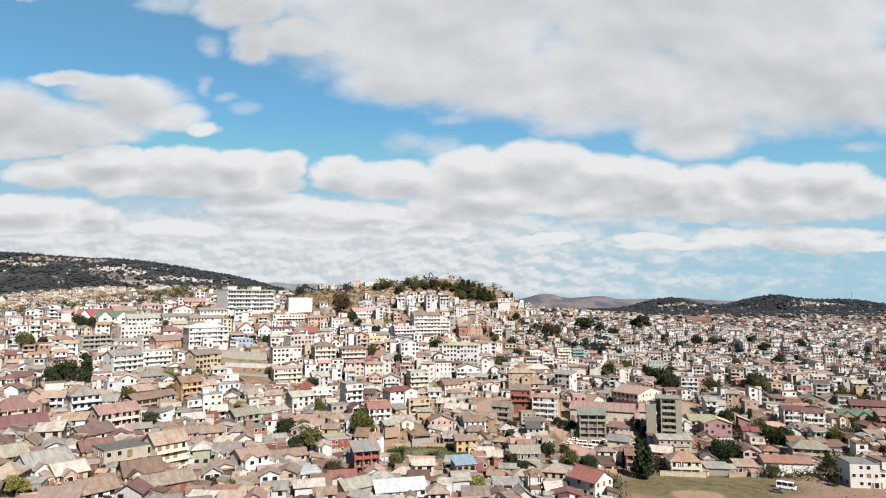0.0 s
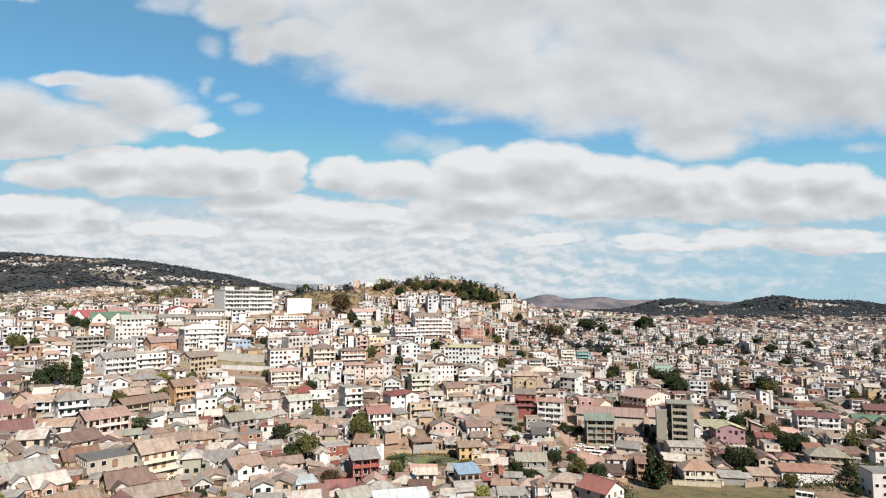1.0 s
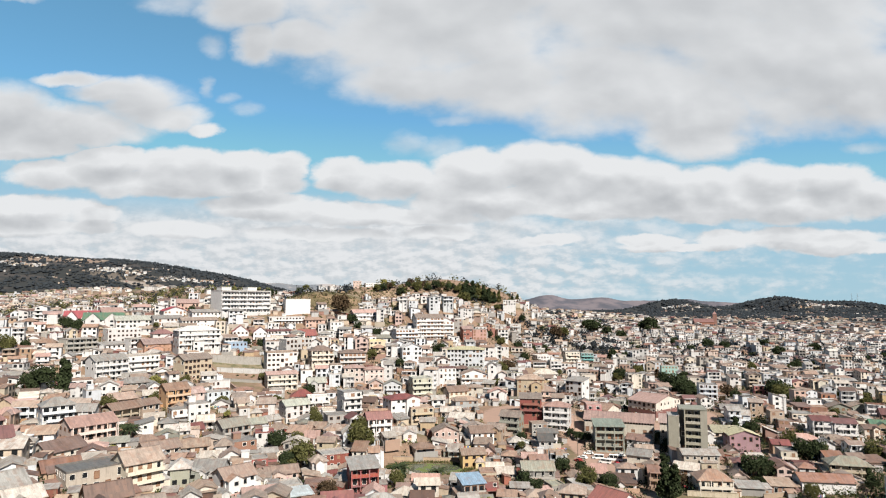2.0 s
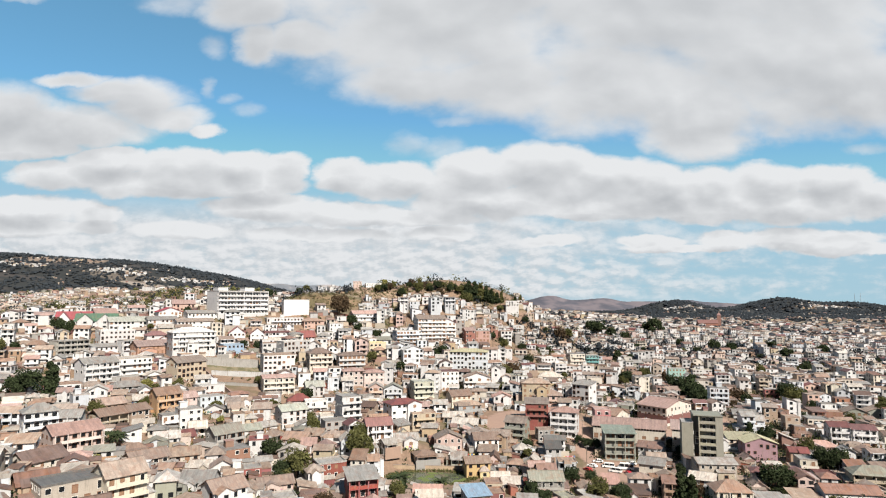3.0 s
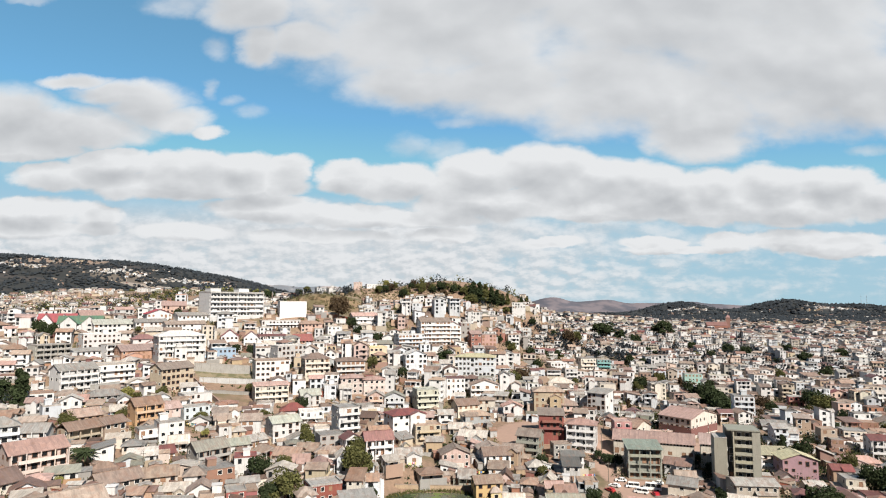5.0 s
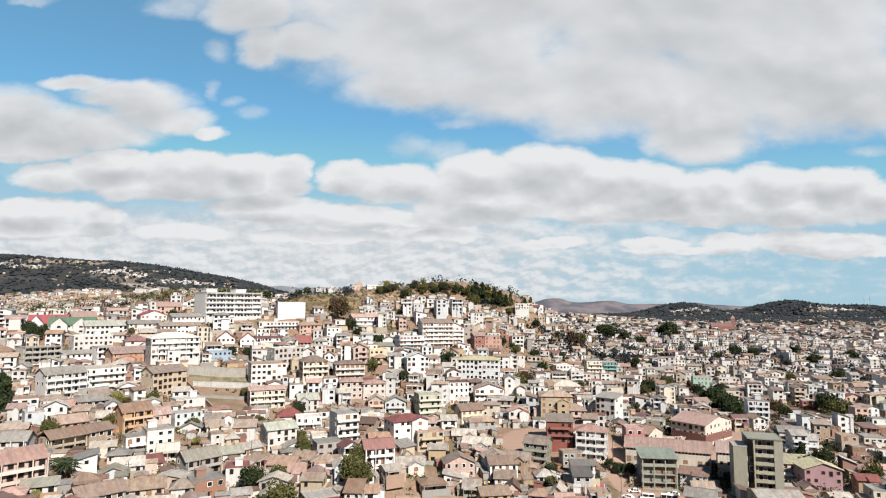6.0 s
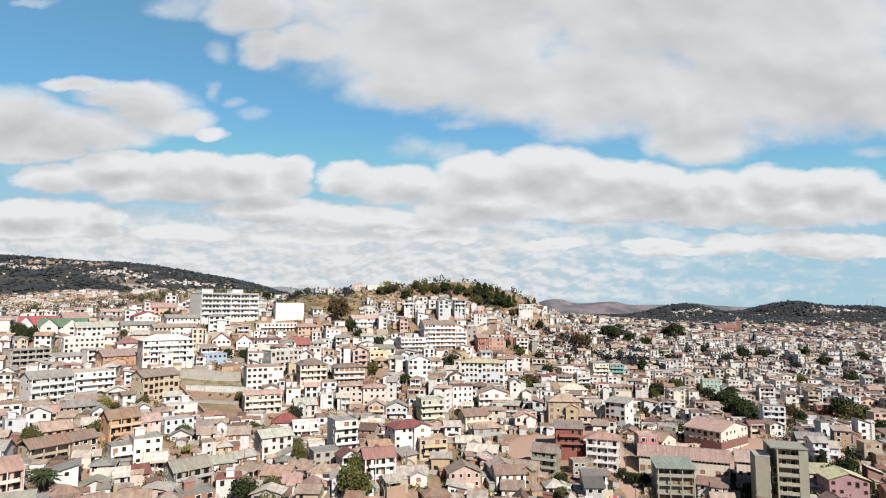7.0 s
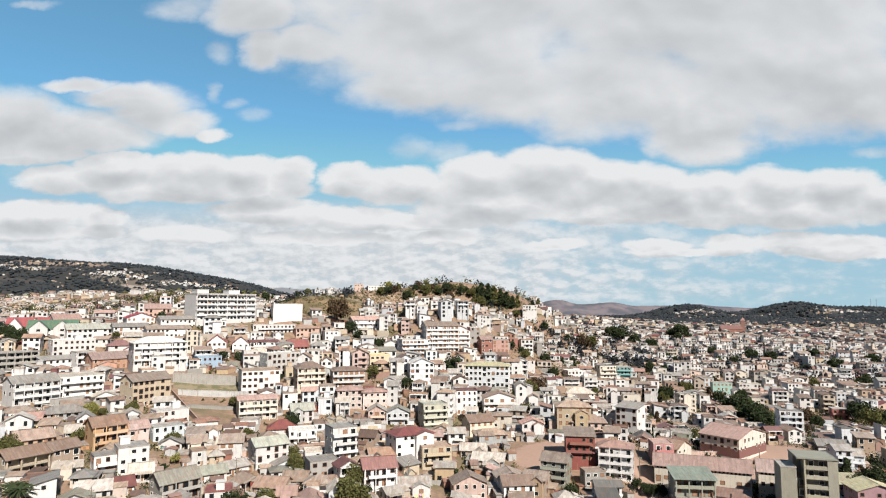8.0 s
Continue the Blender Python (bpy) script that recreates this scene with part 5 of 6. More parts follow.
garden_wall(-142.3, 392.7, 40.4, -114.0, 401.8, 37.8, 4.4, "concrete", "tall pale retaining wall above the terraces")
garden_wall(-134.2, 380.8, 33.9, -103.7, 388.4, 32.0, 2.4, "whitegrey", "pale plastered terrace wall below the retaining wall")
garden_wall(-124.0, 368.1, 29.2, -104.7, 372.5, 27.6, 1.6, "grey", "lower grey terrace wall on the slope")
garden_wall(-137.2, 381.0, 33.8, -95.4, 330.5, 21.4, 1.8, "earth", "long earth-brown stepped wall running down the slope")
garden_wall(-121.0, 241.0, 21.6, -114.0, 252.0, 19.6, 1.5, "white", "white plastered garden wall beside the palm")
garden_wall(85.3, 246.4, 5.2, 102.3, 243.6, 5.1, 1.8, "beige", "weathered beige field wall with coping")
garden_wall(111.1, 243.6, 4.9, 122.7, 246.9, 4.8, 1.6, "tanw", "weathered tan field wall with coping")
garden_wall(62.3, 303.8, 9.1, 81.2, 304.6, 8.4, 2.4, "tanw", "long tan wall of the parking yard")
garden_wall(-23.6, 289.9, 6.1, 4.2, 291.5, 5.2, 1.3, "tanw", "weathered tan wall behind the pond")
garden_wall(48.9, 401.6, 13.9, 65.5, 401.7, 15.1, 1.8, "beige", "beige yard wall beside a dirt yard")
garden_wall(81.5, 349.6, 14.8, 111.0, 362.1, 11.3, 1.2, "pinkw", "pale pink low wall in the school court")
garden_wall(-171.8, 346.7, 34.2, -161.1, 352.7, 35.2, 3.0, "grey", "grey retaining wall under white houses")
garden_wall(-192.2, 346.0, 38.3, -174.9, 341.7, 33.4, 2.0, "tanw", "tan wall along the bare slope")


# open ground that stays free of houses, partly widened to stay in the camera's view: parking yard, dirt yard, school
# court, field, pond, lanes, terraces
for spot in ((66, 284, 28, 32, 0), (31, 338, 24, 30, 0), (129, 358, 28, 40, -35), (100, 342, 42, 20, -32), (98, 206, 72, 80, -8), (146, 224, 26, 22, -20), (-8, 275, 38, 32, 0), (60, 312, 7, 40, -18),
             (66, 338, 6, 28, -12), (-127, 397, 33, 34, 21), (-113, 366, 22, 24, 21), (-20, 330, 5, 60, 20), (-128, 590, 95, 90, 10), (-62, 655, 80, 40, 0), (-200, 362, 36, 26, 30)):
    take(*spot)
KEPT_IN_VIEW.extend((px, 273, 3.9) for px in (-19, -14, -8, -2, 3))  # the pond is kept clear to the camera
KEPT_IN_VIEW.extend((px, 279, 3.9) for px in (-19, -13, -7, -1, 4))

FILL_WALL = ["cream"] * 7 + ["white"] * 11 + ["beige"] * 6 + ["tanw"] * 4 + ["whitegrey"] * 6 + ["pinkw"] * 3 + ["grey"] * 2 + ["earth"] * 2 + ["salmonw", "brickred", "bluewhite", "greyblue", "ochre", "creamyellow", "maroonw", "greengrey"]
FILL_ROOF = ["rustbrown"] * 6 + ["tan"] * 11 + ["grey"] * 4 + ["corr"] * 5 + ["pale"] * 6 + ["rustcorr"] * 3 + ["salmonroof"] * 1 + ["greengrey"] * 2 + ["maroon", "brown", "brown", "pink", "pink"]


DARK_ROOF = ["rustbrown"] * 6 + ["brown"] * 5 + ["rustcorr"] * 6 + ["darkgrey"] * 2 + ["maroon"] * 2 + ["tan"] * 5 + ["grey"] * 4 + ["corr"] * 2


# duller walls for houses past 1500 m: cloud shadow put into their colour
CLOUD_SHADE_WALL = ["tanw"] * 4 + ["beige"] * 4 + ["earth"] * 3 + ["grey"] * 3 + ["cream"] * 2 + ["brickred", "whitegrey"]


def roofs_at(x, y):
    """The low ground beside the field, and more of the east, draw on the darker roofs."""
    return DARK_ROOF if (x > 80 and y < 440) or (x > 40 and rng.random() < 0.6) else FILL_ROOF


def town_angle(x, y):
    """Turn of houses by side of town, eastern fronts set to show sunlit walls to the camera."""
    side = max(-1.0, min(1.0, x / 130))
    return (-8 if side > 0 else -26) * side + 14 * noise.noise((x / 60, y / 60, 5.0))


def near_fill():
    made = 0
    for _ in range(14000):
        y = rng.uniform(125, 340)
        x = rng.uniform(-1, 1) * (0.76 * y + 12)
        if made >= 130 and y < 430:
            break
        w, d = rng.uniform(4.6, 8.6), rng.uniform(4.4, 7)
        rot = town_angle(x, y) + rng.choice((0, 0, 0, 90, -90)) + rng.gauss(0, 7)
        if y < 0.3 * abs(x) + 95 or not is_free(x, y, w, d, rot, 0.3):
            continue
        floors = rng.choice((1, 1, 2, 2, 2, 3) if y < 330 else (1, 2, 2, 3, 3))
        roof = rng.choice(("gable", "gable", "gable", "hip", "gfront", "shed", "flat"))
        while floors and hides_from_camera(x, y, w, d, gz(x, y) + floors * 2.8 + 1.2):
            floors -= 1
        if not floors:
            continue
        made += 1
        take(x, y, w, d, rot)
        house(x, y, gz(x, y), rot, w, d, floors, roof, rng.uniform(1.3, 2.4) if roof != "flat" else 0.4, rng.choice(FILL_WALL if x < 60 else FILL_WALL + ["brickred"] * 9 + ["pinkw"] * 5 + ["earth"] * 4), rng.choice(roofs_at(x, y)),
              rng.choice(("win", "win", "veranda", "balc", "veranda" if floors == 1 else "balc")), rng.uniform(2.6, 2.9), reserve=False)
    return made


near_fill()


def bulk_houses(name, spots, label, windows=True):
    """Houses past counting, joined: walls, roofs and window panes."""
    vs, fs, ix = [], [], []
    walls, roofs = sorted(set(FILL_WALL + CLOUD_SHADE_WALL)), sorted(set(FILL_ROOF + DARK_ROOF))
    mats = [plaster(WALL[c], 0.4) for c in walls] + [sheet_roof(ROOF[c], RUSTY.get(c, 0.12)) for c in roofs] + [glass]
    for x, y, w, d, floors, rot, white in spots:
        roof = rng.choice(("gable", "gable", "gfront", "hip", "shed", "flat") if y < 350 else ("flat", "flat", "flat", "gfront", "gfront", "gable", "hip", "shed") if x < 0.05 * y or y > 1000 else ("flat", "flat", "flat", "flat", "flat", "gfront", "gable", "shed"))
        h = floors * 2.9
        wv, wf, rv, rf = roof_and_walls(w, d, h, roof, rng.uniform(1.0, 2.0) if roof != "flat" else 0.5)
        m = pose(x, y, gz(x, y), 0, 0, rot)
        mixed = FILL_WALL if x < 90 or y > 450 else FILL_WALL + ["brickred"] * 10 + ["pinkw"] * 6 + ["earth"] * 5 + ["maroonw"] * 2
        wc = rng.choice(("white", "white", "white", "bluewhite")) if rng.random() < white else rng.choice(CLOUD_SHADE_WALL if y > 1500 else mixed)
        parts = [(wv, wf, walls.index(wc)), (rv, rf, len(walls) + roofs.index(rng.choice(roofs_at(x, y))))]
        if windows:
            qv, qf = [], []
            hw, hv = rng.uniform(0.5, 0.9), rng.uniform(1.2, 1.75)
            for side, (length, off, turn) in enumerate(((w, d / 2, 0), (d, w / 2, 90), (d, w / 2, -90))):
                n = max(1, int(length / 2.7))
                c, s = math.cos(radians(turn)), math.sin(radians(turn))
                for k in range(floors):
                    for i in range(n):
                        if rng.random() < 0.22:
                            continue
                        u0 = ((i + 0.5) / n - 0.5) * length
                        full = side == 0 and rng.random() < 0.45
                        z0, o = k * 2.9 + (0.15 if full else 0.9), len(qv)
                        qv += [(u * c + (off + 0.05) * s, u * s - (off + 0.05) * c, zz) for u, zz in ((u0 - hw, z0), (u0 + hw, z0), (u0 + hw, z0 + (2.1 if full else hv)), (u0 - hw, z0 + (2.1 if full else hv)))]
                        qf.append((o, o + 1, o + 2, o + 3))
            parts.append((qv, qf, len(mats) - 1))
            if roof == "flat" and rng.random() < 0.28:  # a stair head, and starter columns of a storey to come
                u, q = rng.uniform(-0.3, 0.3) * w, rng.uniform(-0.1, 0.3) * d
                parts.append((*boxes([(u - 1.3, u + 1.3, q - 1.2, q + 1.2, h, h + 2.3), (u - 1.5, u + 1.5, q - 1.4, q + 1.4, h + 2.3, h + 2.45)]), parts[0][2]))
                if rng.random() < 0.4:
                    parts.append((*boxes([(u - 0.12, u + 0.12, q - 0.12, q + 0.12, h, h + 1.4) for u in (-w / 2 + 0.3, w / 2 - 0.3) for q in (-d / 2 + 0.3, d / 2 - 0.3)]), walls.index("grey")))
            if rng.random() < 0.45:  # a wing to the front
                ww, wd = w * rng.uniform(0.35, 0.55), rng.uniform(2, 3.5)
                av, af, bv, bf = roof_and_walls(ww, wd, h - rng.choice((0.3, 2.9)) if floors > 1 else h - 0.4, rng.choice(("gfront", "shed", "flat")), 1.1, 0.3)
                du, dv = rng.uniform(-0.5, 0.5) * (w - ww), -d / 2 - wd / 2 + 0.1
                parts += [([(q[0] + du, q[1] + dv, q[2]) for q in av], af, parts[0][2]), ([(q[0] + du, q[1] + dv, q[2]) for q in bv], bf, parts[1][2])]
            if floors > 1 and rng.random() < 0.62:  # balconies, some on columns under an overhang
                e0, e1, dp = w / 2 * rng.choice((1, 1, 0.4, 0.0)), w / 2 * rng.choice((1, 1, 0.5)), rng.uniform(1.1, 1.7)
                bx = []
                for k in range(1 if rng.random() < 0.7 else floors - 1, floors):
                    zz = k * 2.9
                    bx += [(-e0, e1, -d / 2 - dp, -d / 2, zz - 0.15, zz), (-e0, e1, -d / 2 - dp, -d / 2 - dp + 0.1, zz, zz + 0.8)]
                if rng.random() < 0.5:
                    bx += [(u - 0.13, u + 0.13, -d / 2 - dp + 0.02, -d / 2 - dp + 0.28, -2, h - 0.05) for u in (-e0 + 0.15, (e1 - e0) / 2, e1 - 0.15)]
                    bx.append((-e0, e1, -d / 2 - dp - 0.2, -d / 2, h - 0.12, h + 0.03))
                parts.append((*boxes(bx), parts[0][2] if rng.random() < 0.6 else walls.index("white")))
            elif rng.random() < 0.55:  # a porch on posts
                parts.append((*boxes([(-w / 2, w / 2, -d / 2 - 1.8, -d / 2, 2.4, 2.52)]), parts[1][2]))
                parts.append((*boxes([(u - 0.1, u + 0.1, -d / 2 - 1.75, -d / 2 - 1.55, -2, 2.4) for u in (-w / 2 + 0.15, w / 2 - 0.15)]), parts[0][2]))
            if rng.random() < 0.7:  # a lean-to or yard wall
                lw, ld, lh = rng.uniform(2, 4.5), rng.uniform(2, 3.5), rng.uniform(1.8, 2.8)
                av, af, bv, bf = roof_and_walls(lw, ld, lh, "shed", 0.6, 0.25)
                du, dv = rng.choice((-1, 1)) * (w / 2 + lw / 2), rng.uniform(-0.5, 0.3) * d
                parts += [([(q[0] + du, q[1] + dv, q[2]) for q in av], af, walls.index(rng.choice(FILL_WALL))), ([(q[0] + du, q[1] + dv, q[2]) for q in bv], bf, len(walls) + roofs.index(rng.choice(FILL_ROOF)))]
                yd = rng.uniform(2, 4)
                parts.append((*boxes([(-w / 2 - 1, w / 2 + 1, -d / 2 - yd, -d / 2 - yd + 0.2, -3, 1.7)]), walls.index(rng.choice(("earth", "tanw", "beige", "grey")))))
        for v, f, k in parts:
            o = len(vs)
            vs += [m @ Vector(q) for q in v]
            fs += [tuple(i + o for i in q) for q in f]
            ix += [k] * len(f)
    ob = mesh_object(name, vs, fs, mats, ix)
    tagged(ob, label, "houses", kind="stuff")


def on_hill(x, y):
    return y > 540 and math.hypot((x - 5) / 185, (y - 700) / 150) < 1


def west_plain(x, y):
    """The flat land of small pale houses and gardens behind the white quarter."""
    return x < -0.26 * y and y > 530


def grove(x, y):
    """Tree-filled plots on the eastern plain."""
    return x > 0.05 * y and y > 400 and noise.noise((x / 34, y / 55, 3.0)) > 0.24


def thicket(x, y):
    """Overgrown plots on the low ground beside the field; dark shrubs added partly as shade between houses."""
    return x > 55 and 150 < y <= 430 and noise.noise((x / 15, y / 15, 4.0)) > -0.06


def mid_spots():
    spots = []
    for _ in range(52000):
        y = 120 + 800 * rng.random() ** 0.8
        x = rng.uniform(-1, 1) * (0.76 * y + 25)
        if y < 330 and y < 0.3 * abs(x) + 95:
            continue
        hill = math.hypot((x - 10) / 150, (y - 735) / 75)
        if (-145 < x < 75 and 668 < y < 830) or (hill < 1.2 and x < 10 and y > 600 and rng.random() < 0.7):
            continue
        if noise.noise((x / 45, y / 45, 9.0)) > (0.52 if y < 400 else 0.40):
            continue
        steep, plain_west = on_hill(x, y), west_plain(x, y)
        if plain_west and noise.noise((x / 70, y / 120, 6.0)) > 0.05:
            continue
        if grove(x, y) or thicket(x, y):
            continue
        big = 0.9 if steep or plain_west else 1.0 + 0.2 * (y > 430)
        w, d = rng.uniform(5, 9.5) * big, rng.uniform(4.5, 7.5) * big
        rot = town_angle(x, y) + rng.choice((0, 0, 90)) + rng.gauss(0, 8)
        if not is_free(x, y, w, d, rot, 0.4 + 0.7 * (y > 430)):
            continue
        floors = rng.choice((1, 2, 2) if steep else (1, 1, 2) if plain_west else (1, 2, 2, 2, 3, 3, 4) if y > 380 else (1, 1, 2, 2))
        while floors and hides_from_camera(x, y, w, d, gz(x, y) + floors * 2.9 + 1.0):
            floors -= 1
        if not floors:
            continue
        take(x, y, w, d, rot)
        white = 0.2 if plain_west else 0.80 if x < 30 and y > 310 else 0.62
        spots.append((x, y, w, d, floors, rot, white))
    return spots


def far_spots():
    spots = []
    for _ in range(11000):
        y = 920 * (3300 / 920) ** rng.random()
        x = rng.uniform(-1, 1) * 0.80 * y
        if y > 1500 and noise.noise((x / 220, y / 220, 2.0)) > (0.1 if y < 2300 else -0.1):
            continue
        if west_plain(x, y) and noise.noise((x / 90, y / 160, 6.0)) > 0.1:
            continue
        g = 0.8 if west_plain(x, y) else 1.0
        spots.append((x, y, rng.uniform(8, 13) * g, rng.uniform(7, 11) * g, rng.choice((1, 1, 2) if x < 0 else (1, 2, 2, 3)), rng.uniform(-60, 60), 0.3 if y < 1500 else 0.0))
    for x0, y0, x1, y1, n in ((-1780, 3085, -1500, 3085, 60), (-2260, 3100, -2020, 3090, 45), (-1430, 3060, -1180, 3150, 60), (-1660, 3120, -1500, 3110, 30), (1150, 3320, 1450, 3260, 60), (1900, 3260, 2150, 3300, 80), (1500, 3000, 2300, 3050, 110), (800, 2700, 1500, 2900, 110)):
        for _ in range(n):  # white quarters on the wooded ridge
            k = rng.random()
            spots.append((x0 + (x1 - x0) * k, y0 + (y1 - y0) * k + rng.gauss(0, 16), rng.uniform(7, 16), rng.uniform(7, 11), rng.choice((1, 2, 2, 3)), rng.uniform(-30, 30), 0.6))
    for _ in range(2600):  # strips of houses along the far ridges
        x, y = (rng.uniform(-2700, -700), rng.uniform(2450, 3250)) if rng.random() < 0.5 else (rng.uniform(700, 2600), rng.uniform(2500, 3350))
        if noise.noise((x / 260, gz(x, y) / 26, 4.0)) < 0.28:
            continue
        spots.append((x, y, rng.uniform(6, 13), rng.uniform(6, 10), rng.choice((1, 1, 2)), rng.uniform(-30, 30), 0.25))
    return spots


def shed_spots():
    spots = []
    for _ in range(17000):
        y = rng.uniform(130, 640)
        x = rng.uniform(-1, 1) * (0.76 * y + 10)
        w, d = rng.uniform(2.4, 5) + 1.2 * (y > 400), rng.uniform(2.2, 4) + 0.8 * (y > 400)
        rot = town_angle(x, y) + rng.choice((0, 90)) + rng.gauss(0, 14)
        if y < 0.3 * abs(x) + 95 or not is_free(x, y, w, d, rot, 0.15):
            continue
        if thicket(x, y) or (x > 0.05 * y and y > 400) or (x > 60 and y < 430 and rng.random() < 0.4) or hides_from_camera(x, y, w, d, gz(x, y) + 2.6):
            continue
        take(x, y, w, d, rot)
        spots.append((x, y, w, d, rot))
    return spots


def make_sheds(spots):
    """Small sheds, lean-tos and yard walls that crowd the gaps."""
    vs, fs, ix = [], [], []
    walls, roofs = ["tanw", "earth", "beige", "grey", "brickred", "whitegrey", "maroonw"], ["rustbrown", "rustcorr", "tan", "corr", "grey", "brown"]
    mats = [plaster(WALL[c], 0.7) for c in walls] + [sheet_roof(ROOF[c], 0.6) for c in roofs]
    for x, y, w, d, rot in spots:
        m = pose(x, y, gz(x, y), 0, 0, rot)
        wv, wf, rv, rf = roof_and_walls(w, d, rng.uniform(1.7, 2.7), rng.choice(("shed", "shed", "gable")), rng.uniform(0.4, 0.9), 0.25, 2)
        for v, f, k in ((wv, wf, rng.randrange(len(walls))), (rv, rf, len(walls) + rng.randrange(len(roofs)))):
            o = len(vs)
            vs += [m @ Vector(q) for q in v]
            fs += [tuple(i + o for i in q) for q in f]
            ix += [k] * len(f)
    ob = mesh_object("sheds", vs, fs, mats, ix)
    tagged(ob, "small rusty-roofed sheds and lean-tos crowding the yards", "sheds", kind="stuff")


add_annexes()
SPOTS = mid_spots()
make_sheds(shed_spots())
bulk_houses("town_houses", SPOTS, "tightly packed plastered houses with metal roofs on slopes")
bulk_houses("distant_houses", far_spots(), "pale small houses on far plain and hills, farthest cloud-shaded in colour", False)

def random_trees():
    made = 0
    while made < 72:
        y = 140 + 560 * rng.random()
        x = rng.uniform(-1, 1) * 0.75 * y
        if y < 0.3 * abs(x) + 95 or not is_free(x, y, 2.5, 2.5, 0, 0.0):
            continue
        made += 1
        tree(x, y, gz(x, y) - 0.2, rng.uniform(2.5, 7), rng.choice(("round", "round", "round", "tall")), rng.choice(("dark", "dark", "olive", "olive", "brown", "yellow")), False)


random_trees()
made = 0
while made < 46:  # the leafy low ground beside the field
    tx, ty = rng.uniform(40, 230), rng.uniform(190, 430)
    if ty < 0.3 * tx + 110 or tx > 0.74 * ty or not is_free(tx, ty, 2.2, 2.2, 0, 0.0):
        continue
    made += 1
    tree(tx, ty, gz(tx, ty) - 0.2, rng.uniform(3.5, 7.5), rng.choice(("round", "round", "tall")), rng.choice(("dark", "dark", "dark", "olive", "brown")), False)
made = 0
while made < 80:  # dark garden trees on the eastern plain
    ty = rng.uniform(400, 700)
    tx = rng.uniform(0.06, 0.74) * ty
    if not is_free(tx, ty, 1.6, 1.6, 0, 0.0):
        continue
    made += 1
    tree(tx, ty, gz(tx, ty) - 0.2, rng.uniform(4.5, 9.5), rng.choice(("round", "round", "round", "tall")), rng.choice(("dark", "dark", "dark", "olive", "brown")), False)
for i in range(46):
    cx = -85 + 165 * rng.random()
    cy = 672 + 30 * rng.random() + 0.05 * abs(cx)
    tree(cx, cy, gz(cx, cy) - 0.4, rng.uniform(5, 11) * (1.3 if cx > 20 else 0.9), "tall" if cx > 25 and rng.random() < 0.6 else "round", rng.choice(("dark", "olive", "dark", "brown", "olive")), False)


def bushes():
    """Low shrubs in the gaps between houses, past counting."""
    vs, fs, ix = [], [], []
    for turn in range(21000):
        y = rng.uniform(130, 560) if rng.random() < 0.75 else rng.uniform(520, 720)
        x = rng.uniform(-1, 1) * 0.76 * y if y < 560 else rng.uniform(-170, 190)
        if turn > 15000:
            x, y = rng.uniform(55, 300), rng.uniform(200, 430)
            if not thicket(x, y):
                continue
        scrub = math.hypot((x + 128) / 46, (y - 600) / 46) < 1 or math.hypot((x + 62) / 42, (y - 658) / 22) < 1
        if y < 0.3 * abs(x) + 95 or (not scrub and not is_free(x, y, 0.8, 0.8, 0, 0.0)):
            continue
        lush = thicket(x, y)
        z, s = gz(x, y), rng.uniform(0.5, 1.5) * (1.7 if scrub or lush or (x > 0.05 * y and y > 400) else 1.0) * (1.35 if x > 30 else 1.0)
        shade = rng.choice((0, 0, 1, 2, 2)) if scrub else rng.choice((1, 1, 1, 0)) if lush else 1 if rng.random() < (0.75 if x > 20 else 0.4) else 0
        for _ in range(26):
            c = Vector((x + rng.gauss(0, s * 0.55), y + rng.gauss(0, s * 0.55), z + abs(rng.gauss(0.3 * s, s * 0.6))))
            n = Vector((rng.gauss(0, 1), rng.gauss(0, 1), rng.gauss(0.4, 0.8))).normalized()
            t = n.orthogonal().normalized() * rng.uniform(0.2, 0.42)
            b, o = n.cross(t) * 0.8, len(vs)
            vs += [c + t, c + b, c - t, c - b]
            fs.append((o, o + 1, o + 2, o + 3))
            ix.append(shade)
    ob = mesh_object("bushes", vs, fs, [leaf_mat("olive"), leaf_mat("dark"), leaf_mat("brown")], ix)
    tagged(ob, "olive-green shrubs growing in gaps between houses", "bushes", kind="stuff")


bushes()


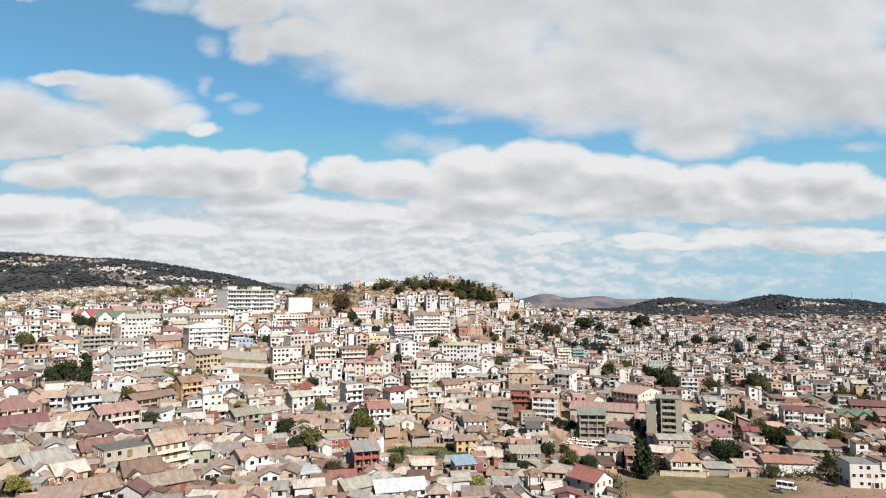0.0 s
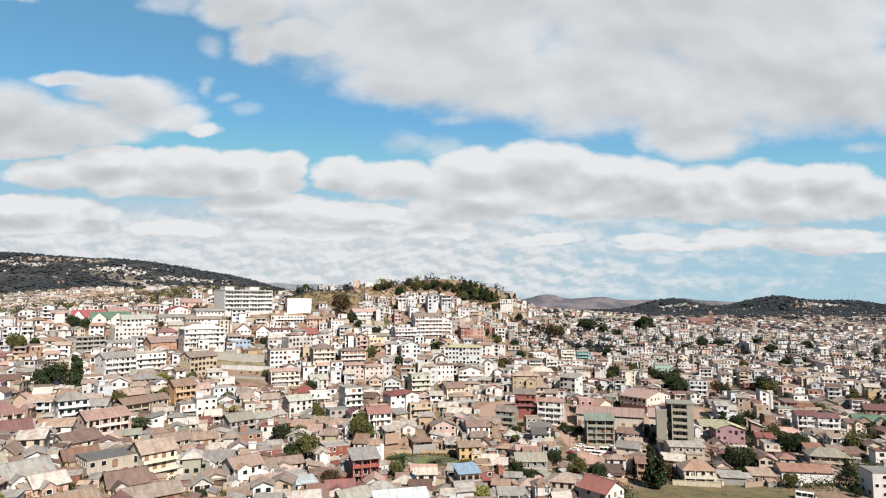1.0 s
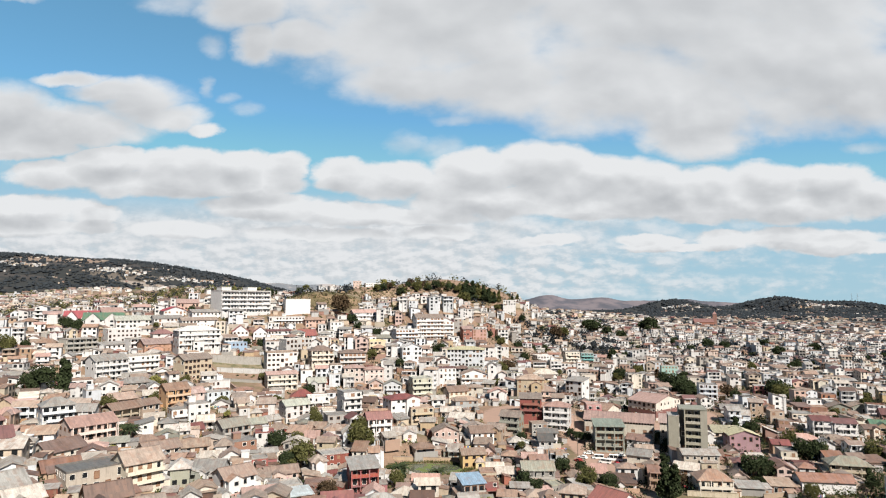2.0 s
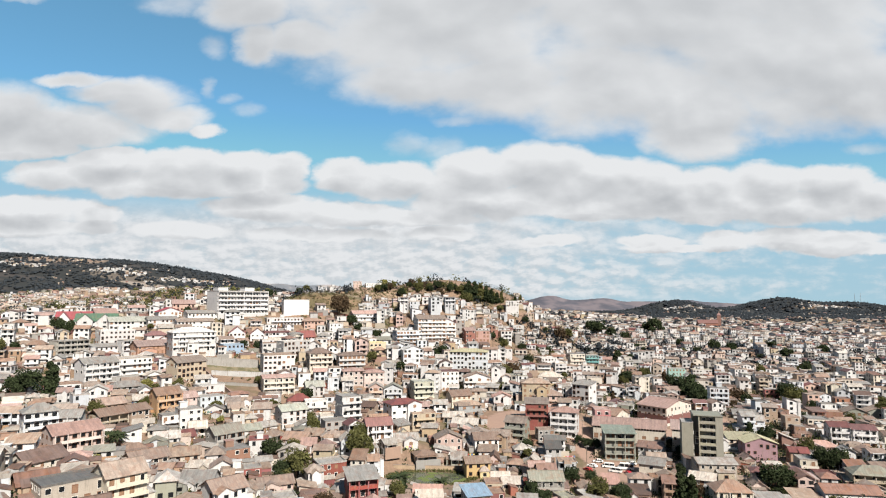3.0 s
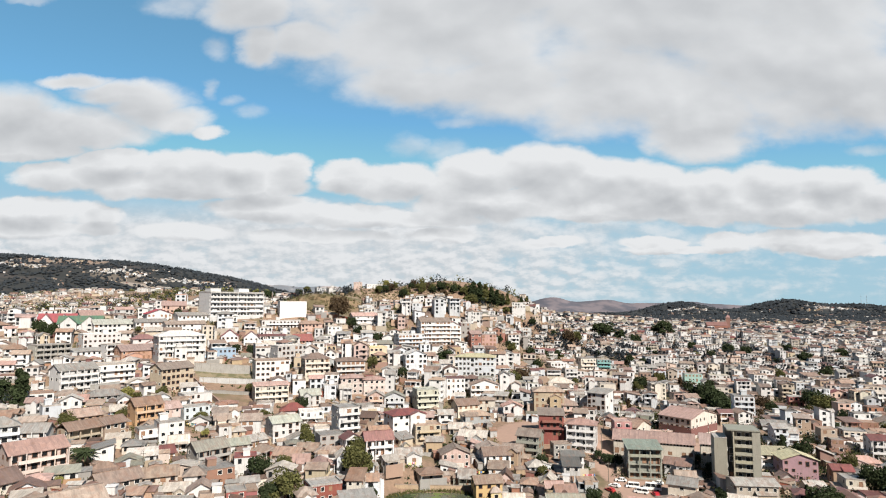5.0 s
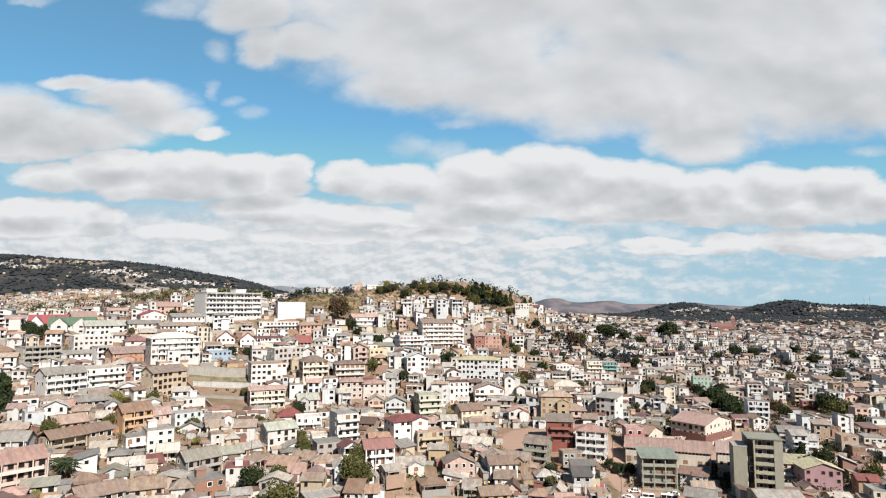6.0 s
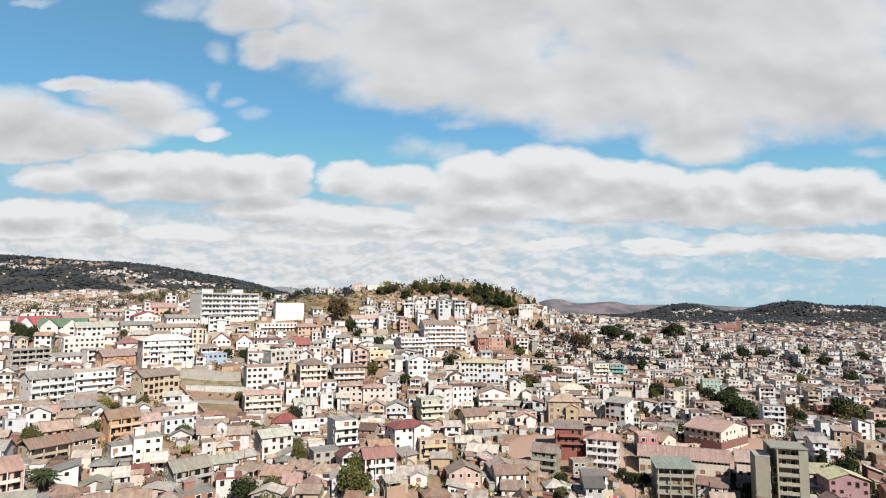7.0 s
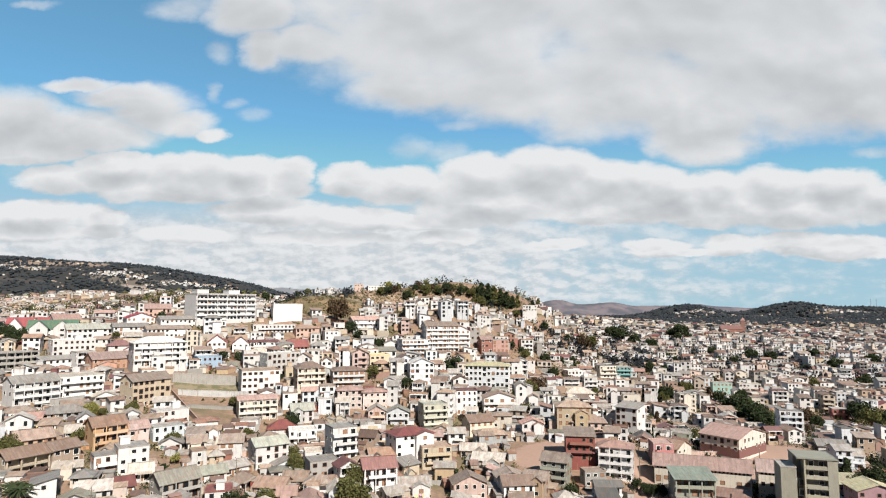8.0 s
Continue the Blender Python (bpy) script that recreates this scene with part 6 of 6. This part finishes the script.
def far_woods():
    """Clumps of far trees, too many to count, with distance haze in their leaf colour."""
    vs, fs, ix = [], [], []
    for _ in range(46000):
        ix += [1 if vs and garden else 0] * (len(fs) - len(ix))
        y = 620 * (4100 / 620) ** rng.random()
        x = rng.uniform(-1, 1) * 0.82 * y
        wood = noise.noise((x / 160, y / 260, 7.0))
        hill = math.hypot((x - 10) / 135, (y - 712) / 48) < 1
        garden = y < 1500 and (hill or west_plain(x, y)) and rng.random() < 0.6
        # thicker woods to the east stand in for cloud shadow
        right = 0.16 if x > 0.1 * y else 0.0
        if not hill and not (y < 1300 and grove(x, y)) and wood < (-0.12 if west_plain(x, y) and y < 1500 else 0.12 - right if y < 1400 else 0.0 - right if y < 2100 else -0.45):
            continue
        if hill and rng.random() < 0.8:
            continue
        z, o = gz(x, y), len(vs)
        s = rng.uniform(1.6, 4.2) * (1 if y < 1000 else 1.35 if y < 2000 else 3.2)
        if y < 950 and not is_free(x, y, 1.5, 1.5, 0, -0.3):
            continue
        if y < 1000:
            s *= 1.15
            for _ in range(30):
                c = Vector((x + rng.gauss(0, s * 0.5), y + rng.gauss(0, s * 0.5), z + s * 0.75 + rng.gauss(0, s * 0.45)))
                nrm = Vector((rng.gauss(0, 1), rng.gauss(0, 1), rng.gauss(0.4, 0.8))).normalized()
                t = nrm.orthogonal().normalized() * s * rng.uniform(0.15, 0.3)
                b, o = nrm.cross(t) * 0.8, len(vs)
                vs += [c + t, c + b, c - t, c - b]
                fs.append((o, o + 1, o + 2, o + 3))
            continue
        for k in range(3):
            c = Vector((x + rng.uniform(-s, s) * 0.6, y + rng.uniform(-s, s) * 0.6, z + s * (rng.uniform(0.5, 1.3) if y < 1500 else rng.uniform(0.05, 0.5))))
            o = len(vs)
            q = s * rng.uniform(0.5, 0.85)
            vs += [c + Vector(d) * q * rng.uniform(0.7, 1.2) for d in ((1, 0, 0), (0, 1, 0), (-1, 0, 0), (0, -1, 0), (0.2, 0.1, 0.8), (0, 0, -1))]
            fs += [(o, o + 1, o + 4), (o + 1, o + 2, o + 4), (o + 2, o + 3, o + 4), (o + 3, o, o + 4), (o + 1, o, o + 5), (o + 2, o + 1, o + 5), (o + 3, o + 2, o + 5), (o, o + 3, o + 5)]
    for _ in range(30000):  # closed forest on the ridges
        y = rng.uniform(2250, 3600)
        x = rng.uniform(-2750, -650) if rng.random() < 0.5 else rng.uniform(650, 2800)
        bare = noise.noise((x / 120, y / 120, 1.0)) + 0.5 * noise.noise((x / 40, y / 50, 8.0))
        if bare > (0.04 if x < 0 else -0.04) or math.hypot((x + 2020) / 260, (y - 3230) / 80) < 0.9 or math.hypot((x + 1450) / 130, (y - 2975) / 40) < 1 or (x < -1150 and abs(y - 3085) < 26 and noise.noise((x / 90, 0, 2.0)) > -0.2):
            continue
        q, z = rng.uniform(5, 10), gz(x, y)
        c, o = Vector((x, y, z + q * rng.uniform(0.2, 0.8))), len(vs)
        vs += [c + Vector(d) * q * rng.uniform(0.7, 1.3) for d in ((1, 0, 0), (0, 1, 0), (-1, 0, 0), (0, -1, 0), (0.2, 0.1, 0.9))]
        fs += [(o, o + 1, o + 4), (o + 1, o + 2, o + 4), (o + 2, o + 3, o + 4), (o + 3, o, o + 4)]
    ix += [0] * (len(fs) - len(ix))
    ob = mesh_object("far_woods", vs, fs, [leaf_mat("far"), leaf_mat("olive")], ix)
    tagged(ob, "dark tree clumps on hills and between houses, haze-blue leaf colour", "trees", kind="stuff")


far_woods()


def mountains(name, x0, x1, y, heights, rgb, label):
    """A far bare ridge, distance haze mixed into its rgb; heights are those of its skyline at even steps."""
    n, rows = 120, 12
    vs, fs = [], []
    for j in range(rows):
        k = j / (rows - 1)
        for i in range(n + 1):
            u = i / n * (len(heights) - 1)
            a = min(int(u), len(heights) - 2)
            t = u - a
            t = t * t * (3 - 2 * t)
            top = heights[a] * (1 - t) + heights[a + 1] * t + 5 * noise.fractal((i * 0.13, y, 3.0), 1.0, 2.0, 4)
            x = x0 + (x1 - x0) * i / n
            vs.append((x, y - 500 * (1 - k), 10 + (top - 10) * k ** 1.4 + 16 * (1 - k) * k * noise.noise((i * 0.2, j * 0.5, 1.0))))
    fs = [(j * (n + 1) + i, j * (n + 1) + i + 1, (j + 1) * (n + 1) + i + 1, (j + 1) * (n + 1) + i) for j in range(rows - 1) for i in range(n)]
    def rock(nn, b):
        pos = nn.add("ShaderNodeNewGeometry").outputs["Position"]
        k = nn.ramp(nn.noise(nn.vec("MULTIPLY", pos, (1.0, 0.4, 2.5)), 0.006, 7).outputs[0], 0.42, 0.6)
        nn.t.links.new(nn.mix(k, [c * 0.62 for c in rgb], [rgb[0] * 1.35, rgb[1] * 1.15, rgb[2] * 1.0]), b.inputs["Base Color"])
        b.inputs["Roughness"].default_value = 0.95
    m = material(name + "_haze_rock", rock)
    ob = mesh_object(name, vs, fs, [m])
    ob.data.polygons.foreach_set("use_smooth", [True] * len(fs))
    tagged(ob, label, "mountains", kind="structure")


mountains("backdrop_ridge", 350, 2600, 4600, (50, 80, 124, 90, 106, 80, 84, 94, 76, 68, 74, 66), (0.108, 0.108, 0.135), "bare mauve-brown mountain ridge with haze tint on the horizon")
mountains("backdrop_range", -1900, -500, 4700, (150, 190, 205, 212, 196, 204, 180, 150), (0.20, 0.22, 0.25), "far mountain range in haze-tinted blue-grey on the horizon")

# ---------------------------------------------------------------- pond, field, vehicles
def make_pond():
    r = random.Random(3)
    n = 40
    rim = [(-8 + 15.5 * math.cos(a) * (1 + 0.12 * math.sin(3 * a + 1)), 280 + 9.0 * math.sin(a) * (1 + 0.1 * math.cos(2 * a))) for a in (2 * math.pi * i / n for i in range(n))]

    def water(nn, b):
        pos = nn.add("ShaderNodeNewGeometry").outputs["Position"]
        k = nn.ramp(nn.noise(pos, 0.16, 4).outputs[0], 0.54, 0.62)
        nn.t.links.new(nn.mix(k, (0.075, 0.085, 0.055), (0.11, 0.14, 0.035)), b.inputs["Base Color"])
        nn.t.links.new(nn.ramp(k, 0, 1, 0.12, 0.8), b.inputs["Roughness"])
    ob = mesh_object("pond_water", [(x, y, 3.72) for x, y in rim], [tuple(range(n))], [material("pond_water", water)])
    tagged(ob, "still green pond half covered with weed", "water", kind="structure")
    vs, fs = [], []
    for _ in range(2600):
        a, k = r.uniform(0, 6.28), r.uniform(0.94, 1.2)
        if math.sin(a) < -0.2 and r.random() < 0.6:
            continue
        x, y = -8 + 15.5 * k * math.cos(a), 280 + 9 * k * math.sin(a)
        z, h, t, o = gz(x, y), r.uniform(0.5, 1.5), r.uniform(0, 3.14), len(vs)
        c, s = 0.16 * math.cos(t), 0.16 * math.sin(t)
        vs += [(x - c, y - s, z), (x + c, y + s, z), (x + r.uniform(-0.4, 0.4), y + r.uniform(-0.4, 0.4), z + h)]
        fs.append((o, o + 1, o + 2))
    ob = mesh_object("reeds", vs, fs, [leaf_mat("olive")])
    tagged(ob, "green reeds and grass round the pond", "reeds", kind="stuff")


make_pond()


def make_grass():
    r = random.Random(5)
    vs, fs = [], []
    for _ in range(5200):
        x, y = r.gauss(98, 24), r.gauss(231, 10)
        if noise.noise((x / 9, y / 9, 1.0)) < -0.05:
            continue
        z, h, t, o = gz(x, y), r.uniform(0.12, 0.35), r.uniform(0, 3.14), len(vs)
        c, s = 0.14 * math.cos(t), 0.14 * math.sin(t)
        vs += [(x - c, y - s, z - 0.05), (x + c, y + s, z - 0.05), (x + r.uniform(-0.3, 0.3), y + r.uniform(-0.3, 0.3), z + h)]
        fs.append((o, o + 1, o + 2))
    ob = mesh_object("field_grass", vs, fs, [leaf_mat("olive")])
    tagged(ob, "dry olive grass tufts on the open field", "grass", kind="stuff")


make_grass()

tyre = plain("tyre_rubber", (0.02, 0.02, 0.02), 0.9)


def paint(rgb):
    def make(n, b):
        b.inputs["Base Color"].default_value = (*rgb, 1)
        b.inputs["Roughness"].default_value = 0.3
    return material("car_paint_%.2f_%.2f_%.2f" % rgb, make)


def vehicle(x, y, rot, kind, rgb, label):
    le, wi, lo, hi = {"car": (4.2, 1.7, 0.85, 1.45), "van": (4.9, 1.9, 1.1, 2.0), "minibus": (6.4, 2.1, 1.3, 2.6)}[kind]
    top = new(kind)
    top.matrix_world = pose(x, y, gz(x, y), 0, 0, rot)
    nose = 0.95 if kind == "car" else 0.35
    prof = [(-le / 2, 0.35), (le / 2, 0.35), (le / 2, lo * 0.9), (le / 2 - nose, lo), (-le / 2 + (0.5 if kind == "car" else 0.02), lo), (-le / 2, lo * 0.95)]
    cab = [(-le / 2 + (0.5 if kind == "car" else 0.05), lo), (le / 2 - nose, lo), (le / 2 - nose - (0.75 if kind == "car" else 0.45), hi - 0.08), (-le / 2 + (1.0 if kind == "car" else 0.12), hi - 0.08)]

    def prism(outline, half):
        n = len(outline)
        v = [(px, -half, pz) for px, pz in outline] + [(px, half, pz) for px, pz in outline]
        return v, [tuple(range(n)), tuple(range(2 * n - 1, n - 1, -1))] + [(i, i + n, (i + 1) % n + n, (i + 1) % n) for i in range(n)]
    mesh_object("body", *prism(prof, wi / 2), [paint(rgb)], parent=top)
    mesh_object("window_band", *prism(cab, wi / 2 - 0.08), [glass], parent=top)
    q = [(cab[3][0] - 0.05, hi - 0.1), (cab[2][0] + 0.05, hi - 0.1), (cab[2][0] - 0.1, hi), (cab[3][0] + 0.1, hi)]
    mesh_object("roof_panel", *prism(q, wi / 2 - 0.06), [paint(rgb)], parent=top)
    for i in range(4 if kind == "minibus" else 3):
        u = cab[0][0] + 0.12 + (cab[2][0] - cab[0][0] - 0.2) * i / (3 if kind == "minibus" else 2)
        mesh_object("pillar", *boxes([(u - 0.07, u + 0.07, -wi / 2 + 0.06, wi / 2 - 0.06, lo, hi - 0.1)]), [paint(rgb)], parent=top)
    for u in (-le * 0.3, le * 0.31):
        for k in (-1, 1):
            v, f = [], []
            for w in (0, 1):
                v += [(u + 0.34 * math.cos(i * math.pi / 6), k * (wi / 2 - 0.2 + 0.22 * w), 0.34 + 0.34 * math.sin(i * math.pi / 6)) for i in range(12)]
            f = [(i, (i + 1) % 12, 12 + (i + 1) % 12, 12 + i) for i in range(12)] + [tuple(range(12)), tuple(range(23, 11, -1))]
            mesh_object("wheel", v, f, [tyre], parent=top)
    tagged(top, label, kind, "parked vehicles")


vehicle(61.9, 296.9, 170, "car", (0.75,0.75,0.73), "white saloon car parked in a dirt yard")
vehicle(66.3, 286.2, 150, "van", (0.78,0.78,0.76), "white van parked in a dirt yard")
vehicle(70.7, 284.0, 100, "car", (0.40,0.02,0.03), "red car parked beside white van")
vehicle(75.5, 295.4, 160, "car", (0.72,0.72,0.70), "white car parked along a wall")
vehicle(79.9, 290.2, 150, "car", (0.60,0.60,0.58), "silver-grey car parked along a wall")
vehicle(64.8, 291.4, 165, "van", (0.76,0.76,0.74), "white van parked beside a saloon car")
vehicle(71.5, 289.6, 160, "minibus", (0.80,0.80,0.78), "white minibus parked in a dirt yard")
vehicle(58.2, 291.8, 140, "car", (0.78,0.78,0.76), "white car parked at the yard entrance")
vehicle(55.4, 287.5, 120, "car", (0.35,0.03,0.03), "dark red car parked at the yard entrance")
vehicle(50.8, 295.1, 20, "car", (0.35,0.36,0.36), "grey car parked in a lane")
vehicle(125.6, 229.6, -35, "minibus", (0.80,0.80,0.78), "white minibus parked beside long white shed")
vehicle(120.1, 225.6, -35, "car", (0.12,0.12,0.13), "dark car parked beside white minibus")
vehicle(108.4, 382.7, -20, "minibus", (0.80,0.80,0.78), "white minibus parked in the school court")
vehicle(44.0, 312.9, 60, "car", (0.70,0.70,0.68), "white car parked in a narrow lane")


# ---------------------------------------------------------------- small things
def utility_pole(x, y, h=8.5, turn=0.0):
    top = new("utility_pole")
    top.matrix_world = pose(x, y, gz(x, y), 0, 0, turn)
    wood = plain("pole_wood", (0.16, 0.13, 0.10), 0.9)
    v, f = tapered([(0, 0, -0.8), (0, 0, h / 2), (0, 0, h)], 0.15, 0.10, 8)
    mesh_object("pole", v, f, [wood], parent=top)
    mesh_object("crossarm", *boxes([(-0.9, 0.9, -0.06, 0.06, h - 0.9, h - 0.75)]), [wood], parent=top)
    for u in (-0.8, -0.3, 0.3, 0.8):
        mesh_object("insulator", *boxes([(u - 0.05, u + 0.05, -0.05, 0.05, h - 0.75, h - 0.55)]), [frame_white], parent=top)
    tagged(top, "weathered wooden utility pole with crossarm beside a lane", "pole", "utility poles")


def radio_mast(x, y, h, wide):
    """A slender lattice mast: three tapering legs, rings and an aerial."""
    top = new("radio_mast")
    top.matrix_world = pose(x, y, gz(x, y) - 0.5)
    steel = plain("mast_steel", (0.45, 0.44, 0.43), 0.5, 0.6)
    foot = [(wide * math.cos(a), wide * math.sin(a)) for a in (0.5, 2.6, 4.7)]
    for fx, fy in foot:
        mesh_object("leg", *tapered([(fx, fy, 0), (fx * 0.6, fy * 0.6, h / 2), (fx * 0.2, fy * 0.2, h * 0.9)], wide * 0.16, wide * 0.1), [steel], parent=top)
    for k in range(6):
        z, g = h * (0.08 + 0.15 * k), 1 - 0.8 * (0.09 + 0.166 * k)
        ring = [(fx * g, fy * g) for fx, fy in foot]
        v = [(q[0] * e, q[1] * e, z + d) for d in (0, wide * 0.14) for e in (1.0, 0.82) for q in ring]
        f = [q for i in range(3) for q in ((i, (i + 1) % 3, 6 + (i + 1) % 3, 6 + i), (6 + i, 6 + (i + 1) % 3, 9 + (i + 1) % 3, 9 + i), (3 + (i + 1) % 3, 3 + i, 9 + i, 9 + (i + 1) % 3), ((i + 1) % 3, i, 3 + i, 3 + (i + 1) % 3))]
        mesh_object("ring", v, f, [steel], parent=top)
    mesh_object("aerial", *tapered([(0, 0, h * 0.86), (0, 0, h * 0.95), (0, 0, h * 1.1)], wide * 0.1, wide * 0.05), [steel], parent=top)
    tagged(top, "slender grey steel lattice mast on a wooded hilltop", "mast", "radio masts")


radio_mast(-37, 699, 13, 0.7)
radio_mast(2262, 3430, 58, 3.0)
radio_mast(2300, 3440, 58, 3.0)


for i, (px, py) in enumerate(((57, 296), (61, 322), (68, 346), (118, 350), (-22, 312), (-30, 352), (118, 262), (152, 372), (-78, 300), (-104, 262))):
    utility_pole(px, py, 7.5 + (i % 3) * 0.6, 20 * i)


def laundry():
    """Washing hung out in the yards."""
    vs, fs, ix = [], [], []
    cloth = [plain("cloth_%d" % i, c, 0.9) for i, c in enumerate(((0.75, 0.75, 0.75), (0.45, 0.08, 0.08), (0.10, 0.20, 0.45), (0.70, 0.55, 0.20), (0.30, 0.45, 0.40), (0.55, 0.30, 0.40)))]
    lines = 0
    for _ in range(4000):
        y = rng.uniform(140, 360)
        x = rng.uniform(-1, 1) * 0.75 * y
        if y < 0.3 * abs(x) + 95 or lines > 90 or not is_free(x, y, 2.0, 0.6, 0, 0.0):
            continue
        lines += 1
        z, a = gz(x, y), rng.uniform(-0.6, 0.6)
        for k in range(rng.randrange(3, 8)):
            u, w, h, o = (k - 3) * 0.75, rng.uniform(0.4, 0.7), rng.uniform(0.5, 1.1), len(vs)
            for px, pz in ((u, 1.9), (u + w, 1.88), (u + w, 1.9 - h), (u, 1.9 - h)):
                vs.append((x + px * math.cos(a), y + px * math.sin(a) + rng.uniform(-0.08, 0.08), z + pz))
            fs.append((o, o + 1, o + 2, o + 3))
            ix.append(rng.randrange(6))
    ob = mesh_object("laundry", vs, fs, cloth, ix)
    tagged(ob, "mixed coloured washing hung out in the yards", "laundry", kind="stuff")


laundry()


def tank(x, y, z):
    top = new("water_tank")
    top.location = (x, y, z)
    v, f = [], []
    ring = [(0.0, 0.0), (0.62, 0.0), (0.65, 0.1), (0.65, 1.0), (0.55, 1.15), (0.2, 1.25), (0.18, 1.33), (0.0, 1.33)]
    n = 12
    for r, zz in ring[1:-1]:
        v += [(r * math.cos(2 * math.pi * i / n), r * math.sin(2 * math.pi * i / n), zz) for i in range(n)]
    for k in range(len(ring) - 3):
        f += [(k * n + i, k * n + (i + 1) % n, (k + 1) * n + (i + 1) % n, (k + 1) * n + i) for i in range(n)]
    f += [tuple(range(n - 1, -1, -1)), tuple(range((len(ring) - 3) * n, (len(ring) - 2) * n))]
    mesh_object("tank_body", v, f, [tank_mat], parent=top)
    mesh_object("stand", *boxes([(-0.7, 0.7, -0.7, 0.7, -0.12, 0.0)]), [rail_mat], parent=top)
    tagged(top, "black plastic water tank standing on a flat roof", "water tank", "roof tanks")


for ob in [o for o in scene.objects if o.name.split(".")[0] == "house" and "flat roof" in o.get("label", "")][:60:3]:
    high = max((q.matrix_local @ Vector(c)).z for q in ob.children if q.name.startswith("wall") for c in q.bound_box)
    at = ob.matrix_world @ Vector((1.2, 0.6, high + 0.22))
    tank(at.x, at.y, at.z)
